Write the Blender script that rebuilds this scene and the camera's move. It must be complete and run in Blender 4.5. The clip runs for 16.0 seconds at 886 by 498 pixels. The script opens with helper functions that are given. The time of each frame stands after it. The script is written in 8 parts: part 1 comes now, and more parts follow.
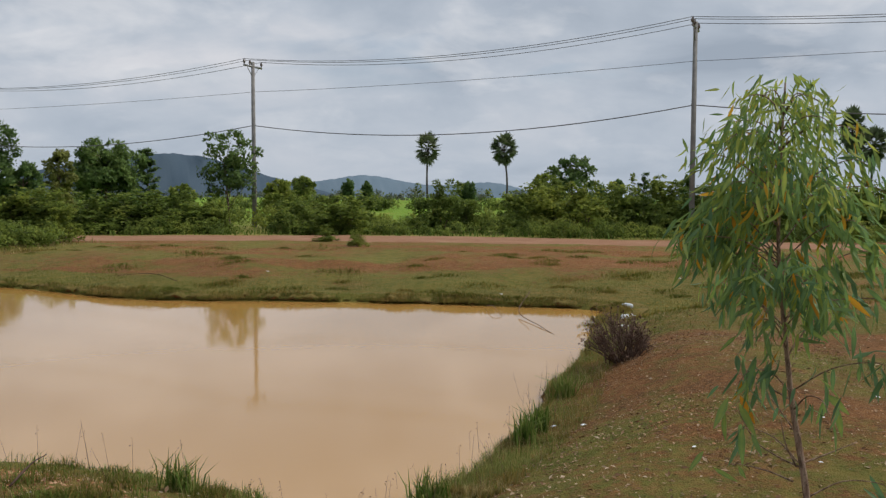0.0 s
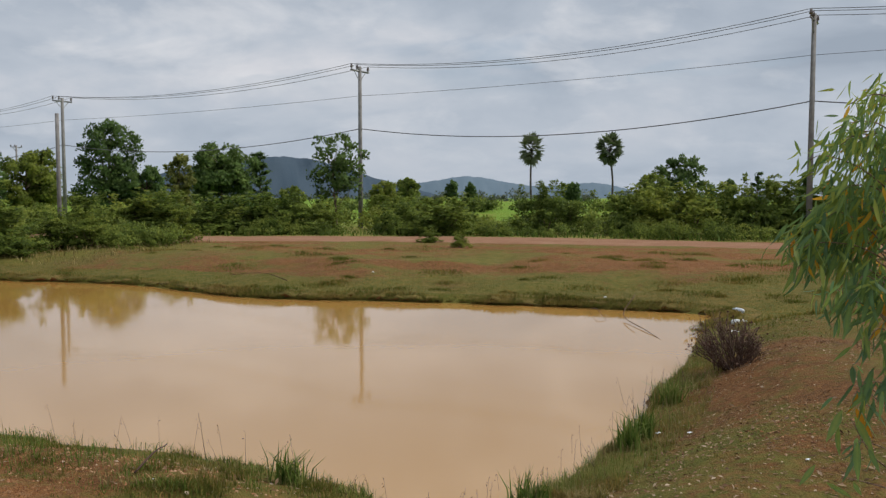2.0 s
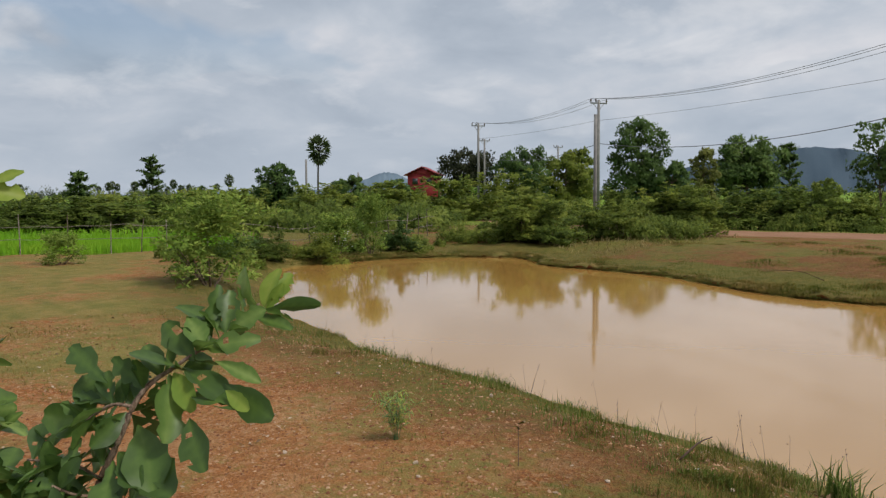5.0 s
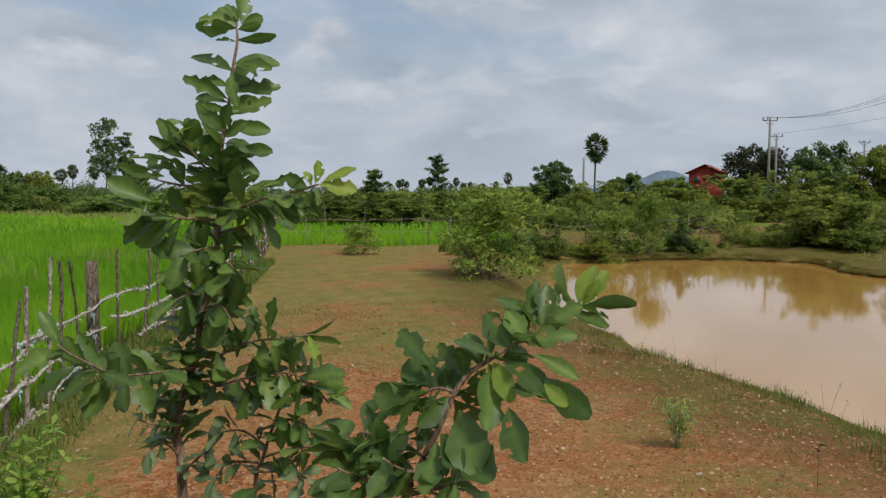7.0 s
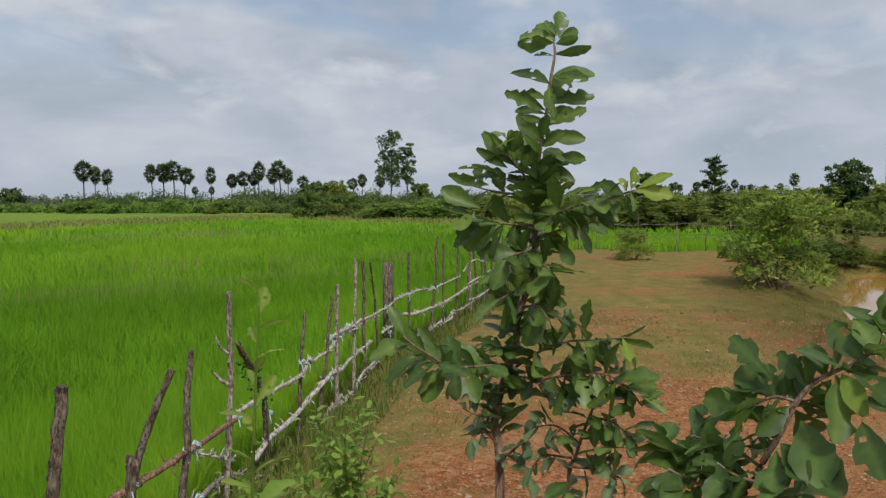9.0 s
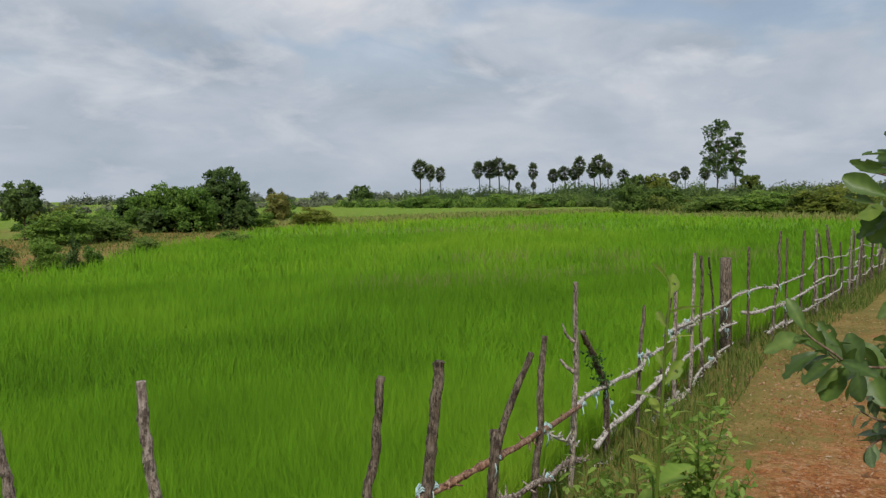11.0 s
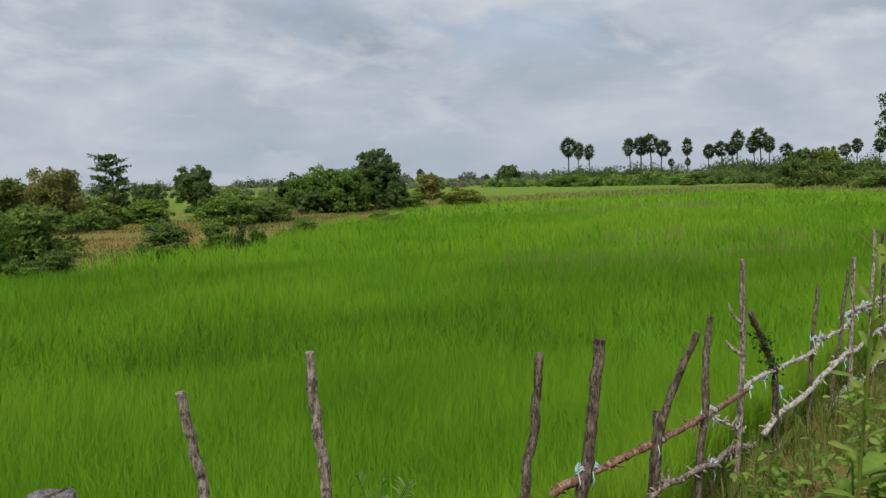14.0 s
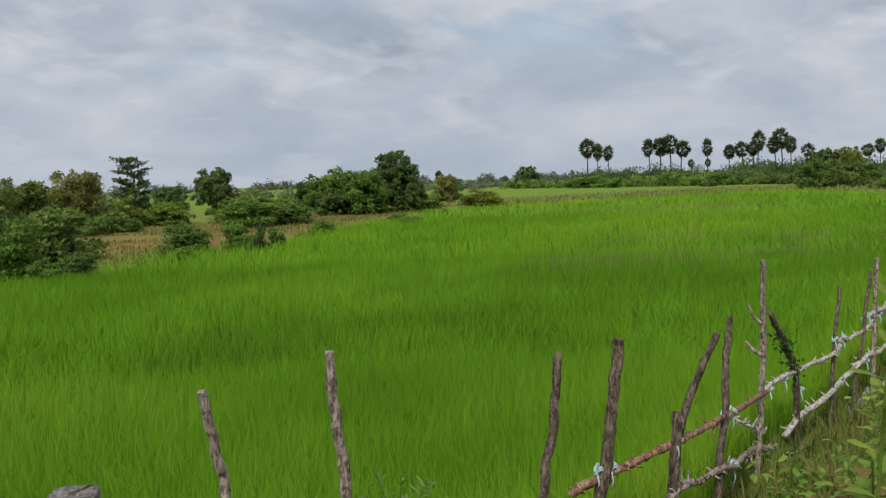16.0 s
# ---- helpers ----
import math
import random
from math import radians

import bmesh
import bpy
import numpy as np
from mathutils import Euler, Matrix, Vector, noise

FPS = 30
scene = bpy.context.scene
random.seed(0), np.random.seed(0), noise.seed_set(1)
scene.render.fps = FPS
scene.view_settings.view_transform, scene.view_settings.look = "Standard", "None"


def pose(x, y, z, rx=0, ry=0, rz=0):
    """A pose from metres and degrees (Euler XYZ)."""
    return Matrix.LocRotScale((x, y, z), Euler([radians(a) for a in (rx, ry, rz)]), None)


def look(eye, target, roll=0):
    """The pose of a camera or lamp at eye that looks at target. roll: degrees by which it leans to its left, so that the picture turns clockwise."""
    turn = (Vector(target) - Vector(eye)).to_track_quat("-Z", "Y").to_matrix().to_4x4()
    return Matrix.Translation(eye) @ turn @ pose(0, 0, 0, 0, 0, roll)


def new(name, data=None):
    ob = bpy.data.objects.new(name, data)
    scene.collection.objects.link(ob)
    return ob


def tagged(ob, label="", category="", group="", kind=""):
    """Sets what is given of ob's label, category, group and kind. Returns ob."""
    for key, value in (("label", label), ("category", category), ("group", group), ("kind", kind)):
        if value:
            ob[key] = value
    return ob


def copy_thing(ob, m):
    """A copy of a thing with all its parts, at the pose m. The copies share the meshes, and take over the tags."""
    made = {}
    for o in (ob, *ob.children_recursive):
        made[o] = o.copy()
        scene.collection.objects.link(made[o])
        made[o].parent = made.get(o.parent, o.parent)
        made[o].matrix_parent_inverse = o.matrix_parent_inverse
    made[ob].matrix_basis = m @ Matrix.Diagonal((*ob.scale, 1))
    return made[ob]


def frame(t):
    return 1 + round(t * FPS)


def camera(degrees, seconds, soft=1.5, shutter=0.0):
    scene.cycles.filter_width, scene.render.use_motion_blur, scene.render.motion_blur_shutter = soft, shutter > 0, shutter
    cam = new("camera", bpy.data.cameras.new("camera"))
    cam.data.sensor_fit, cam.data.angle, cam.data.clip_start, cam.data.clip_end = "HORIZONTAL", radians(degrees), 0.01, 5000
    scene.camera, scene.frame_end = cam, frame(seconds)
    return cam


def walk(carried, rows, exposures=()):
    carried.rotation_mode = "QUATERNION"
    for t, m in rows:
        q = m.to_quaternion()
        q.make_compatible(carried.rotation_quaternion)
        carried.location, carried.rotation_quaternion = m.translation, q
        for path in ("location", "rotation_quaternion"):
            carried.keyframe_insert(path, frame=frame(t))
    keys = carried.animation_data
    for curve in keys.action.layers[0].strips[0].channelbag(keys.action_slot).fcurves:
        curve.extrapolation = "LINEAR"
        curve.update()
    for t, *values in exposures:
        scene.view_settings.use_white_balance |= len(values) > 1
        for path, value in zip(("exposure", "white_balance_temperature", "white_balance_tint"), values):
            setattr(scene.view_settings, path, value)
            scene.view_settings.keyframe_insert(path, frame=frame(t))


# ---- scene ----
cam = camera(56.95, 16.0, soft=1.35)

PATH = [
    (0.0, pose(-0.213, 0.669, 1.660, 86.35, -0.17, 5.12)),
    (0.5, pose(-0.209, 0.671, 1.664, 86.52, -0.10, 6.79)),
    (1.0, pose(-0.205, 0.667, 1.665, 86.66, -0.03, 8.87)),
    (1.5, pose(-0.203, 0.655, 1.668, 86.49, 0.02, 10.83)),
    (2.0, pose(-0.203, 0.636, 1.674, 86.41, 0.01, 12.35)),
    (2.5, pose(-0.213, 0.611, 1.679, 86.59, 0.08, 15.22)),
    (3.0, pose(-0.259, 0.618, 1.666, 86.48, -0.23, 20.12)),
    (3.5, pose(-0.283, 0.607, 1.663, 86.33, -0.18, 26.01)),
    (4.0, pose(-0.305, 0.583, 1.665, 86.37, 0.15, 32.73)),
    (4.5, pose(-0.359, 0.604, 1.656, 86.44, 0.36, 40.05)),
    (5.0, pose(-0.389, 0.582, 1.657, 86.11, 0.29, 47.71)),
    (5.2, pose(-0.389, 0.568, 1.662, 85.95, 0.24, 50.77)),
    (7.3, pose(-0.438, 0.528, 1.654, 85.95, -0.02, 68.91)),
    (7.5, pose(-0.434, 0.521, 1.656, 85.89, 0.16, 70.45)),
    (8.0, pose(-0.425, 0.493, 1.657, 86.11, 0.40, 75.17)),
    (8.5, pose(-0.407, 0.453, 1.660, 86.37, 0.25, 80.46)),
    (9.0, pose(-0.404, 0.423, 1.658, 86.37, 0.45, 85.49)),
    (9.5, pose(-0.390, 0.389, 1.658, 86.57, 0.89, 90.75)),
    (10.0, pose(-0.351, 0.352, 1.658, 86.69, 1.16, 96.69)),
    (10.2, pose(-0.330, 0.330, 1.658, 86.69, 1.08, 99.25)),
    (12.3, pose(-0.340, 0.252, 1.637, 85.25, 1.40, 114.43)),
    (12.5, pose(-0.343, 0.243, 1.636, 85.19, 1.44, 114.88)),
    (13.0, pose(-0.349, 0.240, 1.632, 85.07, 1.73, 116.05)),
    (13.5, pose(-0.350, 0.234, 1.634, 85.08, 1.87, 117.07)),
    (14.0, pose(-0.346, 0.229, 1.634, 85.06, 1.84, 117.84)),
    (14.5, pose(-0.346, 0.228, 1.633, 85.07, 1.88, 118.36)),
    (15.0, pose(-0.344, 0.229, 1.633, 85.09, 1.88, 118.68)),
    (15.5, pose(-0.340, 0.232, 1.633, 85.14, 1.89, 118.84)),
    (16.0, pose(-0.335, 0.235, 1.630, 85.22, 2.02, 119.13)),
]
# the clip's camera closes down a little while it looks along the pond
walk(cam, PATH, [(0.0, 0.0), (1.5, 0.0), (2.5, -0.05), (3.5, -0.12), (4.0, -0.10), (4.5, -0.04), (5.2, 0.02), (7.5, 0.0), (16.0, 0.0)])

# ---- world and sun ----
world = bpy.data.worlds.new("world")
scene.world = world
world.use_nodes = True
SUN_ELEVATION, SUN_TURN = 52.0, 75.0


def build_sky():
    nt = world.node_tree
    nt.nodes.clear()
    out = nt.nodes.new("ShaderNodeOutputWorld")
    clear = nt.nodes.new("ShaderNodeTexSky")
    clear.sky_type = "NISHITA"
    clear.sun_disc = False
    clear.sun_elevation = radians(SUN_ELEVATION)
    clear.sun_rotation = radians(SUN_TURN)
    clear.air_density, clear.dust_density = 1.0, 2.0
    coord = nt.nodes.new("ShaderNodeTexCoord")
    sep = nt.nodes.new("ShaderNodeSeparateXYZ")
    nt.links.new(coord.outputs["Generated"], sep.inputs[0])

    def mth(op, a, b=None):
        n = nt.nodes.new("ShaderNodeMath")
        n.operation = op
        for i, v in enumerate((a, b)):
            if v is None:
                continue
            if isinstance(v, (int, float)):
                n.inputs[i].default_value = v
            else:
                nt.links.new(v, n.inputs[i])
        return n.outputs[0]

    # the cloud layer is flat: directions are laid onto a plane overhead
    up = mth("ADD", mth("MAXIMUM", sep.outputs[2], 0.0), 0.30)
    u, v = mth("DIVIDE", sep.outputs[0], up), mth("DIVIDE", sep.outputs[1], up)
    plane = nt.nodes.new("ShaderNodeCombineXYZ")
    nt.links.new(u, plane.inputs[0])
    nt.links.new(v, plane.inputs[1])

    def noise_tex(scale, detail, rough, offset):
        m = nt.nodes.new("ShaderNodeMapping")
        m.inputs["Location"].default_value = offset
        nt.links.new(plane.outputs[0], m.inputs[0])
        n = nt.nodes.new("ShaderNodeTexNoise")
        n.inputs["Scale"].default_value = scale
        n.inputs["Detail"].default_value = detail
        n.inputs["Roughness"].default_value = rough
        n.inputs["Distortion"].default_value = 0.3
        nt.links.new(m.outputs[0], n.inputs[0])
        return n.outputs[0]

    big, fine = noise_tex(0.66, 4, 0.5, (3.1, 1.7, 0)), noise_tex(2.0, 8, 0.54, (0.4, 5.2, 2))
    body = mth("ADD", mth("MULTIPLY", big, 0.42), mth("MULTIPLY", fine, 0.58))
    ramp = nt.nodes.new("ShaderNodeValToRGB")
    stops = ((0.36, (0.335, 0.390, 0.468)), (0.45, (0.425, 0.480, 0.558)), (0.52, (0.505, 0.552, 0.622)), (0.61, (0.655, 0.668, 0.712)))
    el = ramp.color_ramp.elements
    while len(el) < len(stops):
        el.new(0.5)
    for e, (p, c) in zip(el, stops):
        e.position, e.color = p, (*c, 1)
    nt.links.new(body, ramp.inputs[0])
    # brighter heaps on the cloud deck
    heap = nt.nodes.new("ShaderNodeMapRange")
    heap.inputs["From Min"].default_value, heap.inputs["From Max"].default_value = 0.53, 0.68
    heap.inputs["To Min"].default_value, heap.inputs["To Max"].default_value = 0.0, 0.45
    nt.links.new(noise_tex(3.1, 7, 0.55, (1.3, 8.1, 6)), heap.inputs[0])
    crest = nt.nodes.new("ShaderNodeMix")
    crest.data_type = "RGBA"
    nt.links.new(heap.outputs[0], crest.inputs["Factor"])
    nt.links.new(ramp.outputs[0], crest.inputs["A"])
    crest.inputs["B"].default_value = (0.80, 0.80, 0.82, 1)
    # thin places where the blue shows
    gap = nt.nodes.new("ShaderNodeMapRange")
    gap.inputs["From Min"].default_value, gap.inputs["From Max"].default_value = 0.34, 0.40
    gap.inputs["To Min"].default_value, gap.inputs["To Max"].default_value = 0.45, 1.0
    nt.links.new(mth("ADD", noise_tex(1.4, 4, 0.5, (7.7, 2.2, 4)), mth("MULTIPLY", sep.outputs[0], 0.10)), gap.inputs[0])
    low = nt.nodes.new("ShaderNodeMapRange")
    low.inputs["From Min"].default_value, low.inputs["From Max"].default_value = 0.0, 0.16
    low.inputs["To Min"].default_value, low.inputs["To Max"].default_value = 0.75, 0.0
    nt.links.new(sep.outputs[2], low.inputs[0])
    murk = nt.nodes.new("ShaderNodeMix")
    murk.data_type = "RGBA"
    nt.links.new(low.outputs[0], murk.inputs["Factor"])
    nt.links.new(crest.outputs["Result"], murk.inputs["A"])
    murk.inputs["B"].default_value = (0.425, 0.485, 0.565, 1)
    a, b = nt.nodes.new("ShaderNodeBackground"), nt.nodes.new("ShaderNodeBackground")
    a.inputs["Strength"].default_value = 0.11
    nt.links.new(clear.outputs[0], a.inputs["Color"])
    nt.links.new(murk.outputs["Result"], b.inputs["Color"])
    b.inputs["Strength"].default_value = SKY
    mix = nt.nodes.new("ShaderNodeMixShader")
    high = nt.nodes.new("ShaderNodeMapRange")
    high.inputs["From Min"].default_value, high.inputs["From Max"].default_value = 0.12, 0.24
    high.inputs["To Min"].default_value, high.inputs["To Max"].default_value = 1.0, 0.0
    nt.links.new(sep.outputs[2], high.inputs[0])
    nt.links.new(mth("MAXIMUM", gap.outputs[0], high.outputs[0]), mix.inputs[0])
    nt.links.new(a.outputs[0], mix.inputs[1])
    nt.links.new(b.outputs[0], mix.inputs[2])
    nt.links.new(mix.outputs[0], out.inputs[0])


SKY = 1.0
build_sky()
sun = new("sun", bpy.data.lights.new("sun", "SUN"))
sun.data.energy, sun.data.angle, sun.data.color = 2.6, radians(12), (1.0, 0.95, 0.88)
sun_way = Vector((math.sin(radians(SUN_TURN)) * math.cos(radians(SUN_ELEVATION)), math.cos(radians(SUN_TURN)) * math.cos(radians(SUN_ELEVATION)), math.sin(radians(SUN_ELEVATION))))
sun.matrix_world = look(sun_way * 100, (0, 0, 0))

# ---- materials ----


class Nodes:
    """A material under construction, with short calls for the nodes in use."""

    def __init__(self, name, rough=0.7, spec=0.3):
        self.mat = bpy.data.materials.new(name)
        self.mat.use_nodes = True
        self.t = self.mat.node_tree
        self.bsdf = self.t.nodes["Principled BSDF"]
        self.out = self.t.nodes["Material Output"]
        self.bsdf.inputs["Roughness"].default_value = rough
        self.bsdf.inputs["Specular IOR Level"].default_value = spec
        self.pos = None

    def node(self, kind, **values):
        n = self.t.nodes.new(kind)
        for k, v in values.items():
            s = n.inputs[k.replace("_", " ")]
            if hasattr(v, "is_linked"):
                self.t.links.new(v, s)
            else:
                s.default_value = v
        return n

    def place(self, world_space=True):
        if self.pos is None:
            self.pos = self.node("ShaderNodeNewGeometry").outputs["Position"] if world_space else self.node("ShaderNodeTexCoord").outputs["Object"]
        return self.pos

    def noise(self, scale, detail=4, rough=0.55, vector=None):
        return self.node("ShaderNodeTexNoise", Vector=vector or self.place(), Scale=scale, Detail=detail, Roughness=rough).outputs[0]

    def cells(self, scale, vector=None, output="Color"):
        return self.node("ShaderNodeTexVoronoi", Vector=vector or self.place(), Scale=scale).outputs[output]

    def stretch(self, scale, world_space=False):
        return self.node("ShaderNodeMapping", Vector=self.place(world_space), Scale=scale).outputs[0]

    def remap(self, value, a, b, c=0.0, d=1.0):
        return self.node("ShaderNodeMapRange", Value=value, From_Min=a, From_Max=b, To_Min=c, To_Max=d).outputs[0]

    def math(self, op, a, b):
        n = self.t.nodes.new("ShaderNodeMath")
        n.operation = op
        for i, v in enumerate((a, b)):
            if hasattr(v, "is_linked"):
                self.t.links.new(v, n.inputs[i])
            else:
                n.inputs[i].default_value = v
        return n.outputs[0]

    def mix(self, fac, a, b, blend="MIX"):
        n = self.t.nodes.new("ShaderNodeMix")
        n.data_type, n.blend_type = "RGBA", blend
        for key, v in (("Factor", fac), ("A", a), ("B", b)):
            s = [i for i in n.inputs if i.identifier.startswith(key) and (i.type == "RGBA" or key == "Factor" and i.type == "VALUE")][0]
            if hasattr(v, "is_linked"):
                self.t.links.new(v, s)
            else:
                s.default_value = v if key == "Factor" else (*v, 1)
        return [o for o in n.outputs if o.type == "RGBA"][0]

    def ramp(self, fac, stops):
        n = self.t.nodes.new("ShaderNodeValToRGB")
        el = n.color_ramp.elements
        while len(el) < len(stops):
            el.new(0.5)
        for e, (p, c) in zip(el, stops):
            e.position, e.color = p, (*c, 1)
        self.t.links.new(fac, n.inputs[0])
        return n.outputs[0]

    def attr(self, name):
        n = self.t.nodes.new("ShaderNodeAttribute")
        n.attribute_name = name
        return n.outputs["Fac"]

    def color(self, v):
        self.t.links.new(v, self.bsdf.inputs["Base Color"])
        self.col = v
        return self

    def rough(self, v):
        self.t.links.new(v, self.bsdf.inputs["Roughness"])
        return self

    def bump(self, height, strength=0.4, distance=0.02):
        n = self.node("ShaderNodeBump", Height=height, Strength=strength, Distance=distance)
        self.t.links.new(n.outputs[0], self.bsdf.inputs["Normal"])
        return self

    def thin(self, amount):
        """Lets light through, as a leaf does."""
        tr = self.node("ShaderNodeBsdfTranslucent", Color=self.col)
        m = self.node("ShaderNodeMixShader", Fac=amount)
        self.t.links.new(self.bsdf.outputs[0], m.inputs[1])
        self.t.links.new(tr.outputs[0], m.inputs[2])
        self.t.links.new(m.outputs[0], self.out.inputs[0])
        return self


def leaf_material(name, dark, mid, light, through_light=0.3, rough=0.6, spec=0.15, soft=0.0, crown=0.0, tint=0.0):
    m = Nodes(name, rough, spec)
    tone = m.attr("tone")
    random_own = m.math("SUBTRACT", m.node("ShaderNodeObjectInfo").outputs["Random"], 0.5)
    patch = m.math("ADD", m.math("MULTIPLY", random_own, 0.4), m.math("MULTIPLY", m.math("SUBTRACT", m.noise(0.6, 3), 0.5), 0.9))
    fleck = m.math("MULTIPLY", m.math("SUBTRACT", m.noise(38.0, 3, 0.6), 0.5), 0.5)
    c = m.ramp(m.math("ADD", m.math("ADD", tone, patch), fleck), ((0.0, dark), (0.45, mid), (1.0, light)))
    if tint:
        # some plants are yellower than others
        c = m.mix(m.remap(m.math("ADD", m.noise(0.22, 3), m.math("MULTIPLY", random_own, 0.35)), 0.42, 0.72, 0, tint), c, (1.3, 1.14, 0.82), "MULTIPLY")
    m.color(c)
    if soft or crown:
        # slender blades scatter light like a nap towards the sky; leaves in a crown shade with its rounded clumps
        n = m.t.nodes.new("ShaderNodeMix")
        n.data_type = "VECTOR"
        n.inputs["Factor"].default_value = soft or crown
        m.t.links.new(m.node("ShaderNodeNewGeometry").outputs["Normal"], [i for i in n.inputs if i.identifier.startswith("A_V")][0])
        to = [i for i in n.inputs if i.identifier.startswith("B_V")][0]
        to.default_value = (0, 0, 1)
        if crown:
            a = m.t.nodes.new("ShaderNodeAttribute")
            a.attribute_name = "out"
            turn = m.t.nodes.new("ShaderNodeVectorTransform")
            turn.vector_type, turn.convert_from, turn.convert_to = "NORMAL", "OBJECT", "WORLD"
            m.t.links.new(a.outputs["Vector"], turn.inputs[0])
            m.t.links.new(turn.outputs[0], to)
        way = m.t.nodes.new("ShaderNodeVectorMath")
        way.operation = "NORMALIZE"
        m.t.links.new([o for o in n.outputs if o.type == "VECTOR"][0], way.inputs[0])
        m.t.links.new(way.outputs[0], m.bsdf.inputs["Normal"])
    return m.thin(through_light).mat


def ground_material():
    m = Nodes("laterite_and_turf", 0.95, 0.15)
    cover = m.attr("cover")
    soil = m.ramp(m.noise(1.1, 6, 0.65), ((0.3, (0.267, 0.084, 0.023)), (0.5, (0.361, 0.134, 0.038)), (0.68, (0.456, 0.239, 0.087))))
    # laterite pellets: single grains from rust brown to pale buff
    grit = m.node("ShaderNodeSeparateColor", Color=m.cells(70.0)).outputs[0]
    soil = m.mix(0.6, soil, m.ramp(grit, ((0.0, (0.103, 0.033, 0.012)), (0.5, (0.327, 0.116, 0.034)), (0.9, (0.430, 0.216, 0.091)), (1.0, (0.568, 0.415, 0.272)))))
    lumps = m.node("ShaderNodeSeparateColor", Color=m.cells(24.0)).outputs[1]
    soil = m.mix(m.remap(lumps, 0.72, 0.95, 0, 0.55), soil, (0.482, 0.287, 0.151))
    soil = m.mix(m.remap(lumps, 0.28, 0.05, 0, 0.5), soil, (0.129, 0.047, 0.018))
    soil = m.mix(m.remap(m.noise(0.55, 4, 0.6), 0.42, 0.62, 0, 0.5), soil, m.mix(m.noise(30.0, 4, 0.7), (0.232, 0.094, 0.031), (0.430, 0.219, 0.083)))
    soil = m.mix(m.remap(m.noise(9.0, 5, 0.7), 0.5, 0.75, 0, 0.5), soil, (0.198, 0.100, 0.040))
    soil = m.mix(m.remap(m.noise(1.5, 7, 0.72), 0.53, 0.68, 0, 0.6), soil, m.mix(m.noise(60.0, 3, 0.7), (0.30, 0.165, 0.070), (0.56, 0.37, 0.18)))
    soil = m.mix(m.math("MULTIPLY", m.attr("humus"), m.remap(m.noise(3.0, 5, 0.7), 0.3, 0.6, 0.5, 0.95)), soil, m.ramp(m.noise(26.0, 5, 0.75), ((0.35, (0.055, 0.028, 0.011)), (0.5, (0.130, 0.061, 0.022)), (0.7, (0.235, 0.122, 0.047)))))
    turf = m.ramp(m.noise(2.3, 6, 0.7), ((0.32, (0.15, 0.135, 0.036)), (0.5, (0.25, 0.185, 0.058)), (0.7, (0.37, 0.235, 0.09))))
    turf = m.mix(m.remap(m.noise(40.0, 3, 0.7), 0.4, 0.7, 0, 0.4), turf, (0.065, 0.068, 0.016))
    turf = m.mix(m.math("MULTIPLY", m.attr("humus"), 0.85), turf, m.ramp(m.noise(5.0, 6, 0.75), ((0.35, (0.056, 0.060, 0.012)), (0.5, (0.112, 0.092, 0.021)), (0.68, (0.196, 0.122, 0.038)))))
    rich = m.ramp(m.noise(0.9, 6, 0.7), ((0.3, (0.09, 0.20, 0.014)), (0.55, (0.14, 0.28, 0.020)), (0.75, (0.20, 0.28, 0.04))))
    turf = m.mix(m.attr("lush"), turf, rich)
    edge = m.math("ADD", m.math("MULTIPLY", m.math("SUBTRACT", m.noise(1.7, 8, 0.72), 0.5), 2.0), m.math("ADD", m.math("MULTIPLY", m.math("SUBTRACT", m.noise(8.0, 6, 0.75), 0.5), 1.6), cover))
    m.color(m.mix(m.remap(edge, 0.3, 0.75), soil, turf))
    h = m.math("ADD", m.noise(14.0, 6, 0.75), m.math("MULTIPLY", m.cells(70.0, output="Distance"), 0.35))
    return m.bump(h, 1.0, 0.03).mat


def road_material():
    m = Nodes("packed_laterite_road", 0.95, 0.15)
    c = m.ramp(m.noise(0.8, 6, 0.65), ((0.3, (0.24, 0.120, 0.067)), (0.6, (0.30, 0.168, 0.102)), (0.8, (0.36, 0.225, 0.148))))
    m.color(m.mix(m.remap(m.noise(12, 4), 0.45, 0.7, 0, 0.4), c, (0.22, 0.11, 0.06)))
    return m.bump(m.noise(16, 5, 0.7), 0.5, 0.03).mat


def water_material():
    m = Nodes("silty_pond_water", 0.055, 0.5)
    m.bsdf.inputs["IOR"].default_value = 2.2
    silt = m.ramp(m.noise(0.22, 4, 0.5), ((0.3, (0.420, 0.226, 0.056)), (0.7, (0.445, 0.244, 0.067))))
    m.color(silt)
    ripple = m.math("ADD", m.noise(2.2, 3, 0.5), m.math("MULTIPLY", m.noise(9.0, 2, 0.5), 0.35))
    return m.bump(ripple, 0.055, 0.02).mat


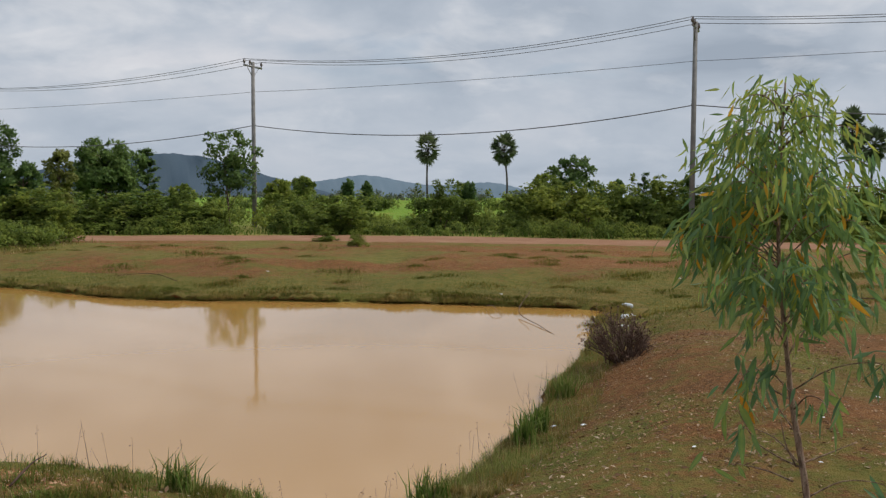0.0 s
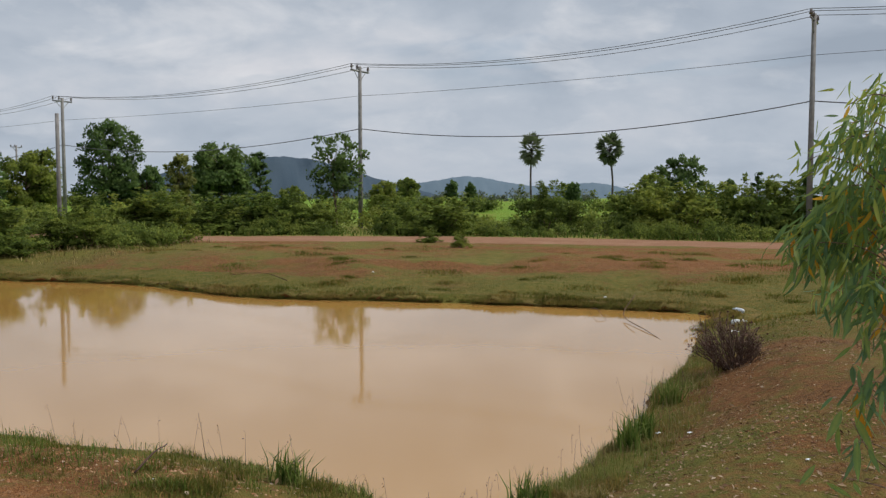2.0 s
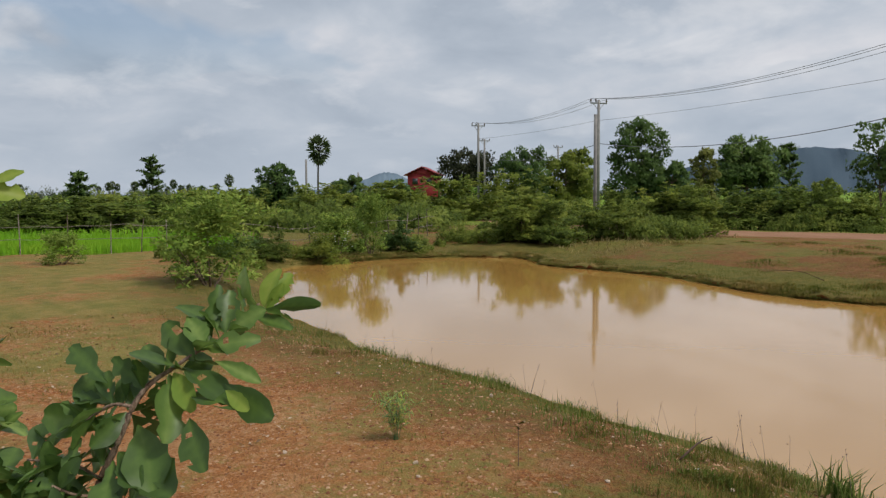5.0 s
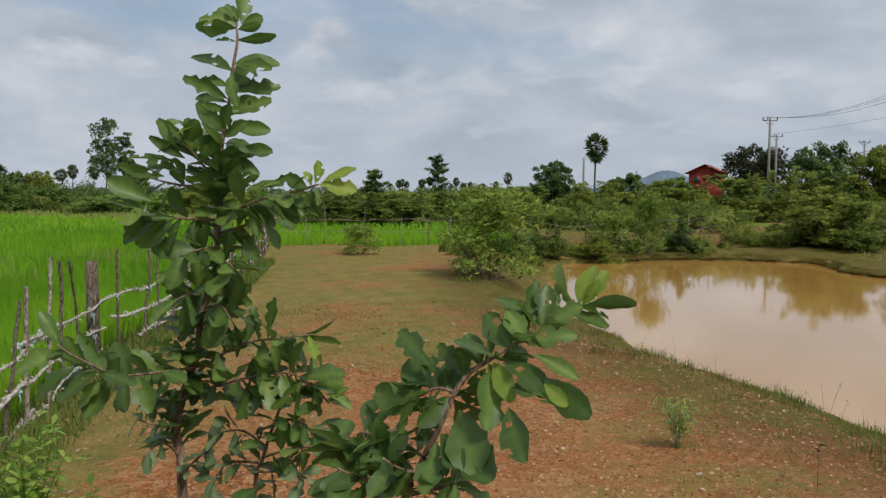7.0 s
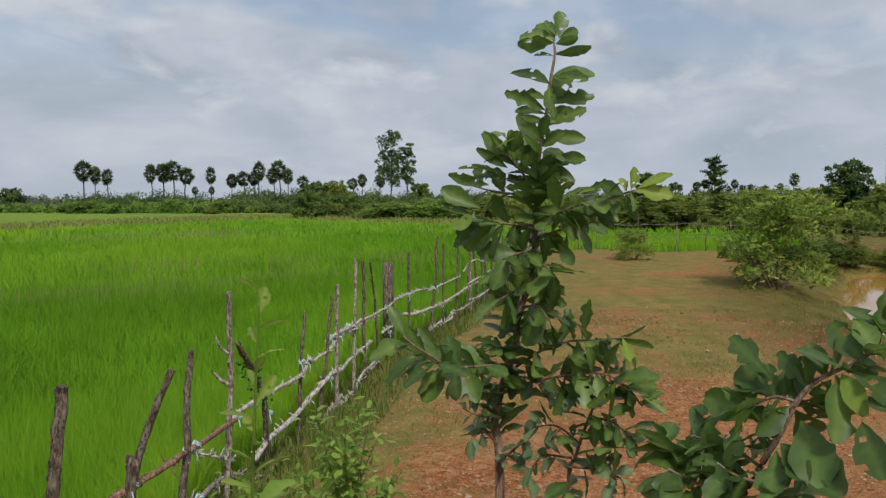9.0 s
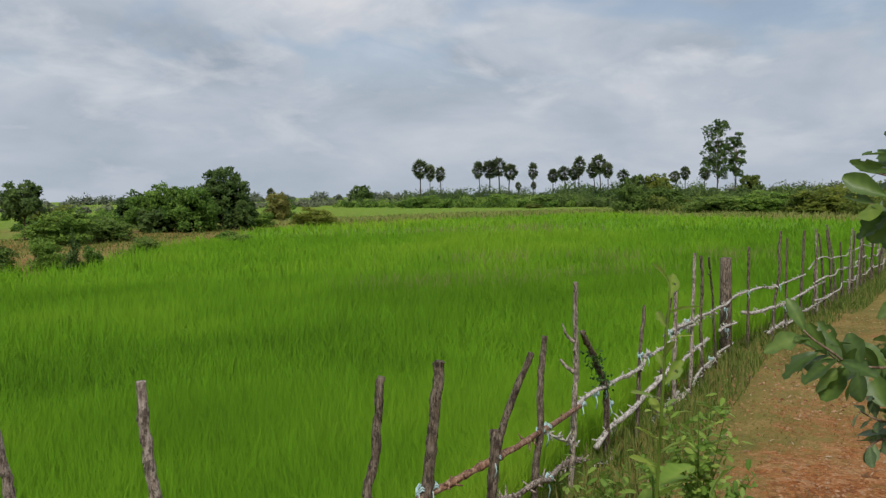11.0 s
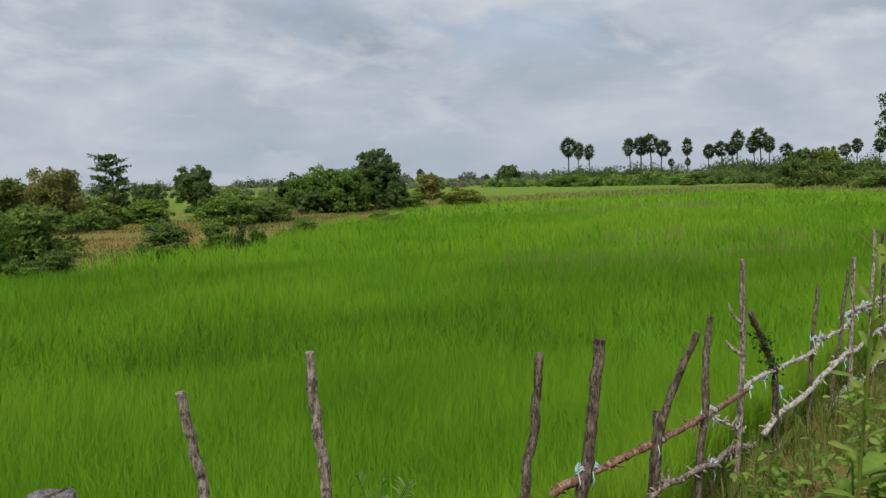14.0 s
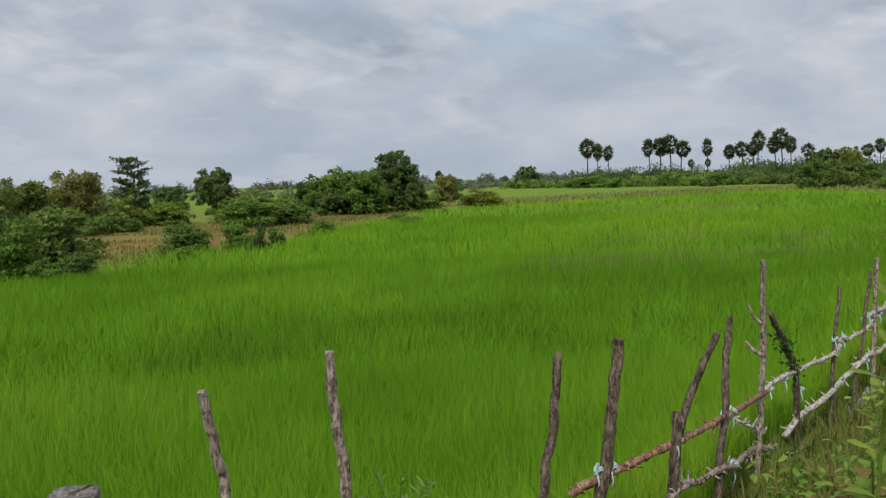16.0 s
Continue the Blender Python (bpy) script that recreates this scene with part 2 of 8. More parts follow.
def wood_material(name, dark, mid, light, scale=1.0):
    m = Nodes(name, 0.85, 0.2)
    v = m.stretch((80 * scale, 80 * scale, 14 * scale))
    c = m.ramp(m.noise(1.0, 6, 0.75, v), ((0.36, dark), (0.5, mid), (0.64, light)))
    crust = m.noise(46 * scale, 5, 0.7, m.stretch((1, 1, 0.6)))
    c = m.mix(m.remap(crust, 0.50, 0.58, 0, 0.75), c, tuple(0.5 * k for k in dark))
    c = m.mix(m.remap(m.noise(60 * scale, 4, 0.7, m.stretch((1.3, 1, 0.45))), 0.56, 0.64, 0, 0.6), c, light)
    spots = m.remap(m.cells(40 * scale, m.stretch((1, 1, 0.6)), "Distance"), 0.12, 0.2)
    m.color(m.mix(spots, dark, c))
    return m.bump(m.math("ADD", m.noise(1.0, 6, 0.7, v), m.math("MULTIPLY", crust, 0.8)), 1.0, 0.007).mat


def plain_material(name, base, rough=0.6, spec=0.3, wear=0.2, scale=8.0, metal=0.0):
    m = Nodes(name, rough, spec)
    m.bsdf.inputs["Metallic"].default_value = metal
    n = m.noise(scale, 6, 0.65)
    m.color(m.mix(m.remap(n, 0.35, 0.7, 0, 1), tuple(c * (1 - wear) for c in base), tuple(min(1, c * (1 + wear)) for c in base)))
    return m.bump(m.noise(scale * 5, 4), 0.25, 0.004).mat


MAT = {
    "ground": ground_material(),
    "road": road_material(),
    "water": water_material(),
    "rice": leaf_material("rice_blades", (0.134, 0.308, 0.014), (0.203, 0.432, 0.020), (0.318, 0.510, 0.034), 0.45, 0.7, 0.1, 0.75),
    "grass": leaf_material("short_grass", (0.085, 0.105, 0.016), (0.185, 0.150, 0.034), (0.37, 0.225, 0.075), 0.35, 0.8, 0.1, 0.85),
    "grass_lush": leaf_material("green_grass", (0.065, 0.115, 0.016), (0.120, 0.17, 0.030), (0.22, 0.215, 0.065), 0.35, 0.7, 0.1, 0.4),
    "grass_seed": leaf_material("grass_gone_to_seed", (0.17, 0.24, 0.045), (0.25, 0.29, 0.075), (0.34, 0.33, 0.12), 0.4, 0.8, 0.1, 0.6),
    "grass_dry": leaf_material("dry_grass", (0.15, 0.125, 0.045), (0.27, 0.215, 0.085), (0.39, 0.31, 0.14), 0.3, 0.8),
    "hedge": leaf_material("scrub_leaves", (0.092, 0.135, 0.028), (0.165, 0.226, 0.042), (0.275, 0.318, 0.064), 0.52, crown=0.72, tint=0.45),
    "dark": leaf_material("dark_leaves", (0.062, 0.116, 0.032), (0.096, 0.164, 0.042), (0.150, 0.224, 0.058), 0.35, crown=0.8, tint=0.2),
    "bank_bush": leaf_material("bank_bush_leaves", (0.070, 0.142, 0.022), (0.152, 0.275, 0.045), (0.262, 0.385, 0.070), 0.42, crown=0.6, tint=0.4),
    "field_bush": leaf_material("field_bush_leaves", (0.088, 0.155, 0.034), (0.146, 0.238, 0.048), (0.235, 0.335, 0.072), 0.42, crown=0.75, tint=0.1),
    "willow": leaf_material("yellow_green_leaves", (0.112, 0.186, 0.030), (0.214, 0.312, 0.050), (0.375, 0.440, 0.090), 0.4, crown=0.5, tint=0.0),
    "brown": leaf_material("olive_leaves", (0.130, 0.148, 0.035), (0.205, 0.222, 0.055), (0.310, 0.305, 0.090), 0.4, crown=0.6, tint=0.2),
    "purple": leaf_material("purplish_dark_leaves", (0.023, 0.029, 0.013), (0.046, 0.052, 0.023), (0.078, 0.085, 0.039), crown=0.6),
    # all palms stand far off, so blue haze is added to the fan colour
    "palm": leaf_material("palm_fans", (0.066, 0.088, 0.050), (0.115, 0.146, 0.074), (0.225, 0.245, 0.140), 0.2),
    "weed": leaf_material("light_green_weed_leaves", (0.10, 0.20, 0.025), (0.20, 0.33, 0.05), (0.33, 0.45, 0.09), 0.45, 0.5, 0.25),
    "creeper": leaf_material("creeper_leaves", (0.03, 0.075, 0.02), (0.06, 0.13, 0.035), (0.10, 0.19, 0.05)),
    "banana": leaf_material("banana_leaves", (0.06, 0.12, 0.016), (0.12, 0.20, 0.03), (0.19, 0.27, 0.05)),
    "sapling": leaf_material("leathery_leaves", (0.068, 0.124, 0.029), (0.132, 0.222, 0.046), (0.285, 0.385, 0.098), 0.42, 0.42, 0.4),
    "sapling_dull": leaf_material("dull_dusty_leaves", (0.082, 0.126, 0.055), (0.160, 0.228, 0.100), (0.268, 0.345, 0.170), 0.3, 0.6, 0.3),
    "sapling_young": leaf_material("young_leaves", (0.20, 0.30, 0.05), (0.30, 0.39, 0.07), (0.42, 0.47, 0.12), 0.45, 0.4),
    "gum": leaf_material("gum_leaves", (0.115, 0.215, 0.095), (0.215, 0.330, 0.095), (0.46, 0.49, 0.09), 0.5, 0.45, 0.3),
    "gum_orange": leaf_material("turned_gum_leaves", (0.45, 0.20, 0.02), (0.62, 0.30, 0.03), (0.70, 0.42, 0.05), 0.4),
    "bark": wood_material("brown_bark", (0.09, 0.06, 0.04), (0.16, 0.11, 0.075), (0.24, 0.18, 0.13), 0.5),
    "gum_bark": wood_material("reddish_stem", (0.17, 0.105, 0.072), (0.28, 0.185, 0.13), (0.40, 0.30, 0.22)),
    "palm_bark": wood_material("palm_trunk", (0.05, 0.042, 0.036), (0.085, 0.072, 0.06), (0.13, 0.11, 0.095), 0.2),
    "stick_dark": wood_material("dark_stick_bark", (0.056, 0.042, 0.032), (0.125, 0.094, 0.067), (0.290, 0.240, 0.185)),
    "stick_grey": wood_material("grey_stick_bark", (0.09, 0.068, 0.052), (0.30, 0.245, 0.20), (0.52, 0.45, 0.38)),
    "stick_pale": wood_material("bleached_branch", (0.240, 0.210, 0.172), (0.500, 0.465, 0.415), (0.690, 0.650, 0.590)),
    "stick_red": wood_material("red_bark_branch", (0.15, 0.07, 0.045), (0.27, 0.15, 0.095), (0.45, 0.33, 0.24)),
    "log": wood_material("weathered_log", (0.10, 0.095, 0.09), (0.20, 0.19, 0.18), (0.32, 0.31, 0.30)),
    "twig": plain_material("dead_twig", (0.13, 0.085, 0.065), 0.9, 0.1, 0.35),
    "deadleaf": leaf_material("dead_leaves", (0.07, 0.035, 0.028), (0.12, 0.065, 0.05), (0.19, 0.12, 0.09), 0.2, 0.8),
    "chaff": leaf_material("straw_litter", (0.16, 0.09, 0.05), (0.34, 0.23, 0.14), (0.56, 0.46, 0.34), 0.2, 0.8, 0.1),
    "chip": leaf_material("bark_chips", (0.100, 0.055, 0.032), (0.220, 0.130, 0.078), (0.380, 0.265, 0.180), 0.05, 0.9, 0.1),
    "string": plain_material("pale_blue_string", (0.45, 0.62, 0.62), 0.5, 0.3, 0.25, 30),
    "concrete": plain_material("pole_concrete", (0.235, 0.225, 0.215), 0.9, 0.2, 0.22, 3),
    "steel": plain_material("galvanised_steel", (0.28, 0.28, 0.28), 0.5, 0.5, 0.2, 6, 0.7),
    "porcelain": plain_material("brown_porcelain", (0.16, 0.13, 0.12), 0.3, 0.5, 0.1),
    "wire": plain_material("aluminium_cable", (0.12, 0.12, 0.125), 0.6, 0.3, 0.1),
    "stone": plain_material("pale_stone", (0.46, 0.36, 0.27), 0.9, 0.2, 0.3, 25),
    "gravel": leaf_material("gravel", (0.150, 0.058, 0.028), (0.310, 0.145, 0.066), (0.460, 0.310, 0.190), 0.02, 0.9, 0.15),
    "red_wall": plain_material("red_painted_wall", (0.25, 0.028, 0.030), 0.7, 0.3, 0.15, 2),
    "red_roof": plain_material("red_roof_sheet", (0.32, 0.042, 0.048), 0.5, 0.4, 0.12, 2),
    "pane": plain_material("dark_window", (0.03, 0.03, 0.035), 0.2, 0.5, 0.1, 2),
    "white": plain_material("white_plastic", (0.72, 0.75, 0.78), 0.35, 0.5, 0.08, 20),
    # the haze of distance is mixed into both hill colours, paler farther off
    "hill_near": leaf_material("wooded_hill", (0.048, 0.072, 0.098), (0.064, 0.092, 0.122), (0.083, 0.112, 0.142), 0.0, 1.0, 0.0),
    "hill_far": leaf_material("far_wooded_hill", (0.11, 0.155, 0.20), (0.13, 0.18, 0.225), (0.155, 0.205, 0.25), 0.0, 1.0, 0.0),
    # pale grey-green because distance haze is painted into these leaves
    "far_wood": leaf_material("far_wood_leaves", (0.090, 0.112, 0.078), (0.128, 0.158, 0.104), (0.170, 0.200, 0.130), 0.15, 0.9, 0.1, crown=0.6, tint=0.3),
}

# ---- mesh tools ----
rng = np.random.default_rng(7)


def mesh_of(name, verts, faces, tone=None, smooth=False, extra=()):
    """A mesh from arrays; faces: an array of triangles or quads, or a list of such arrays."""
    me = bpy.data.meshes.new(name)
    verts = np.asarray(verts, np.float32)
    groups = [np.asarray(f, np.int32) for f in (faces if isinstance(faces, list) else [faces])]
    groups = [f for f in groups if len(f)]
    loops = np.concatenate([f.ravel() for f in groups])
    sizes = np.concatenate([np.full(len(f), f.shape[1], np.int32) for f in groups])
    me.vertices.add(len(verts))
    me.vertices.foreach_set("co", verts.ravel())
    me.loops.add(len(loops))
    me.loops.foreach_set("vertex_index", loops)
    me.polygons.add(len(sizes))
    me.polygons.foreach_set("loop_start", np.concatenate([[0], np.cumsum(sizes)[:-1]]).astype(np.int32))
    if smooth:
        me.polygons.foreach_set("use_smooth", np.ones(len(sizes), bool))
    for key, vals in ((("tone", tone),) if tone is not None else ()) + tuple(extra):
        vals = np.asarray(vals, np.float32)
        a = me.attributes.new(key, "FLOAT_VECTOR" if vals.ndim == 2 else "FLOAT", "POINT")
        a.data.foreach_set("vector" if vals.ndim == 2 else "value", vals.ravel())
    me.update(calc_edges=True)
    return me


def put(name, me, mat, parent=None, label="", kind=""):
    ob = new(name, me)
    if mat:
        me.materials.clear()
        me.materials.append(MAT[mat])
    if parent:
        ob.parent = parent
    return tagged(ob, label=label, kind=kind)


def thing(name, where, label, category, group="", turn=0.0):
    ob = new(name)
    ob.empty_display_size = 0.2
    ob.matrix_basis = pose(*where, 0, 0, turn)
    return tagged(ob, label=label, category=category, group=group)


def tube(points, radii, sides=7, wobble=0.0, closed=True):
    """A round stick along points; returns verts, and faces as quads plus end caps."""
    p = np.asarray(points, float)
    r = np.broadcast_to(np.asarray(radii, float), (len(p),))
    d = np.gradient(p, axis=0)
    d /= np.linalg.norm(d, axis=1, keepdims=True) + 1e-9
    ref = np.where(np.abs(d[:, 2:3]) > 0.9, [[1.0, 0, 0]], [[0, 0, 1.0]])
    a = np.cross(d, ref)
    a /= np.linalg.norm(a, axis=1, keepdims=True) + 1e-9
    b = np.cross(d, a)
    ang = np.linspace(0, 2 * np.pi, sides, endpoint=False)
    rr = r[:, None] * (1 + wobble * rng.standard_normal((len(p), sides)))
    v = p[:, None] + rr[..., None] * (np.cos(ang)[None, :, None] * a[:, None] + np.sin(ang)[None, :, None] * b[:, None])
    v = v.reshape(-1, 3)
    i, j = np.meshgrid(np.arange(len(p) - 1), np.arange(sides), indexing="ij")
    k = (j + 1) % sides
    q = np.stack([i * sides + j, i * sides + k, (i + 1) * sides + k, (i + 1) * sides + j], -1).reshape(-1, 4)
    tri = np.zeros((0, 3), int)
    if closed:
        n = len(v)
        v = np.vstack([v, p[0], p[-1]])
        s = np.arange(sides)
        e = (s + 1) % sides
        last = (len(p) - 1) * sides
        tri = np.vstack([np.stack([np.full(sides, n), e, s], -1), np.stack([np.full(sides, n + 1), last + s, last + e], -1)])
    return v, q, tri


def join(parts):
    """Several (verts, quads, tris) as one."""
    vs, qs, ts, n = [], [], [], 0
    for v, q, t in parts:
        vs.append(v), qs.append(q + n), ts.append(t + n)
        n += len(v)
    return np.vstack(vs), [np.vstack(qs), np.vstack(ts)]


def box(x0, x1, y0, y1, z0, z1):
    v = np.array([[x, y, z] for z in (z0, z1) for x, y in ((x0, y0), (x1, y0), (x1, y1), (x0, y1))], float)
    q = np.array([[3, 2, 1, 0], [4, 5, 6, 7], [0, 1, 5, 4], [1, 2, 6, 5], [2, 3, 7, 6], [3, 0, 4, 7]])
    return v, q, np.zeros((0, 3), int)


def bend(points, steps):
    """A smooth curve through points."""
    p = np.asarray(points, float)
    p = np.vstack([2 * p[0] - p[1], p, 2 * p[-1] - p[-2]])
    out = []
    for i in range(1, len(p) - 2):
        for s in np.linspace(0, 1, steps, endpoint=False):
            a, b, c, d = p[i - 1], p[i], p[i + 1], p[i + 2]
            out.append(0.5 * (2 * b + (c - a) * s + (2 * a - 5 * b + 4 * c - d) * s * s + (3 * b - 3 * c + d - a) * s**3))
    out.append(p[-2])
    return np.array(out)


def unit(v):
    return v / (np.linalg.norm(v, axis=-1, keepdims=True) + 1e-9)


def leaf_soup(at_, along, face, length, width, fold=0.25, tone=None):
    """Small folded leaves of four points each."""
    n = len(at_)
    along = unit(along)
    side = unit(np.cross(along, face))
    face = np.cross(side, along)
    L, W = np.broadcast_to(length, (n,))[:, None], np.broadcast_to(width, (n,))[:, None]
    mid = at_ + along * L * 0.45
    v = np.stack([at_, mid + side * W * 0.5 + face * W * fold, at_ + along * L, mid - side * W * 0.5 + face * W * fold], 1).reshape(-1, 3)
    i = np.arange(n)[:, None] * 4
    f = np.vstack([i + [0, 1, 2], i + [0, 2, 3]])
    tone = rng.random(n) if tone is None else tone
    return v, f, np.repeat(tone, 4)


def leaf_chips(at_, along, face, length, width, out, tone):
    """Tiny leaves of three points each, for foliage far off."""
    n = len(at_)
    along = unit(along)
    side = unit(np.cross(along, face))
    L, W = np.broadcast_to(length, (n,))[:, None], np.broadcast_to(width, (n,))[:, None]
    v = np.stack([at_ + side * W * 0.6, at_ + along * L, at_ - side * W * 0.6 + along * L * 0.2], 1).reshape(-1, 3)
    return v, np.arange(3 * n).reshape(n, 3), np.repeat(tone, 3), np.repeat(out, 3, 0)


STATIONS = (0.10, 0.28, 0.48, 0.68, 0.85, 0.96)
ROUND_LEAF = (0.30, 0.72, 0.96, 1.0, 0.78, 0.40)
NARROW_LEAF = (0.45, 0.95, 1.0, 0.75, 0.42, 0.16)


def big_leaves(at_, along, face, length, width, droop=0.3, tone=None, waist=ROUND_LEAF, ragged=0.06):
    """Broad leaves with a curved blade, a folded midrib and an uneven rim."""
    n = len(at_)
    along = unit(along)
    side = unit(np.cross(along, face))
    face = np.cross(side, along)
    L, W = np.broadcast_to(length, (n,))[:, None], np.broadcast_to(width, (n,))[:, None]
    D = np.broadcast_to(droop, (n,))[:, None]
    fold = 0.16 + 0.14 * rng.standard_normal((n, 1))
    rows = [at_]
    for s, w in zip(STATIONS, waist):
        c = at_ + along * L * s - face * L * D * s * s
        for k in (-1, 0, 1):
            e = w * (1 + ragged * rng.standard_normal((n, 1)))
            rows.append(c + k * side * W * 0.5 * e + abs(k) * face * W * w * (0.5 * fold + 0.05 * rng.standard_normal((n, 1))))
    rows.append(at_ + along * L - face * L * D)
    m = len(rows)
    v = np.stack(rows, 1).reshape(-1, 3)
    i = np.arange(n)[:, None] * m
    quads = []
    for r in range(len(STATIONS) - 1):
        b = 1 + 3 * r
        quads += [i + [b, b + 1, b + 4, b + 3], i + [b + 1, b + 2, b + 5, b + 4]]
    e = 1 + 3 * (len(STATIONS) - 1)
    tris = [i + [0, 2, 1], i + [0, 3, 2], i + [e, e + 1, m - 1], i + [e + 1, e + 2, m - 1]]
    tone = rng.random(n) if tone is None else tone
    # the midrib and the base of the blade are paler
    rib = np.array([0.25] + [0.0, 0.22, 0.0] * len(STATIONS) + [0.0])
    return v, [np.vstack(quads), np.vstack(tris)], (np.asarray(tone)[:, None] + rib[None]).ravel()


def blades(xy, base, height, width, lean=0.35, tone=None):
    """Grass blades: two quads and a tip, bent over to a side."""
    n = len(xy)
    h, w = np.broadcast_to(height, (n,))[:, None], np.broadcast_to(width, (n,))[:, None]
    a = rng.random(n) * 2 * np.pi
    out = np.stack([np.cos(a), np.sin(a), np.zeros(n)], -1)
    b = rng.random(n) * 2 * np.pi
    side = np.stack([np.cos(b), np.sin(b), np.zeros(n)], -1)
    root = np.column_stack([xy, np.broadcast_to(base, (n,))])
    k = (np.abs(rng.standard_normal((n, 1))) * lean).clip(0, 1.2)
    up = np.array([[0, 0, 1.0]])
    m1 = root + up * h * 0.55 + out * h * k * 0.25
    tip = root + up * h * (1 - 0.25 * k) + out * h * k
    v = np.stack([root - side * w * 0.5, root + side * w * 0.5, m1 + side * w * 0.4, m1 - side * w * 0.4, tip], 1).reshape(-1, 3)
    i = np.arange(n)[:, None] * 5
    tone = rng.random(n) if tone is None else tone
    return v, [i + [0, 1, 2, 3], i + [3, 2, 4]], np.repeat(tone, 5)


def value_noise(x, y, scale, seed):
    """Smooth random field on the plane, 0 to 1."""
    r = np.random.default_rng(seed).random((64, 64))
    u, v = np.asarray(x) / scale, np.asarray(y) / scale
    i, j = np.floor(u).astype(int), np.floor(v).astype(int)
    f, g = u - i, v - j
    f, g = f * f * (3 - 2 * f), g * g * (3 - 2 * g)
    s = lambda a, b: r[a % 64, b % 64]
    return (s(i, j) * (1 - f) + s(i + 1, j) * f) * (1 - g) + (s(i, j + 1) * (1 - f) + s(i + 1, j + 1) * f) * g


def inside(x, y, poly):
    p = np.asarray(poly)
    c = np.zeros(np.shape(x), bool)
    for (x0, y0), (x1, y1) in zip(p, np.roll(p, -1, 0)):
        if y0 != y1:
            c ^= ((y0 > y) != (y1 > y)) & (x < (x1 - x0) * (y - y0) / (y1 - y0) + x0)
    return c


def rim_distance(x, y, poly):
    """Distance from the rim, below zero inside."""
    p = np.asarray(poly)
    best = np.full(np.shape(x), 1e9)
    for a, b in zip(p, np.roll(p, -1, 0)):
        d = b - a
        t = (((x - a[0]) * d[0] + (y - a[1]) * d[1]) / (d @ d)).clip(0, 1)
        best = np.minimum(best, np.hypot(x - a[0] - t * d[0], y - a[1] - t * d[1]))
    return np.where(inside(x, y, p), -best, best)


def ease(t):
    t = np.clip(t, 0, 1)
    return t * t * (3 - 2 * t)


# ---- the lie of the land ----
WATER = -0.45
SHORE = [(1.5, 16.0), (0.7, 16.3), (-0.9, 16.55), (-2.6, 16.65), (-4.7, 16.75), (-7.2, 16.6), (-9.2, 17.2), (-12.0, 18.5), (-15.8, 18.7), (-17.0, 19.6),
         (-18.6, 20.2), (-20.7, 18.0), (-21.0, 15.4), (-20.6, 12.8), (-17.2, 10.4), (-14.4, 8.7), (-12.5, 7.95), (-10.2, 7.4), (-8.4, 6.8), (-7.6, 7.0),
         (-6.2, 6.82), (-4.7, 6.57), (-3.55, 6.5), (-2.65, 6.25), (-1.95, 5.97), (-1.6, 5.6), (-1.4, 5.1), (-1.2, 5.0), (-1.1, 5.4), (-0.9, 6.0), (-0.70, 6.3), (-0.45, 7.0), (-0.24, 7.6), (0.05, 8.7), (0.15, 9.5), (0.55, 10.9), (0.80, 12.4), (1.1, 14.0), (1.6, 15.2)]


def shore_line():
    p = np.array(SHORE + SHORE[:3])
    c = bend(p, 5)[5:-10]
    k = 0.10 * (value_noise(c[:, 0] * 3, c[:, 1] * 3, 1.0, 3)[:, None] - 0.5)
    return c + k * np.array([[1.0, 1.0]])


RIM = shore_line()
PADDY = [(-0.6, -3.2), (-1.55, -1.95), (-2.05, -1.8), (-2.5, -1.55), (-3.2, -0.95), (-3.5, -0.62), (-4.2, -0.5), (-4.9, -0.42), (-6.7, -0.02), (-8.6, 0.42), (-10.2, 1.0), (-12.8, 1.9), (-19.5, 3.9), (-26.2, 5.4),
         (-24.2, 10.2), (-22.8, 12.6), (-24.5, 15.5), (-42.0, 17.5), (-47.0, 8.0), (-60.0, -4.0), (-66.0, -6.5), (-63.0, -10.0), (-54.5, -16.0), (-47.3, -21.3), (-40.6, -23.5), (-31.0, -19.5), (-22.8, -17.3), (-16.2, -13.9), (-14.5, -15.4), (-11.0, -13.9), (-9.4, -14.2), (-4.0, -12.0), (0.5, -9.0)]
ROAD = [(-60.0, 46.0), (-40.0, 39.0), (-21.9, 31.5), (-16.9, 31.2), (-10.2, 32.6), (-2.5, 32.2), (5.0, 31.0), (14.5, 28.7), (40.0, 24.0), (90.0, 6.0)]


def road_distance(x, y):
    best = np.full(np.shape(x), 1e9)
    for a, b in zip(np.array(ROAD), np.array(ROAD)[1:]):
        d = b - a
        t = (((x - a[0]) * d[0] + (y - a[1]) * d[1]) / (d @ d)).clip(0, 1)
        best = np.minimum(best, np.hypot(x - a[0] - t * d[0], y - a[1] - t * d[1]))
    return best


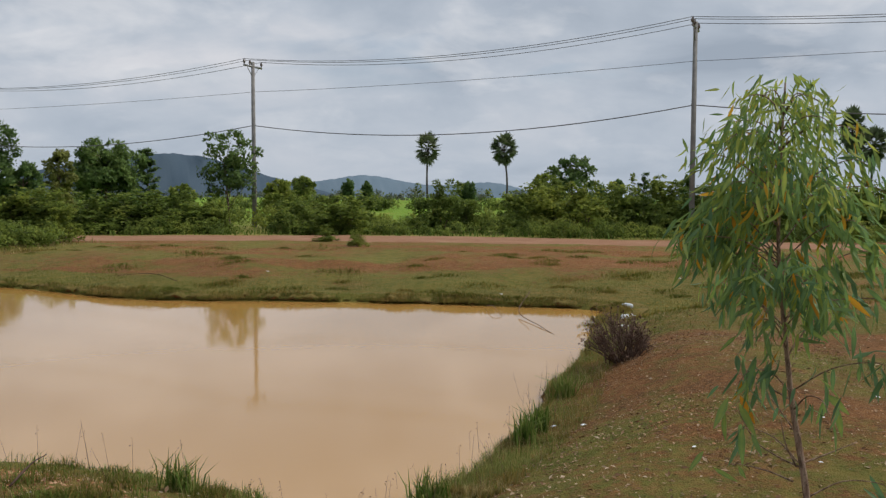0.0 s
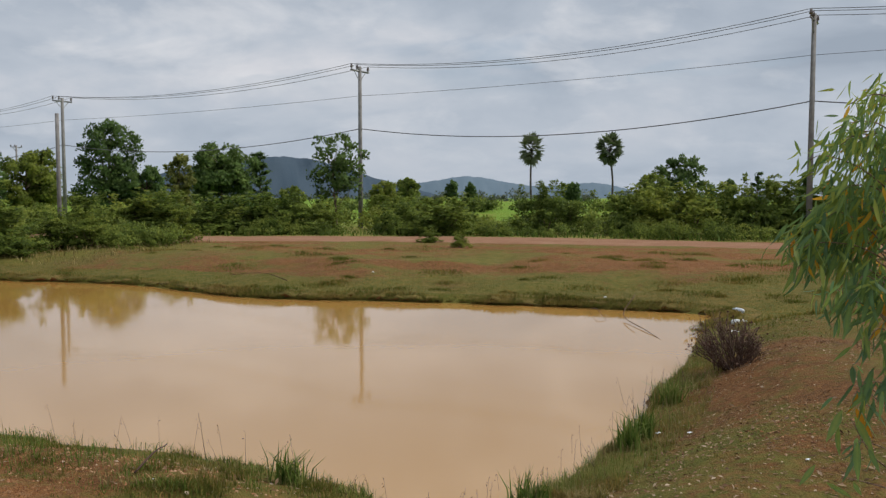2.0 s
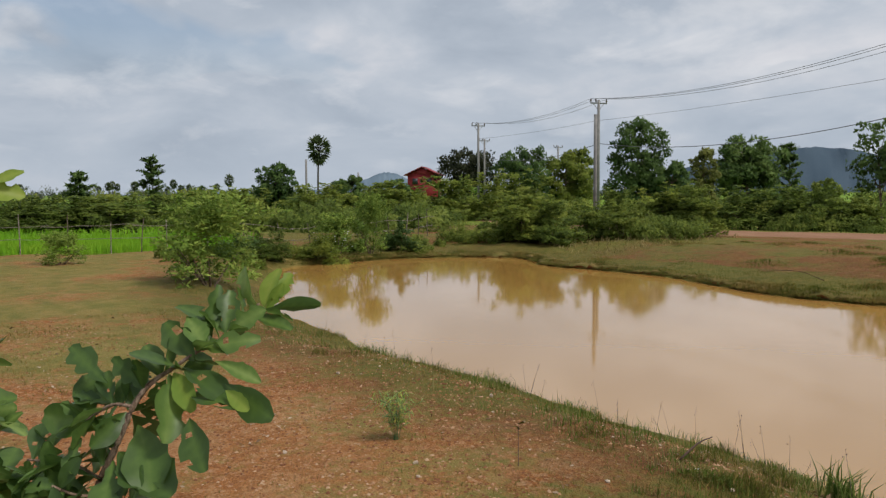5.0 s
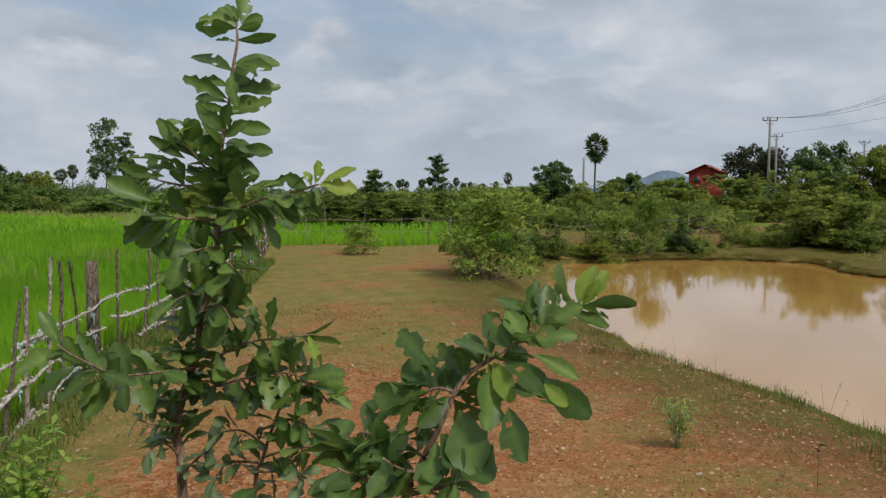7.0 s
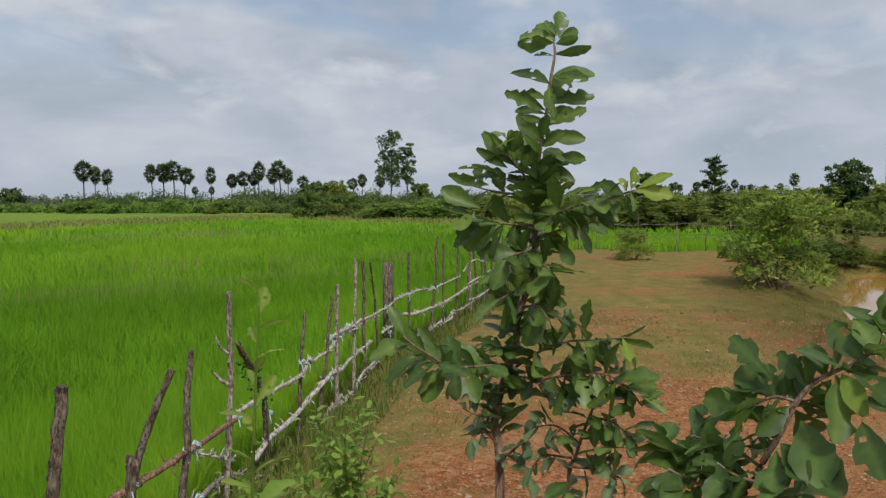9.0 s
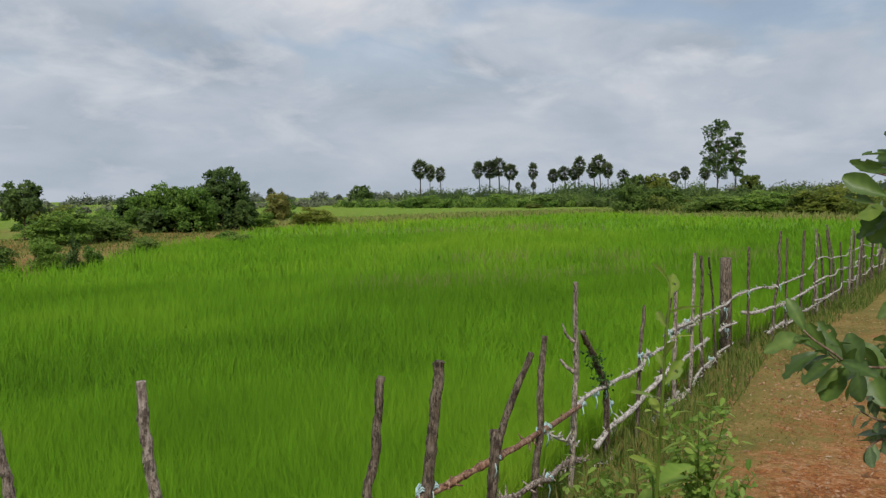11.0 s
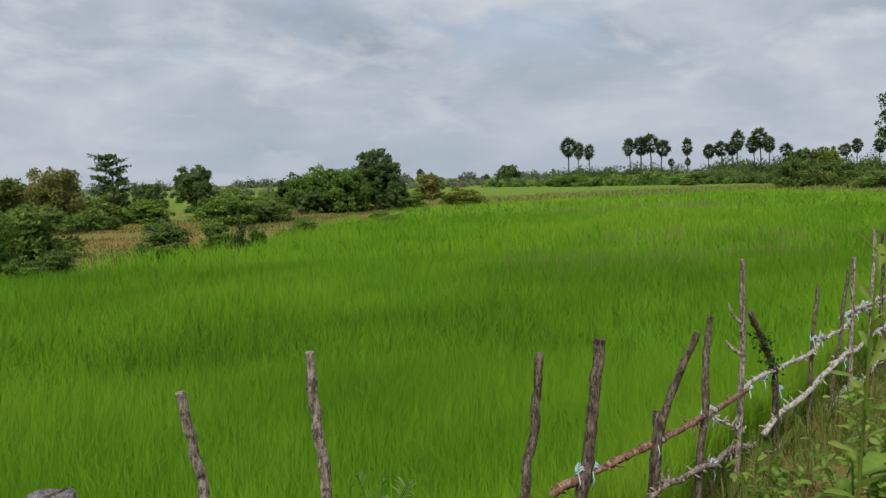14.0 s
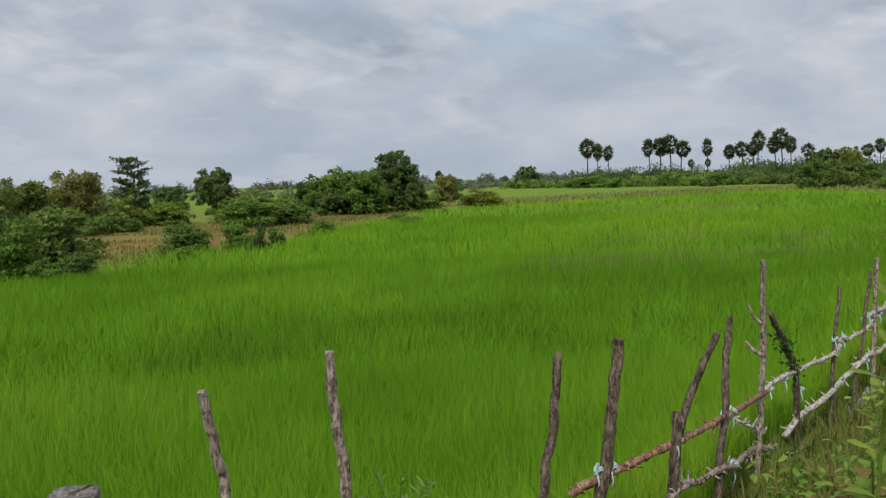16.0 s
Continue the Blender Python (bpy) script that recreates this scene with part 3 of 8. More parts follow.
def land(x, y):
    """Height of the ground."""
    x, y = np.asarray(x, float), np.asarray(y, float)
    h = 0.05 * (value_noise(x, y, 2.3, 11) - 0.5) + 0.02 * (value_noise(x, y, 0.6, 12) - 0.5)
    h = h + 0.5 * (value_noise(x, y, 60.0, 13) - 0.5) * ease((np.hypot(x, y) - 45) / 60)
    near = (np.abs(x) < 40) & (y > -4) & (y < 40)
    s = np.full(np.shape(x), 50.0)
    s[near] = rim_distance(x[near], y[near], RIM)
    far_bank = ease((y - 12.5) / 3.0)
    h = h + far_bank * (y < 27) * (0.16 * (value_noise(x, y, 1.7, 14) - 0.5) + 0.07 * (value_noise(x, y, 0.7, 15) - 0.5))
    step = 0.14 * np.clip(s / 0.10, 0, 1)
    rise_far = step + 0.31 * ease(s / 6.0)
    rise_near = 0.10 * np.clip(s / 0.08, 0, 1) + 0.35 * ease(s / 1.5)
    rise = rise_far * far_bank + rise_near * (1 - far_bank)
    h = np.where(s > 0, WATER + rise + h * ease(s / 1.0), WATER - np.clip(-s * 0.5, 0, 0.9))
    # a low gravel bank beside the pond
    h = h + 0.16 * np.exp(-(((x - 1.9) / 1.0) ** 2 + ((y - 7.5) / 3.0) ** 2))
    p = np.full(np.shape(x), 50.0)
    wide = (x > -75) & (x < 8) & (y > -30) & (y < 25)
    p[wide] = rim_distance(x[wide], y[wide], PADDY)
    h = h - 0.14 * ease(-p / 0.5)
    return h


def land_at(x, y):
    return float(land(np.array([x]), np.array([y]))[0])


def axis(spans):
    out = []
    for a, b, step in spans:
        out += list(np.linspace(a, b, max(1, round((b - a) / step)), endpoint=False))
    return np.array(out + [spans[-1][1]])


def build_ground():
    xs = axis([(-4200, -700, 700), (-700, -150, 60), (-150, -60, 9), (-60, -24, 1.2), (-24, -10, 0.35), (-10, 4, 0.13), (4, 24, 0.6), (24, 90, 5), (90, 700, 60), (700, 4200, 700)])
    ys = axis([(-4200, -700, 700), (-700, -100, 60), (-100, -30, 7), (-30, -3, 0.9), (-3, 9, 0.13), (9, 22, 0.3), (22, 40, 0.5), (40, 90, 4), (90, 700, 50), (700, 4200, 700)])
    X, Y = np.meshgrid(xs, ys)
    x, y = X.ravel(), Y.ravel()
    z = land(x, y)
    near = (np.abs(x) < 40) & (y > -4) & (y < 40)
    s = np.full(x.shape, 30.0)
    s[near] = rim_distance(x[near], y[near], RIM)
    p = np.full(x.shape, 50.0)
    wide = (x > -75) & (x < 8) & (y > -30) & (y < 25)
    p[wide] = rim_distance(x[wide], y[wide], PADDY)
    patch = value_noise(x, y, 1.3, 21)
    cover = 0.44 + 0.75 * (patch - 0.5) + 0.35 * (value_noise(x, y, 0.5, 23) - 0.5)
    cover = np.where(y > 11, 0.78 + 0.6 * (patch - 0.5) + 0.5 * (value_noise(x, y * 2.5, 4.0, 22) - 0.55), cover)
    cover = cover + np.where((x > -1.15) & (y < 13), 0.10, 0.5) * ease((2.4 - s) / 1.8) * (s > 0)
    cover = cover + 0.30 * ease((-x - 6.5) / 5.0) * (y < 14)
    cover = cover + 0.5 * ease((x - 1.5) / 1.5) * (y < 9) * value_noise(x, y, 1.1, 5)
    cover = cover + 0.6 * ease((1.1 - p) / 0.8) * (p > 0) * (x > -30) * (y < 5)
    cover = cover - 0.02 * ease((x + 1.2) / 0.6) * (y < 13) * (s > 0.8)
    rd = road_distance(x, y)
    cover = np.where((y > 32) & (rd > 2.2), 1.0, cover)
    cover = np.where((rd < 13) & (y > 20) & (y < 35) & (rd > 2.0), cover - 0.55 * ease((value_noise(x * 0.35, y * 1.6, 1.6, 9) - 0.48) / 0.25), cover)
    out = (x < -30) | (np.hypot(x, y) > 50) | (y < -4)
    cover = np.where(out, 0.85 + 0.4 * (value_noise(x, y, 7.0, 8) - 0.5), cover)
    cover = np.where(p < -0.1, 1.2, cover)
    lush = np.where(p < -0.1, 1.0, 0.12 * patch)
    lush = np.where((y > 32) & (rd > 2.2), 0.25 + 0.5 * ease((rd - 16) / 8), lush)
    lush = np.where(out & (p > 0), np.maximum(0.15 + 0.45 * ease((value_noise(x, y, 25.0, 31) - 0.35) / 0.2), 0.85 * ease((np.hypot(x, y) - 45) / 20)), lush)
    bankside = (y < -8) & (p > 0) & (p < 13) & (x > -50)
    lush = np.where(bankside, 0.3 * value_noise(x, y, 3.0, 32), lush)
    cover = np.where(bankside, 0.5 + 0.5 * value_noise(x, y, 2.2, 33), cover)
    humus = np.maximum(ease((x + 1.3) / 1.0) * (y < 14), ease((y - 13) / 2) * (0.9 - 0.15 * ease((s - 2.5) / 4))) * (y < 34)
    humus = np.maximum(humus, 0.95 * ease((2.9 - s) / 1.5) * (s > 0) * (y < 13))
    n, mm = len(xs), len(ys)
    i, j = np.meshgrid(np.arange(mm - 1), np.arange(n - 1), indexing="ij")
    q = np.stack([i * n + j, i * n + j + 1, (i + 1) * n + j + 1, (i + 1) * n + j], -1).reshape(-1, 4)
    me = mesh_of("ground", np.column_stack([x, y, z]), q, smooth=True, extra=(("cover", cover), ("lush", lush), ("humus", humus)))
    put("ground", me, "ground", label="reddish gravelly soil with thin turf round the pond", kind="structure")


build_ground()


def build_road():
    c = bend(np.column_stack([np.array(ROAD), np.zeros(len(ROAD))]), 12)
    d = unit(np.gradient(c, axis=0))
    side = np.column_stack([-d[:, 1], d[:, 0], np.zeros(len(d))])
    offs = np.array([-2.3, -1.8, -0.9, 0.0, 0.9, 1.8, 2.3])
    lift = np.array([-0.06, 0.022, 0.036, 0.045, 0.036, 0.022, -0.06])
    v = c[:, None] + side[:, None] * (offs[None, :, None] * (1 + 0.06 * rng.standard_normal((len(c), 7, 1))))
    v[..., 2] = land(v[..., 0].ravel(), v[..., 1].ravel()).reshape(v.shape[:2]) + lift
    n = 7
    i, j = np.meshgrid(np.arange(len(c) - 1), np.arange(n - 1), indexing="ij")
    q = np.stack([i * n + j, i * n + j + 1, (i + 1) * n + j + 1, (i + 1) * n + j], -1).reshape(-1, 4)
    put("road", mesh_of("road", v.reshape(-1, 3), q, smooth=True), "road", label="pinkish packed laterite road", kind="structure")


build_road()


def build_water():
    lo, hi = RIM.min(0) - 0.6, RIM.max(0) + 0.6
    xs, ys = np.arange(lo[0], hi[0] + 0.2, 0.4), np.arange(lo[1], hi[1] + 0.2, 0.4)
    X, Y = np.meshgrid(xs, ys)
    n = len(xs)
    i, j = np.meshgrid(np.arange(len(ys) - 1), np.arange(n - 1), indexing="ij")
    q = np.stack([i * n + j, i * n + j + 1, (i + 1) * n + j + 1, (i + 1) * n + j], -1).reshape(-1, 4)
    s = rim_distance(X.ravel(), Y.ravel(), RIM)
    q = q[(s[q] < 0.5).any(1)]
    put("water", mesh_of("water", np.column_stack([X.ravel(), Y.ravel(), np.full(X.size, WATER)]), q, smooth=True), "water", label="still silty tan pond water", kind="structure")


build_water()


def build_bank_edge():
    """The small undercut earth lip along the far rim of the pond."""
    k = [i for i in range(len(RIM)) if RIM[i][1] > 14.3]
    p = RIM[k]
    j = int(np.argmax(np.linalg.norm(np.roll(p, -1, 0) - p, axis=1)))
    p = np.roll(p, -j - 1, 0)
    d = np.concatenate([[0], np.cumsum(np.linalg.norm(np.diff(p, axis=0), axis=1))])
    t = np.arange(0, d[-1], 0.09)
    c = np.column_stack([np.interp(t, d, p[:, 0]), np.interp(t, d, p[:, 1])])
    n = len(c)
    tan = unit(np.gradient(c, axis=0))
    out = np.column_stack([-tan[:, 1], tan[:, 0]])
    if np.median(rim_distance(c[:, 0] + 0.1 * out[:, 0], c[:, 1] + 0.1 * out[:, 1], RIM)) < 0:
        out = -out
    wig = 0.08 * (value_noise(t, t * 0, 0.8, 51) - 0.5) + 0.10 * (value_noise(t, t * 0, 0.25, 52) - 0.5)
    top = 0.06 + 0.05 * (value_noise(t, t * 0, 0.5, 53) - 0.5) + 0.03 * rng.standard_normal(n)
    rows = [(0.10, -0.10 + 0 * t), (0.07, 0.02 + 0 * t), (-0.03, 0.75 * top), (-0.05, top), (0.06, top + 0.04), (0.5, 0.15 + 0 * t)]
    v = np.stack([np.column_stack([c + out * (o + wig)[:, None], WATER + z]) for o, z in rows], 1).reshape(-1, 3)
    m = len(rows)
    i, jj = np.meshgrid(np.arange(n - 1), np.arange(m - 1), indexing="ij")
    q = np.stack([i * m + jj, i * m + jj + 1, (i + 1) * m + jj + 1, (i + 1) * m + jj], -1).reshape(-1, 4)
    cov = np.tile([0.0, 0.0, 0.2, 0.9, 1.0, 1.0], n)
    put("bank_edge", mesh_of("bank_edge", v, q, extra=(("cover", cov), ("lush", 0 * cov), ("humus", 0 * cov + 0.5))), "ground", label="small undercut earth lip above the water", kind="structure")


build_bank_edge()

# ---- far hills ----


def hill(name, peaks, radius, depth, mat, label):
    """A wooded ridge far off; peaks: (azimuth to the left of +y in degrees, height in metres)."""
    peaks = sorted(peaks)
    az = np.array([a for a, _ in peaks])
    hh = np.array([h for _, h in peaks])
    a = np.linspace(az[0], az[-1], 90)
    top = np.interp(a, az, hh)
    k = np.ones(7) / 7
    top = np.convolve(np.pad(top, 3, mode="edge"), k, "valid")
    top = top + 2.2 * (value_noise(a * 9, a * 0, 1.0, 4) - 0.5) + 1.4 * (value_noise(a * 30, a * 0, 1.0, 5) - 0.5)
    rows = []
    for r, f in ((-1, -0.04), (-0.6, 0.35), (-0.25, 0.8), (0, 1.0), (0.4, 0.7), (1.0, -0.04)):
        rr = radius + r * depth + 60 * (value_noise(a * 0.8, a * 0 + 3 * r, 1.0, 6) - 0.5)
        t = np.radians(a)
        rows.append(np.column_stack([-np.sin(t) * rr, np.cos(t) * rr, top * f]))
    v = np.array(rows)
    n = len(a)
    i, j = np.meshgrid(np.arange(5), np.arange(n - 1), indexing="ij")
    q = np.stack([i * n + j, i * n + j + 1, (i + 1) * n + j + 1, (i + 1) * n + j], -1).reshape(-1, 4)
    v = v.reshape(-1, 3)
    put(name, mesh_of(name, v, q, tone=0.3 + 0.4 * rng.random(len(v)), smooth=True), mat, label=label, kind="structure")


hill("backdrop_hill", [(36, 0), (32, 40), (27.5, 66), (25, 73), (22.5, 76), (19.5, 60), (17.5, 40), (15, 24), (12, 0)], 1500, 160, "hill_near", "dark blue-green wooded hill far away, haze in its colour")
hill("backdrop_hill", [(19, 0), (16, 40), (13.5, 46), (11.5, 62), (10.2, 66), (8.5, 52), (6.8, 38), (5.6, 34), (4.4, 38), (1.7, 46), (0.2, 34), (-2, 0)], 2400, 200, "hill_far", "pale blue wooded hills far away, haze in their colour")
hill("backdrop_hill", [(57, 0), (54, 28), (53, 42), (52, 59), (51, 58), (50, 38), (48, 0)], 2200, 160, "hill_far", "pale blue rounded hill far away, haze in its colour")
hill("backdrop_hill", [(70, 0), (62, 16), (57, 20), (52, 14), (46, 0)], 3200, 200, "hill_far", "faint low hills on the horizon, haze in their colour")


# ---- foliage ----
def crown_points(n, lobes, seed, shell=0.35):
    """Points, outward ways and a tone for a crown of round lobes (x, y, z, r), each broken up into smaller clumps."""
    g = np.random.default_rng(seed)
    L = np.array(lobes, float)
    m = 9
    lobe = np.repeat(np.arange(len(L)), m)
    way = unit(g.standard_normal((len(lobe), 3)) + [0, 0, 0.25])
    c = L[lobe, :3] + way * L[lobe, 3:] * (0.62 + 0.25 * g.random((len(lobe), 1)))
    cr = L[lobe, 3] * (0.30 + 0.22 * g.random(len(lobe)))
    shade = g.standard_normal(len(lobe))
    pick = g.choice(len(lobe), n, p=cr**2 / (cr**2).sum())
    d = unit(g.standard_normal((n, 3)))
    d[:, 2] = np.where(d[:, 2] < -0.6, -d[:, 2], d[:, 2])
    r = cr[pick] * (1 - shell * g.random(n) ** 1.5) * (1 + 0.16 * g.standard_normal(n).clip(-2, 2.2))
    out = unit(d + 0.8 * way[pick] + [0, 0, 0.25])
    return c[pick] + d * [1, 1, 0.85] * r[:, None], out, shade[pick]


def foliage_mesh(name, n, lobes, seed, length, width, hang=0.0, shell=0.4):
    g = np.random.default_rng(seed + 100)
    p, d, shade = crown_points(n, lobes, seed, shell)
    along = unit(d * 0.5 + g.standard_normal((n, 3)) * 0.65 + np.array([0, 0, 0.05 - hang]))
    face = unit(d + 0.5 * g.standard_normal((n, 3)))
    ll = length * (0.6 + 0.8 * g.random(n))
    # light from above is put into the tone: leaves facing up are paler
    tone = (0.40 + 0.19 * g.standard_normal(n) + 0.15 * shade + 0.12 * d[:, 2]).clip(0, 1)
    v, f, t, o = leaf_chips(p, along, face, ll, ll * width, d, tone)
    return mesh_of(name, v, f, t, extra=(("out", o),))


def bush_lobes(seed, count, flat=1.0):
    g = np.random.default_rng(seed)
    out = []
    for k in range(count):
        a, r = g.random() * 6.28, 0.32 * np.sqrt(g.random())
        rad = 0.13 + 0.10 * g.random()
        z = (0.12 + 0.62 * g.random() * (1 - (r / 0.36) ** 2 * 0.5)) * flat
        out.append((r * np.cos(a), r * np.sin(a), z, rad))
    for k in range(5):
        a = k * 1.256 + g.random()
        out.append((0.33 * np.cos(a), 0.33 * np.sin(a), 0.14, 0.15))
    return out


def make_bush(kind, seed, n, leaf, width, hang=0.0, lobes=14, mat="hedge", sprigs=10):
    """A bush one metre wide and high, at the origin: stems and leaves."""
    g = np.random.default_rng(seed)
    root = new(kind)
    root.empty_display_size = 0.2
    lob = bush_lobes(seed, lobes)
    for k in range(6):
        x, y, z, r = lob[k]
        v, f = join([tube(bend([(0.1 * x, 0.1 * y, -0.03), (0.45 * x, 0.45 * y, 0.4 * z), (x, y, z)], 4), np.linspace(0.012, 0.004, 9), 5)])
        put("stem", mesh_of("stem", v, f), "bark", root)
    shoots = []
    for k in range(sprigs):
        a, r = g.random() * 6.28, 0.3 * g.random()
        b = np.array([r * np.cos(a), r * np.sin(a), 0.45])
        t = b + [0.12 * g.standard_normal(), 0.12 * g.standard_normal(), 0.42 + 0.25 * g.random()]
        shoots += [(*(b + (t - b) * s), 0.055) for s in (0.45, 0.65, 0.85, 1.0)]
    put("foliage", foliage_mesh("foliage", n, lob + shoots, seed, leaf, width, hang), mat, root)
    return root


def show(proto, kind, x, y, h, w, label, category="bush", group=""):
    """A copy of a prepared plant, w wide and h high, on the ground."""
    m = Matrix.Translation((x, y, land_at(x, y) - 0.02)) @ pose(0, 0, 0, 0, 0, float(rng.random() * 360)) @ Matrix.Diagonal((w, w, h, 1))
    ob = copy_thing(proto, m)
    ob.name = kind
    return tagged(ob, label=label, category=category, group=group)


def blossom(bush, seed):
    """Small pale flowers over a bush."""
    g = np.random.default_rng(seed)
    p, d, _ = crown_points(90, bush_lobes(60, 14), seed, 0.1)
    v, f, t = leaf_soup(p, g.standard_normal(p.shape), d, 0.022, 0.022, 0.2)
    put("blossom", mesh_of("blossom", v, f, t), "white", bush, "small pale flowers")


def discard(proto):
    for o in (*proto.children_recursive, proto):
        bpy.data.objects.remove(o)


HEDGE = [make_bush("bush", 40 + k, 5400, 0.046, 0.64, mat="hedge") for k in range(4)]
FINE = [make_bush("bush", 80 + k, 6500, 0.037, 0.6, mat="hedge") for k in range(2)]
WILLOW = [make_bush("bush", 60 + k, 5600, 0.056, 0.34, hang=0.1, mat="willow", sprigs=46, lobes=9) for k in range(2)]
ROUND = [make_bush("bush", 90 + k, 5400, 0.051, 0.7, mat=m, lobes=26, sprigs=0) for k, m in enumerate(("bank_bush", "field_bush", "bank_bush", "hedge"))]
DARK = [make_bush("bush", 70 + k, 5400, 0.047, 0.62, mat="dark", sprigs=4) for k in range(2)]
HEDGE_LABEL = "dense green leafy bush behind the laterite road"
FIELD_LABEL = "green leafy bush on the edge of the rice field"
show(HEDGE[3], "bush", -21.9, 34.5, 1.58, 3.88, HEDGE_LABEL, "bush", "scrub bushes")
show(HEDGE[0], "bush", -16.3, 28.3, 1.26, 1.88, HEDGE_LABEL, "bush", "scrub bushes")
show(HEDGE[1], "bush", -18.2, 35.8, 1.73, 4.61, HEDGE_LABEL, "bush", "scrub bushes")
show(HEDGE[2], "bush", -15.8, 36.9, 1.73, 4.25, HEDGE_LABEL, "bush", "scrub bushes")
show(HEDGE[3], "bush", -13.9, 36.7, 1.33, 2.42, HEDGE_LABEL, "bush", "scrub bushes")
show(HEDGE[0], "bush", -15.0, 36.2, 1.02, 3.76, HEDGE_LABEL, "bush", "scrub bushes")
show(HEDGE[1], "bush", -12.3, 42.7, 1.73, 3.15, HEDGE_LABEL, "bush", "scrub bushes")
show(HEDGE[2], "bush", -10.2, 36.9, 1.33, 2.67, HEDGE_LABEL, "bush", "scrub bushes")
show(HEDGE[3], "bush", -8.1, 36.4, 1.63, 4.25, HEDGE_LABEL, "bush", "scrub bushes")
show(HEDGE[0], "bush", -7.4, 38.5, 1.53, 2.79, HEDGE_LABEL, "bush", "scrub bushes")
show(HEDGE[1], "bush", -5.0, 37.9, 0.71, 2.67, HEDGE_LABEL, "bush", "scrub bushes")
show(HEDGE[2], "bush", -3.7, 39.0, 2.24, 2.91, HEDGE_LABEL, "bush", "scrub bushes")
show(HEDGE[3], "bush", -2.4, 38.2, 1.43, 2.06, HEDGE_LABEL, "bush", "scrub bushes")
show(HEDGE[0], "bush", -0.5, 38.3, 1.83, 3.03, HEDGE_LABEL, "bush", "scrub bushes")
show(HEDGE[1], "bush", 1.0, 38.3, 2.04, 3.76, HEDGE_LABEL, "bush", "scrub bushes")
show(HEDGE[2], "bush", 2.9, 38.1, 2.14, 4.00, HEDGE_LABEL, "bush", "scrub bushes")
show(HEDGE[3], "bush", 4.6, 37.0, 2.04, 2.91, HEDGE_LABEL, "bush", "scrub bushes")
show(HEDGE[0], "bush", 5.9, 36.8, 2.44, 3.28, HEDGE_LABEL, "bush", "scrub bushes")
show(HEDGE[1], "bush", 7.7, 36.5, 2.04, 4.00, HEDGE_LABEL, "bush", "scrub bushes")
show(HEDGE[2], "bush", 9.6, 35.9, 2.04, 4.61, HEDGE_LABEL, "bush", "scrub bushes")
show(HEDGE[3], "bush", 11.9, 35.3, 2.04, 4.61, HEDGE_LABEL, "bush", "scrub bushes")
show(HEDGE[0], "bush", 14.4, 36.0, 2.10, 4.25, HEDGE_LABEL, "bush", "scrub bushes")
show(HEDGE[0], "bush", -19.3, 23.2, 1.50, 2.60, "green leafy bush before the laterite road", "bush", "scrub bushes")
show(HEDGE[1], "bush", -19.0, 24.8, 1.20, 2.20, "green leafy bush before the laterite road", "bush", "scrub bushes")
show(HEDGE[2], "bush", -17.7, 25.0, 1.30, 2.00, "green leafy bush before the laterite road", "bush", "scrub bushes")
show(HEDGE[3], "bush", -20.5, 22.7, 1.60, 2.80, "green leafy bush before the laterite road", "bush", "scrub bushes")
show(FINE[1], "bush", -7.3, 30.6, 0.53, 1.10, "small green bush on the bare verge", "bush")
show(FINE[0], "bush", -5.5, 27.7, 0.53, 0.88, "small green bush on the bare verge", "bush")
show(WILLOW[1], "bush", -14.8, 7.7, 1.60, 2.18, "feathery yellow-green bush beside the pond", "bush")
blossom(show(WILLOW[0], "bush", -21.8, 15.5, 1.15, 1.95, "loose olive bush with pale flowers beside the pond", "bush"), 4)
show(WILLOW[1], "bush", -21.5, 16.6, 1.75, 1.25, "feathery yellow-green bush beside the pond", "bush")
show(DARK[0], "bush", -21.6, 18.0, 1.0, 1.5, "dense dark green bush at the end of the pond", "bush")
show(HEDGE[3], "bush", -21.0, 23.5, 1.6, 4.4, "dense green bush at the end of the pond", "bush")
show(HEDGE[0], "bush", -23.8, 33.0, 1.78, 3.12, "green leafy bush in the scrub beyond the pond", "bush", "scrub bushes")
show(HEDGE[1], "bush", -21.1, 34.8, 1.89, 4.12, "green leafy bush in the scrub beyond the pond", "bush", "scrub bushes")
show(FINE[0], "bush", -21.2, 12.6, 0.85, 1.60, "green leafy bush in the scrub beyond the pond", "bush", "scrub bushes")
show(DARK[1], "bush", -20.7, 11.4, 0.80, 1.30, "dense dark green bush at the end of the pond", "bush")
show(FINE[0], "bush", -21.2, 14.4, 0.75, 1.50, "green leafy bush in the scrub beyond the pond", "bush", "scrub bushes")
show(WILLOW[1], "bush", -20.8, 6.9, 0.70, 1.15, "feathery yellow-green bush beside the pond", "bush")
show(HEDGE[2], "bush", -43.7, 12.8, 1.68, 6.25, "green leafy bush in the scrub beyond the pond", "bush", "scrub bushes")
show(HEDGE[3], "bush", -42.7, 16.0, 1.58, 6.25, "green leafy bush in the scrub beyond the pond", "bush", "scrub bushes")
show(HEDGE[0], "bush", -46.1, 20.8, 1.58, 5.62, "green leafy bush in the scrub beyond the pond", "bush", "scrub bushes")
show(HEDGE[1], "bush", -44.5, 24.2, 1.89, 6.00, "green leafy bush in the scrub beyond the pond", "bush", "scrub bushes")
show(HEDGE[2], "bush", -45.8, 31.6, 2.10, 7.12, "green leafy bush in the scrub beyond the pond", "bush", "scrub bushes")
show(HEDGE[3], "bush", -43.4, 34.9, 2.31, 6.12, "green leafy bush in the scrub beyond the pond", "bush", "scrub bushes")
show(HEDGE[0], "bush", -37.0, 34.6, 2.52, 5.62, "green leafy bush in the scrub beyond the pond", "bush", "scrub bushes")
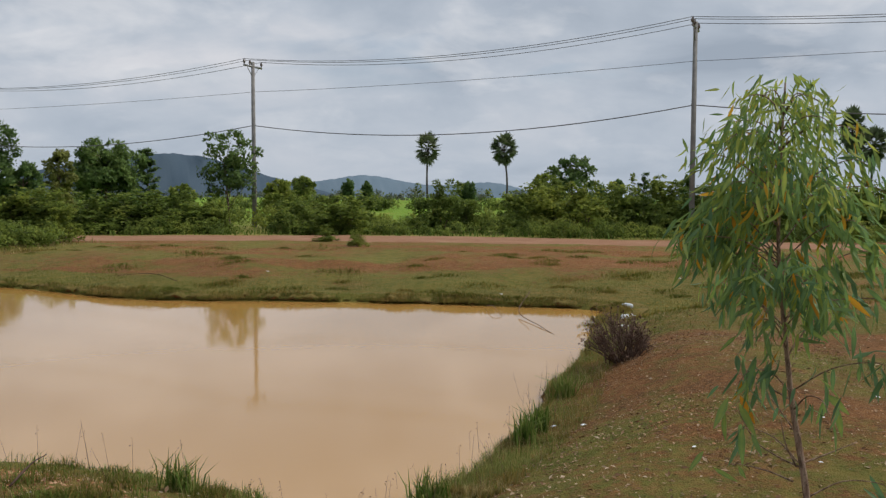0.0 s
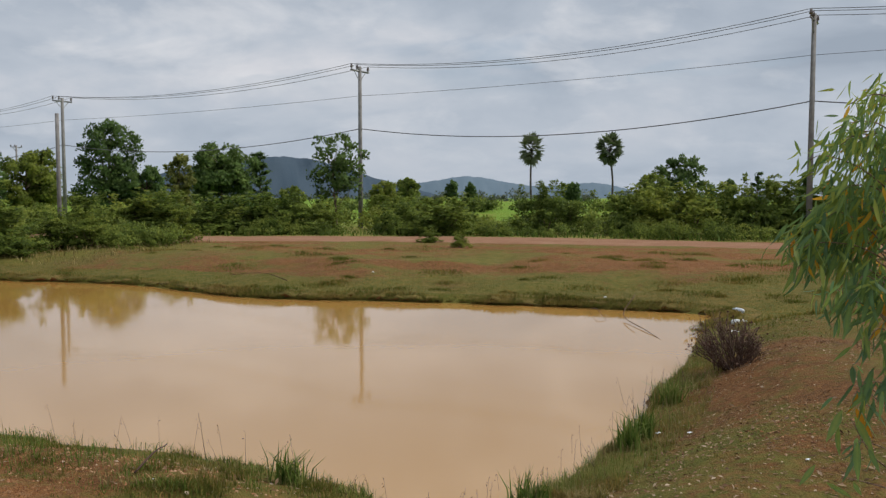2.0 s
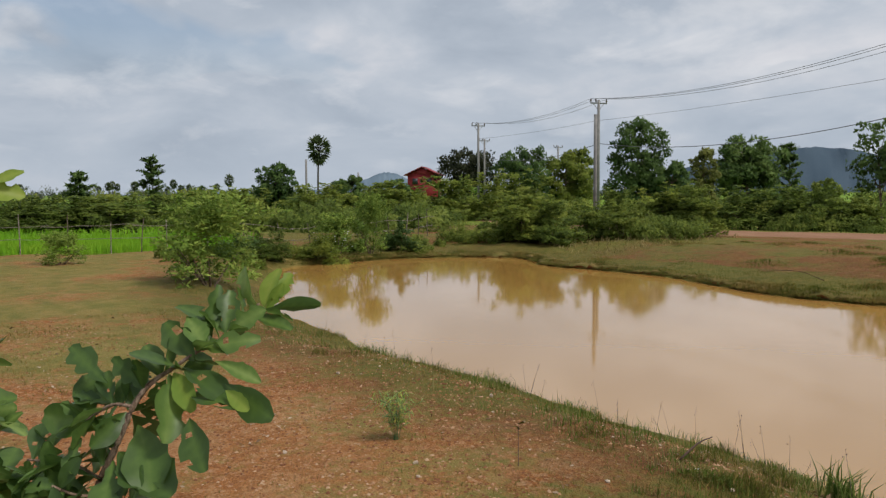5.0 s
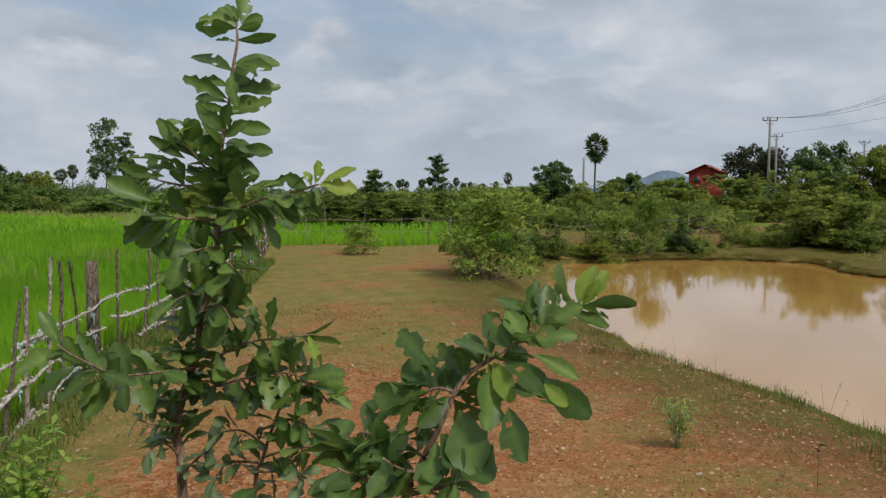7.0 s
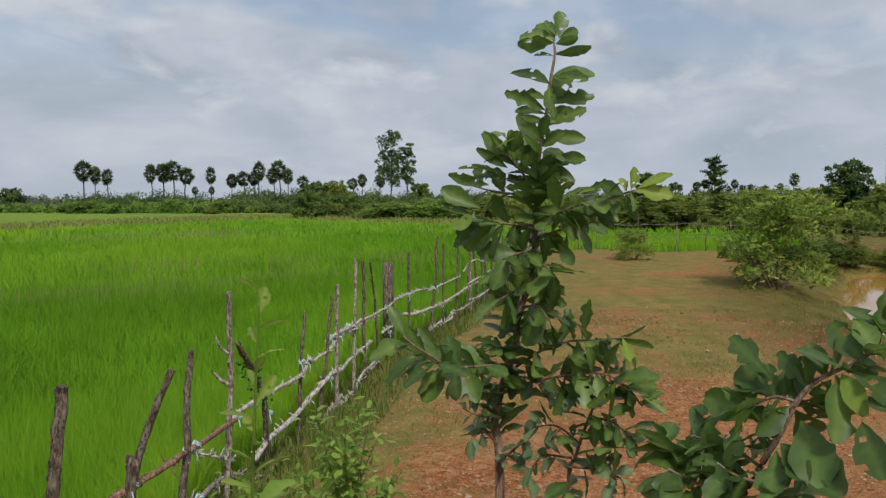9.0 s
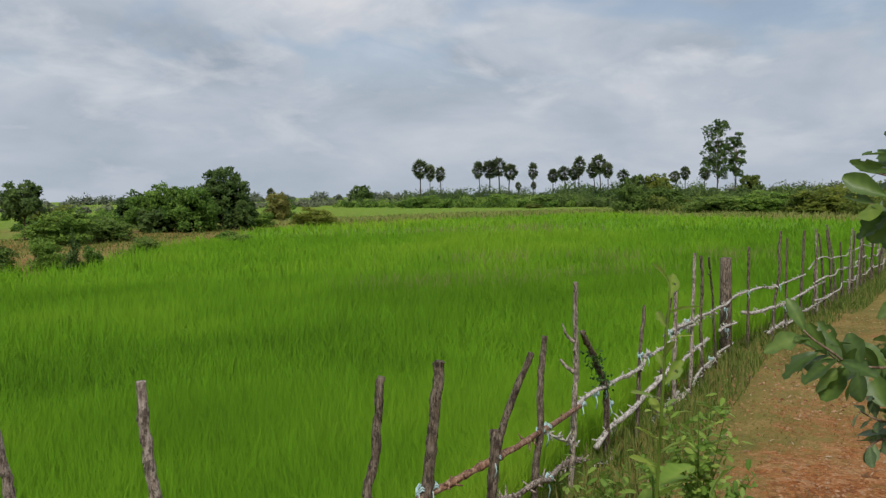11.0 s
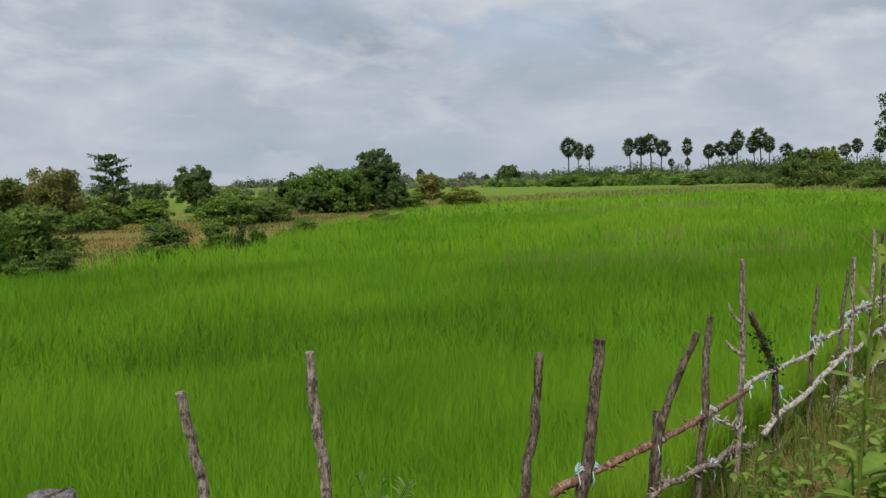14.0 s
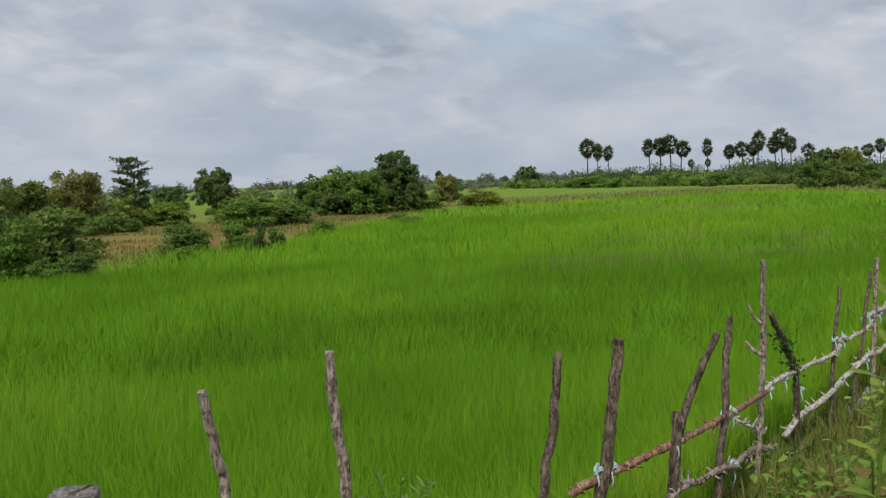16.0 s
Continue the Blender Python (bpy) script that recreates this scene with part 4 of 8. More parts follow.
show(HEDGE[1], "bush", -34.6, 37.1, 2.73, 5.12, "green leafy bush in the scrub beyond the pond", "bush", "scrub bushes")
show(ROUND[0], "bush", -104.0, -25.2, 1.90, 7.14, FIELD_LABEL, "bush", "bushes on the field bank")
show(ROUND[1], "bush", -99.0, -16.1, 2.00, 7.34, FIELD_LABEL, "bush", "bushes on the field bank")
show(ROUND[2], "bush", -108.0, -36.8, 1.90, 7.34, FIELD_LABEL, "bush", "bushes on the field bank")
show(ROUND[1], "bush", -66.2, -5.0, 2.84, 3.06, "dense dark green bush on the field bank", "bush", "bushes on the field bank")
show(ROUND[1], "bush", -70.3, -2.7, 2.55, 3.98, "dense dark green bush on the field bank", "bush", "bushes on the field bank")
show(ROUND[1], "bush", -64.4, 1.3, 1.67, 6.32, FIELD_LABEL, "bush", "bushes on the field bank")
show(ROUND[2], "bush", -60.3, 4.6, 1.76, 4.69, FIELD_LABEL, "bush", "bushes on the field bank")
show(ROUND[3], "bush", -57.9, 8.4, 1.96, 6.12, FIELD_LABEL, "bush", "bushes on the field bank")
show(ROUND[0], "bush", -56.9, 13.5, 1.57, 6.12, FIELD_LABEL, "bush", "bushes on the field bank")
show(ROUND[1], "bush", -53.8, 17.3, 1.47, 5.51, FIELD_LABEL, "bush", "bushes on the field bank")
show(ROUND[2], "bush", -48.6, 19.9, 1.37, 5.10, FIELD_LABEL, "bush", "bushes on the field bank")
show(ROUND[1], "bush", -12.9, -17.5, 1.75, 2.53, "dense dark green bush on the field bank", "bush", "bushes on the field bank")
show(ROUND[3], "bush", -10.7, -16.5, 1.92, 2.04, "dense leafy green bush on the field bank", "bush", "bushes on the field bank")
show(ROUND[0], "bush", -9.7, -14.2, 1.34, 1.33, "green leafy bush on the edge of the rice field", "bush", "bushes on the field bank")
show(ROUND[1], "bush", -10.4, -13.3, 0.90, 0.95, "dense dark green bush on the field bank", "bush", "bushes on the field bank")
show(ROUND[2], "bush", -9.6, -13.2, 0.75, 0.81, "rounded yellow-green bush on the field bank", "bush", "bushes on the field bank")
show(ROUND[1], "bush", -14.8, -15.3, 1.08, 1.38, "dense dark green bush on the field bank", "bush", "bushes on the field bank")
show(ROUND[2], "bush", -14.4, -14.7, 0.49, 1.02, "rounded yellow-green bush on the field bank", "bush", "bushes on the field bank")
show(ROUND[0], "bush", -16.1, -14.7, 0.88, 1.08, "rounded yellow-green bush on the field bank", "bush", "bushes on the field bank")
show(DARK[0], "bush", -16.0, -13.9, 0.95, 0.52, "dense dark green bush on the field bank", "bush", "bushes on the field bank")
show(ROUND[1], "bush", -22.6, -17.0, 0.70, 1.05, "dense dark green bush on the field bank", "bush", "bushes on the field bank")
show(ROUND[2], "bush", -17.0, -14.2, 0.66, 0.63, "rounded yellow-green bush on the field bank", "bush", "bushes on the field bank")
show(ROUND[2], "bush", -29.4, -18.2, 0.58, 1.23, "rounded yellow-green bush on the field bank", "bush", "bushes on the field bank")
show(ROUND[3], "bush", -25.6, -30.7, 1.44, 2.53, "green leafy bush on the edge of the rice field", "bush", "bushes on the field bank")
show(ROUND[0], "bush", -27.5, -29.8, 1.19, 2.57, "green leafy bush on the edge of the rice field", "bush", "bushes on the field bank")
show(ROUND[1], "bush", -22.9, -27.1, 0.79, 1.51, "dense dark green bush on the field bank", "bush", "bushes on the field bank")
show(ROUND[3], "bush", -30.8, -27.9, 1.59, 2.63, "green leafy bush on the edge of the rice field", "bush", "bushes on the field bank")
show(ROUND[2], "bush", -34.2, -28.3, 1.28, 2.50, "rounded yellow-green bush on the field bank", "bush", "bushes on the field bank")
show(ROUND[1], "bush", -29.5, -27.2, 1.05, 1.43, "dense dark green bush on the field bank", "bush", "bushes on the field bank")
show(ROUND[3], "bush", -23.7, -30.4, 1.18, 2.18, "rounded yellow-green bush on the field bank", "bush", "bushes on the field bank")
show(ROUND[3], "bush", -45.7, -22.6, 1.13, 2.87, "green leafy bush on the edge of the rice field", "bush", "bushes on the field bank")
show(ROUND[0], "bush", -42.5, -24.2, 0.98, 2.08, "rounded yellow-green bush on the field bank", "bush", "bushes on the field bank")
show(ROUND[2], "bush", -25.4, -22.7, 1.57, 2.65, "rounded yellow-green bush on the field bank", "bush", "bushes on the field bank")
show(ROUND[1], "bush", -27.8, -23.0, 1.37, 2.55, FIELD_LABEL, "bush", "bushes on the field bank")
show(ROUND[1], "bush", -47.4, -37.0, 1.86, 2.14, "dense dark green bush on the field bank", "bush", "bushes on the field bank")
show(ROUND[2], "bush", -54.7, -29.6, 2.06, 2.65, FIELD_LABEL, "bush", "bushes on the field bank")
show(ROUND[3], "bush", -47.0, -22.7, 0.88, 2.96, FIELD_LABEL, "bush", "bushes on the field bank")
show(ROUND[0], "bush", -28.1, -16.9, 0.49, 1.63, FIELD_LABEL, "bush", "bushes on the field bank")
show(ROUND[2], "bush", -106.8, -27.5, 1.08, 8.57, FIELD_LABEL, "bush", "bushes on the field bank")
show(ROUND[3], "bush", -86.0, -16.8, 0.59, 2.40, FIELD_LABEL, "bush", "bushes on the field bank")
for proto in (*HEDGE, *FINE, *WILLOW, *ROUND, *DARK):
    discard(proto)


def thicket(name, centre, n_clumps, leaves, height, size, mat, label, seed):
    """Scrub that nobody could count, along a belt of (x, y, half width)."""
    g = np.random.default_rng(seed)
    c = np.array(centre, float)
    k = g.random(n_clumps) * (len(c) - 1)
    i = np.minimum(k.astype(int), len(c) - 2)
    f = (k - i)[:, None]
    mid = c[i] * (1 - f) + c[i + 1] * f
    d = unit(c[i + 1, :2] - c[i, :2])
    off = mid[:, 2] * (2 * g.random(n_clumps) - 1)
    xy = mid[:, :2] + np.column_stack([-d[:, 1], d[:, 0]]) * off[:, None]
    # the line of the power poles is kept clear of scrub on its road side
    far, way = np.hypot(xy[:, 0], xy[:, 1]), np.arctan2(xy[:, 0], xy[:, 1])
    clear = np.ones(n_clumps, bool)
    for px, py in ((-14.6, 44.2), (7.3, 35.7), (-40.0, 53.4), (-22.1, 29.2)):
        clear &= (np.abs(way - np.arctan2(px, py)) * far > 1.0) | (far > np.hypot(px, py))
    xy = xy[clear]
    n_clumps = len(xy)
    hh = height * (0.45 + 0.75 * g.random(n_clumps) ** 1.3)
    # every mound is a heap of smaller clumps
    m = 7
    own = np.repeat(np.arange(n_clumps), m)
    way = unit(g.standard_normal((len(own), 3)))
    way[:, 2] = np.abs(way[:, 2])
    reach = hh[own] * (0.45 + 0.35 * g.random(len(own)))
    c = np.column_stack([xy, land(xy[:, 0], xy[:, 1])])[own] + way * np.column_stack([reach * 1.15, reach * 1.15, reach])
    cr = hh[own] * (0.28 + 0.16 * g.random(len(own)))
    shade = 0.16 * g.standard_normal(len(own)) + (0.2 * g.standard_normal(n_clumps))[own]
    pick = np.repeat(np.arange(len(own)), max(4, 2 * leaves // m))
    n = len(pick)
    u = unit(g.standard_normal((n, 3)))
    u[:, 2] = np.where(u[:, 2] < -0.5, -u[:, 2], u[:, 2])
    p = c[pick] + u * (cr[pick] * (1 - 0.4 * g.random(n) ** 2) * (1 + 0.15 * g.standard_normal(n)))[:, None]
    out = unit(u + 0.7 * way[pick] + [0, 0, 0.3])
    along = unit(out * 0.5 + 0.7 * g.standard_normal((n, 3)))
    face = unit(out + 0.5 * g.standard_normal((n, 3)))
    ll = size * (0.6 + 0.8 * g.random(n))
    # mounds are paler on top, with skylight toned into the leaves
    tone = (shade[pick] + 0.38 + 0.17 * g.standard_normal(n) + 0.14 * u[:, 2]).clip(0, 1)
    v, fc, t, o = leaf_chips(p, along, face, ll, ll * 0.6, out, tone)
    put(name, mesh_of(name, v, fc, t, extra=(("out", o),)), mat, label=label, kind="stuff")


thicket("scrub", [(-62, 52, 6), (-40, 44, 5), (-26, 41, 4.5), (-12, 43, 3.5), (2, 43, 3), (16, 39, 3), (34, 32, 4)], 170, 170, 1.25, 0.17, "hedge", "green scrub behind the laterite road", 1)
thicket("scrub", [(-24, 35.2, 0.8), (-17, 35.0, 0.8), (-10, 36.0, 0.8), (-2.5, 35.8, 0.8), (5, 34.6, 0.8), (14.5, 32.4, 0.8), (30, 29, 0.8)], 170, 130, 0.8, 0.085, "hedge", "low green scrub along the far side of the road", 21)
thicket("scrub", [(-23.3, 21.3, 0.7), (-20.5, 22.7, 0.7), (-18.2, 24.4, 0.7), (-16.9, 25.8, 0.7), (-15.8, 26.9, 0.7)], 60, 150, 0.85, 0.085, "hedge", "low green scrub on the near verge of the road", 22)
thicket("scrub", [(-30, 28, 5), (-34, 22, 5), (-44, 18, 5), (-56, 14, 5), (-66, 4, 5), (-70, -6, 4)], 150, 190, 1.2, 0.19, "hedge", "green scrub beyond the rice field", 2)
thicket("scrub", [(-20, 9.5, 1.5), (-21.5, 15, 1.2), (-22.5, 20, 1.6), (-25, 27, 2.5)], 36, 200, 0.45, 0.08, "hedge", "green scrub at the end of the pond", 3)
thicket("scrub", [(-88, -11, 4), (-102, -27, 5), (-116, -42, 6), (-132, -55, 6)], 70, 150, 1.2, 0.26, "bank_bush", "green scrub along the far field edge", 4)
thicket("scrub", [(-8, -24, 3), (-18, -30, 5), (-34, -36, 7), (-50, -46, 8), (-70, -56, 9)], 90, 170, 0.75, 0.15, "bank_bush", "green scrub beside the rice field", 5)
thicket("scrub", [(-21, 31.2, 0.9), (-27, 33.2, 1.0), (-36, 36.0, 1.4), (-50, 40.5, 1.8)], 90, 190, 0.75, 0.12, "hedge", "low scrub along the near side of the road", 12)
thicket("far_scrub", [(-193, -71, 7), (-194, -50, 7), (-184, -23, 7), (-170, -0, 7), (-163, -25, 7)], 120, 100, 3.6, 0.38, "dark", "dense green shrubs under the sugar palms", 6)
thicket("far_scrub", [(-100, -14, 4), (-88, -6, 4), (-78, 0, 3), (-74, 4, 3), (-72, 8, 4)], 110, 170, 1.7, 0.22, "dark", "thick green shrubs along the end of the rice field", 16)
thicket("far_scrub", [(-102, -26, 2), (-99, -16, 2), (-92, -10, 2)], 34, 110, 1.0, 0.2, "bank_bush", "low green shrubs on the far field edge", 17)
thicket("far_scrub", [(-60, -92, 14), (-99, -84, 14), (-149, -81, 14), (-216, -80, 14)], 90, 110, 1.5, 0.34, "far_wood", "distant green scrub and hedgerows", 18)
thicket("far_scrub", [(-95, 7, 9), (-86, 28, 9), (-75, 42, 9), (-80, 42, 9), (-74, 69, 9)], 130, 130, 2.0, 0.3, "hedge", "distant green scrub beyond the fields", 19)
thicket("far_scrub", [(-120, 70, 10), (-80, 80, 12), (-40, 95, 14), (0, 100, 14), (40, 85, 12), (70, 60, 8)], 200, 110, 1.7, 0.3, "hedge", "distant green scrub and trees", 7)
thicket("far_woods", [(-420, -120, 40), (-400, 60, 40), (-330, 220, 40), (-200, 330, 40), (0, 390, 40), (160, 350, 40)], 300, 72, 5.0, 0.9, "far_wood", "distant tree line on the horizon", 8)
thicket("far_woods", [(-430, -120, 40), (-360, -220, 40), (-260, -320, 40), (-120, -400, 40)], 200, 72, 4.5, 0.9, "far_wood", "distant tree line on the horizon", 9)


def tree(kind, x, y, h, w, seed, label, mat="dark", trunk=0.2, n=6000, leaf=0.2, lobes=12, lean=0.03, thick=0.02, peak=0.4):
    """A broadleaf tree: a tapered trunk, limbs and a heaped crown; peak: how high up it is widest."""
    g = np.random.default_rng(seed)
    root = thing(kind, (x, y, land_at(x, y) - 0.05), label, "tree")
    top = np.array([lean * h * g.standard_normal(), lean * h * g.standard_normal(), h * 0.8])
    path = bend([(0, 0, 0), top * [0.3, 0.6, 0.35], top * [0.8, 0.6, 0.7], top], 4)
    v, f = join([tube(path, np.linspace(thick * h, thick * h * 0.15, len(path)), 8, 0.05)])
    put("trunk", mesh_of("trunk", v, f, smooth=True), "bark", root)
    lob = []
    for k in range(lobes):
        u = (k + 0.5) / lobes
        r = w * (0.19 + 0.09 * g.random()) * (1.1 - 0.25 * u)
        a = 2.4 * k + 0.8 * g.random()
        wide = np.sqrt(max(0.05, 1 - ((u - peak) / (1.08 - peak if u > peak else peak + 0.25)) ** 2))
        reach = max(0.0, 0.58 * w - r) * wide * (0.6 + 0.4 * g.random())
        z = trunk * h + (h * (1 - trunk) - r) * u + 0.3 * r
        e = np.array([reach * np.cos(a), reach * np.sin(a), min(z, h - 1.05 * r)])
        lob.append((*e, r))
        b = path[int((0.25 + 0.6 * u) * (len(path) - 1))]
        lim = bend([b, (b + e) / 2 + [0, 0, 0.03 * h], e], 3)
        vv, ff = join([tube(lim, np.linspace(thick * h * 0.4, thick * h * 0.08, len(lim)), 5)])
        put("limb", mesh_of("limb", vv, ff, smooth=True), "bark", root)
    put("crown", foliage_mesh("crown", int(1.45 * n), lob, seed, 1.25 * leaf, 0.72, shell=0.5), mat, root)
    return root


def layered_tree(kind, x, y, h, w, seed, label, stems=1, leaf=0.2, tiers=22, clear=0.22):
    """A feathery tree: thin trunks with flat sprays of fine leaves in tiers."""
    g = np.random.default_rng(seed)
    root = thing(kind, (x, y, land_at(x, y) - 0.05), label, "tree")
    for s in range(stems):
        hs = h * (1 - 0.13 * s)
        ox, oy = (0.30 * w * g.standard_normal(2)) if s else (0, 0)
        path = bend([(ox, oy, 0), (ox + 0.02 * h * g.standard_normal(), oy, hs * 0.5), (ox, oy + 0.02 * h * g.standard_normal(), hs)], 5)
        v, f = join([tube(path, np.linspace(0.014 * hs, 0.003 * hs, len(path)), 7)])
        put("trunk", mesh_of("trunk", v, f, smooth=True), "bark", root)
        cs, ds = [], []
        for k in range(tiers):
            u = clear + (1 - clear) * (k + g.random()) / tiers
            a = 2.4 * k + g.random()
            reach = 0.5 * w * (0.45 + 0.75 * g.random()) * (1.05 - u) ** 0.45 * (0.62 if stems > 1 else 1)
            b = np.array([np.interp(u * hs, path[:, 2], path[:, i]) for i in range(3)])
            e = b + [reach * np.cos(a), reach * np.sin(a), reach * (0.25 + 0.3 * g.random())]
            lim = bend([b, (b + e) / 2 + [0, 0, 0.02 * h], e], 3)
            vv, ff = join([tube(lim, np.linspace(0.004 * h, 0.001 * h, len(lim)), 5)])
            put("limb", mesh_of("limb", vv, ff, smooth=True), "bark", root)
            n = 60 if stems > 1 else 105
            q = 0.25 + 0.8 * g.random(n)
            cs.append(b + (e - b) * q[:, None] + g.standard_normal((n, 3)) * [0.05 * w, 0.05 * w, 0.010 * h])
            ds.append(np.repeat([[np.cos(a), np.sin(a), 0.1]], n, 0))
        c, d = np.vstack(cs), np.vstack(ds)
        out = unit(d + 0.6 * g.standard_normal(c.shape) + [0, 0, 0.7])
        v, f, t, o = leaf_chips(c, d + 0.8 * g.standard_normal(c.shape), g.standard_normal(c.shape) * 0.5 + [0, 0, 1.0], leaf * (0.6 + 0.8 * g.random(len(c))), leaf * 0.6, out, (0.35 + 0.28 * g.standard_normal(len(c))).clip(0, 1))
        put("crown", mesh_of("crown", v, f, t, extra=(("out", o),)), "dark", root)
    return root


tree("tree", -14.4, 40.2, 5.0, 3.1, 501, "slender tree with an open drooping crown beside the power pole", trunk=0.36, n=2000, leaf=0.13, lobes=11, lean=0.05, thick=0.012, peak=0.62)
tree("tree", -57.4, 63.6, 6.42, 6.18, 502, "dense dark green tree beyond the scrub", trunk=0.08, leaf=0.2, n=6500, lobes=15)
tree("tree", -55.1, 69.5, 6.40, 4.26, 503, "leafy green tree beyond the scrub", trunk=0.1, leaf=0.2, mat='hedge', n=4500)
tree("tree", -40.4, 59.2, 7.71, 5.50, 504, "tall dense dark green tree with a high crown", trunk=0.06, leaf=0.17, n=9000, lobes=20, peak=0.3)
tree("tree", -37.1, 59.0, 4.29, 3.15, 505, "leafy green tree beyond the scrub", trunk=0.06, leaf=0.17, n=4000)
tree("tree", -38.5, 66.4, 5.66, 2.73, 506, "olive-green tree with a thin crown", mat='brown', trunk=0.1, n=3200, leaf=0.17)
tree("tree", -37.2, 71.6, 6.91, 6.75, 507, "broad dense green tree beyond the scrub", trunk=0.12, leaf=0.2, n=8500, lobes=18, peak=0.5)
layered_tree("tree", -34.9, 75.0, 5.89, 2.95, 508, "feathery tree with tiered branches", leaf=0.26, tiers=24)
tree("tree", -28.1, 67.0, 2.61, 2.49, 509, "leafy green tree beyond the scrub", mat='hedge', trunk=0.05, n=2500, leaf=0.18)
tree("tree", -82.9, 80.7, 7.85, 8.75, 510, "large dark purplish tree behind the house", mat='purple', trunk=0.1, n=6000, leaf=0.26, lobes=16, peak=0.5)
tree("tree", -76.0, 45.6, 4.93, 4.38, 511, "round dark green tree on the plain", trunk=0.03, n=5500, leaf=0.19, lobes=15, peak=0.4)
layered_tree("tree", -69.6, 29.6, 4.74, 2.91, 512, "slender tree with a thin open crown", leaf=0.24, clear=0.3)
layered_tree("tree", -66.9, 22.5, 3.33, 2.81, 513, "low tree with a thin open crown", leaf=0.24, clear=0.25)
tree("tree", -50.6, 37.0, 3.16, 1.97, 514, "small far tree on the plain", trunk=0.1, n=2500, leaf=0.15)
tree("tree", -86.0, 41.8, 2.47, 1.45, 515, "small far tree on the plain", trunk=0.02, n=1500, leaf=0.2)
tree("tree", -58.7, 47.7, 2.95, 2.49, 516, "leafy green tree beyond the scrub", trunk=0.05, n=2500, leaf=0.18)
tree("tree", -115.1, 80.9, 3.92, 3.49, 517, "small far tree on the plain", trunk=0.1, n=1500, leaf=0.3)
tree("tree", 3.5, 54.5, 4.39, 3.44, 518, "dense dome-shaped tree with low leaves", mat='dark', trunk=0.03, n=5500, leaf=0.13, peak=0.35)
tree("tree", 1.6, 51.6, 3.21, 2.82, 519, "dense dome-shaped tree with low leaves", mat='hedge', trunk=0.03, n=4500, leaf=0.13, peak=0.3)
tree("tree", 7.0, 60.2, 2.93, 1.66, 520, "small far tree on the plain", trunk=0.05, n=2500, leaf=0.14)
layered_tree("tree", 8.8, 60.0, 3.30, 1.41, 521, "slender tree with a thin open crown", leaf=0.16, clear=0.3, tiers=14)
tree("tree", 11.7, 59.4, 3.27, 1.08, 522, "small far tree on the plain", trunk=0.2, n=1500, leaf=0.14)
tree("tree", -30.1, 113.7, 4.44, 3.89, 523, "small far tree on the plain", mat='hedge', trunk=0.05, n=2500, leaf=0.25)
tree("tree", -24.2, 116.2, 3.98, 2.12, 524, "small far tree on the plain", trunk=0.05, n=1500, leaf=0.25)
tree("tree", -18.3, 99.0, 3.35, 1.52, 525, "small far tree on the plain", trunk=0.05, n=1200, leaf=0.25)
tree("tree", -6.8, 110.4, 3.57, 3.04, 526, "small far tree on the plain", trunk=0.05, n=2000, leaf=0.25)
tree("tree", -22.9, 77.4, 3.23, 2.77, 527, "leafy green tree beyond the scrub", mat='hedge', trunk=0.05, n=2500, leaf=0.2)
tree("tree", -54.7, 67.2, 6.02, 5.65, 528, "leafy green tree beyond the scrub", mat='hedge', trunk=0.05, n=4500, leaf=0.2)
tree("tree", -100.4, 1.8, 9.80, 3.7, 580, "tall tree with a high feathery crown on a thin trunk", trunk=0.32, n=3600, leaf=0.15, lobes=18, lean=0.02, thick=0.010, peak=0.3)
tree("tree", -101.3, 3.9, 8.33, 2.3, 581, "slim tall tree with a feathery crown beside a taller one", trunk=0.38, n=2000, leaf=0.15, lobes=12, lean=0.03, thick=0.010, peak=0.4)
tree("tree", -80.1, -6.0, 3.17, 2.77, 582, "dense dark green tree at the field's end", trunk=0.02, n=4000, leaf=0.18, peak=0.35)
tree("tree", -95.2, -4.6, 3.55, 3.94, 583, "green tree at the field's end", mat='hedge', trunk=0.02, n=4000, leaf=0.2, peak=0.4)
tree("tree", -85.2, 4.7, 2.98, 2.35, 584, "green tree at the field's end", mat='hedge', trunk=0.02, n=3500, leaf=0.2, peak=0.4)
tree("tree", -174.9, -74.8, 4.41, 5.26, 585, "small far tree on the plain", trunk=0.05, n=1500, leaf=0.4)
tree("tree", -20.4, -29.6, 2.38, 2.49, 586, "leafy green tree beside the field", trunk=0.05, n=5000, leaf=0.085, mat='hedge')
tree("tree", -21.3, -27.8, 2.59, 2.52, 587, "olive-brown spreading tree beside the field", mat='brown', trunk=0.12, n=8000, leaf=0.075, lobes=18, peak=0.6)
layered_tree("tree", -26.8, -31.1, 3.19, 2.7, 588, "feathery tree with tiered branches", stems=1, leaf=0.15, clear=0.15, tiers=26)
tree("tree", -28.8, -27.9, 2.61, 1.77, 589, "small tree with a round crown on a bare trunk", trunk=0.42, n=4500, leaf=0.085, peak=0.5)
tree("tree", -40.9, -32.3, 1.90, 1.44, 590, "dark green tree on the field bank", trunk=0.05, n=2500, leaf=0.1)
tree("tree", -37.1, -27.4, 2.60, 2.87, 591, "broad green tree with hanging leaves on the field bank", trunk=0.02, n=6500, leaf=0.105, mat='bank_bush', peak=0.3)
tree("tree", -36.5, -24.8, 2.38, 3.04, 592, "broad green tree with hanging leaves on the field bank", trunk=0.02, n=6500, leaf=0.105, mat='bank_bush', peak=0.3)
tree("tree", -40.0, -25.0, 3.43, 2.99, 593, "tall dense dark green tree on the field bank", trunk=0.05, n=8500, leaf=0.11, lobes=18, peak=0.45)
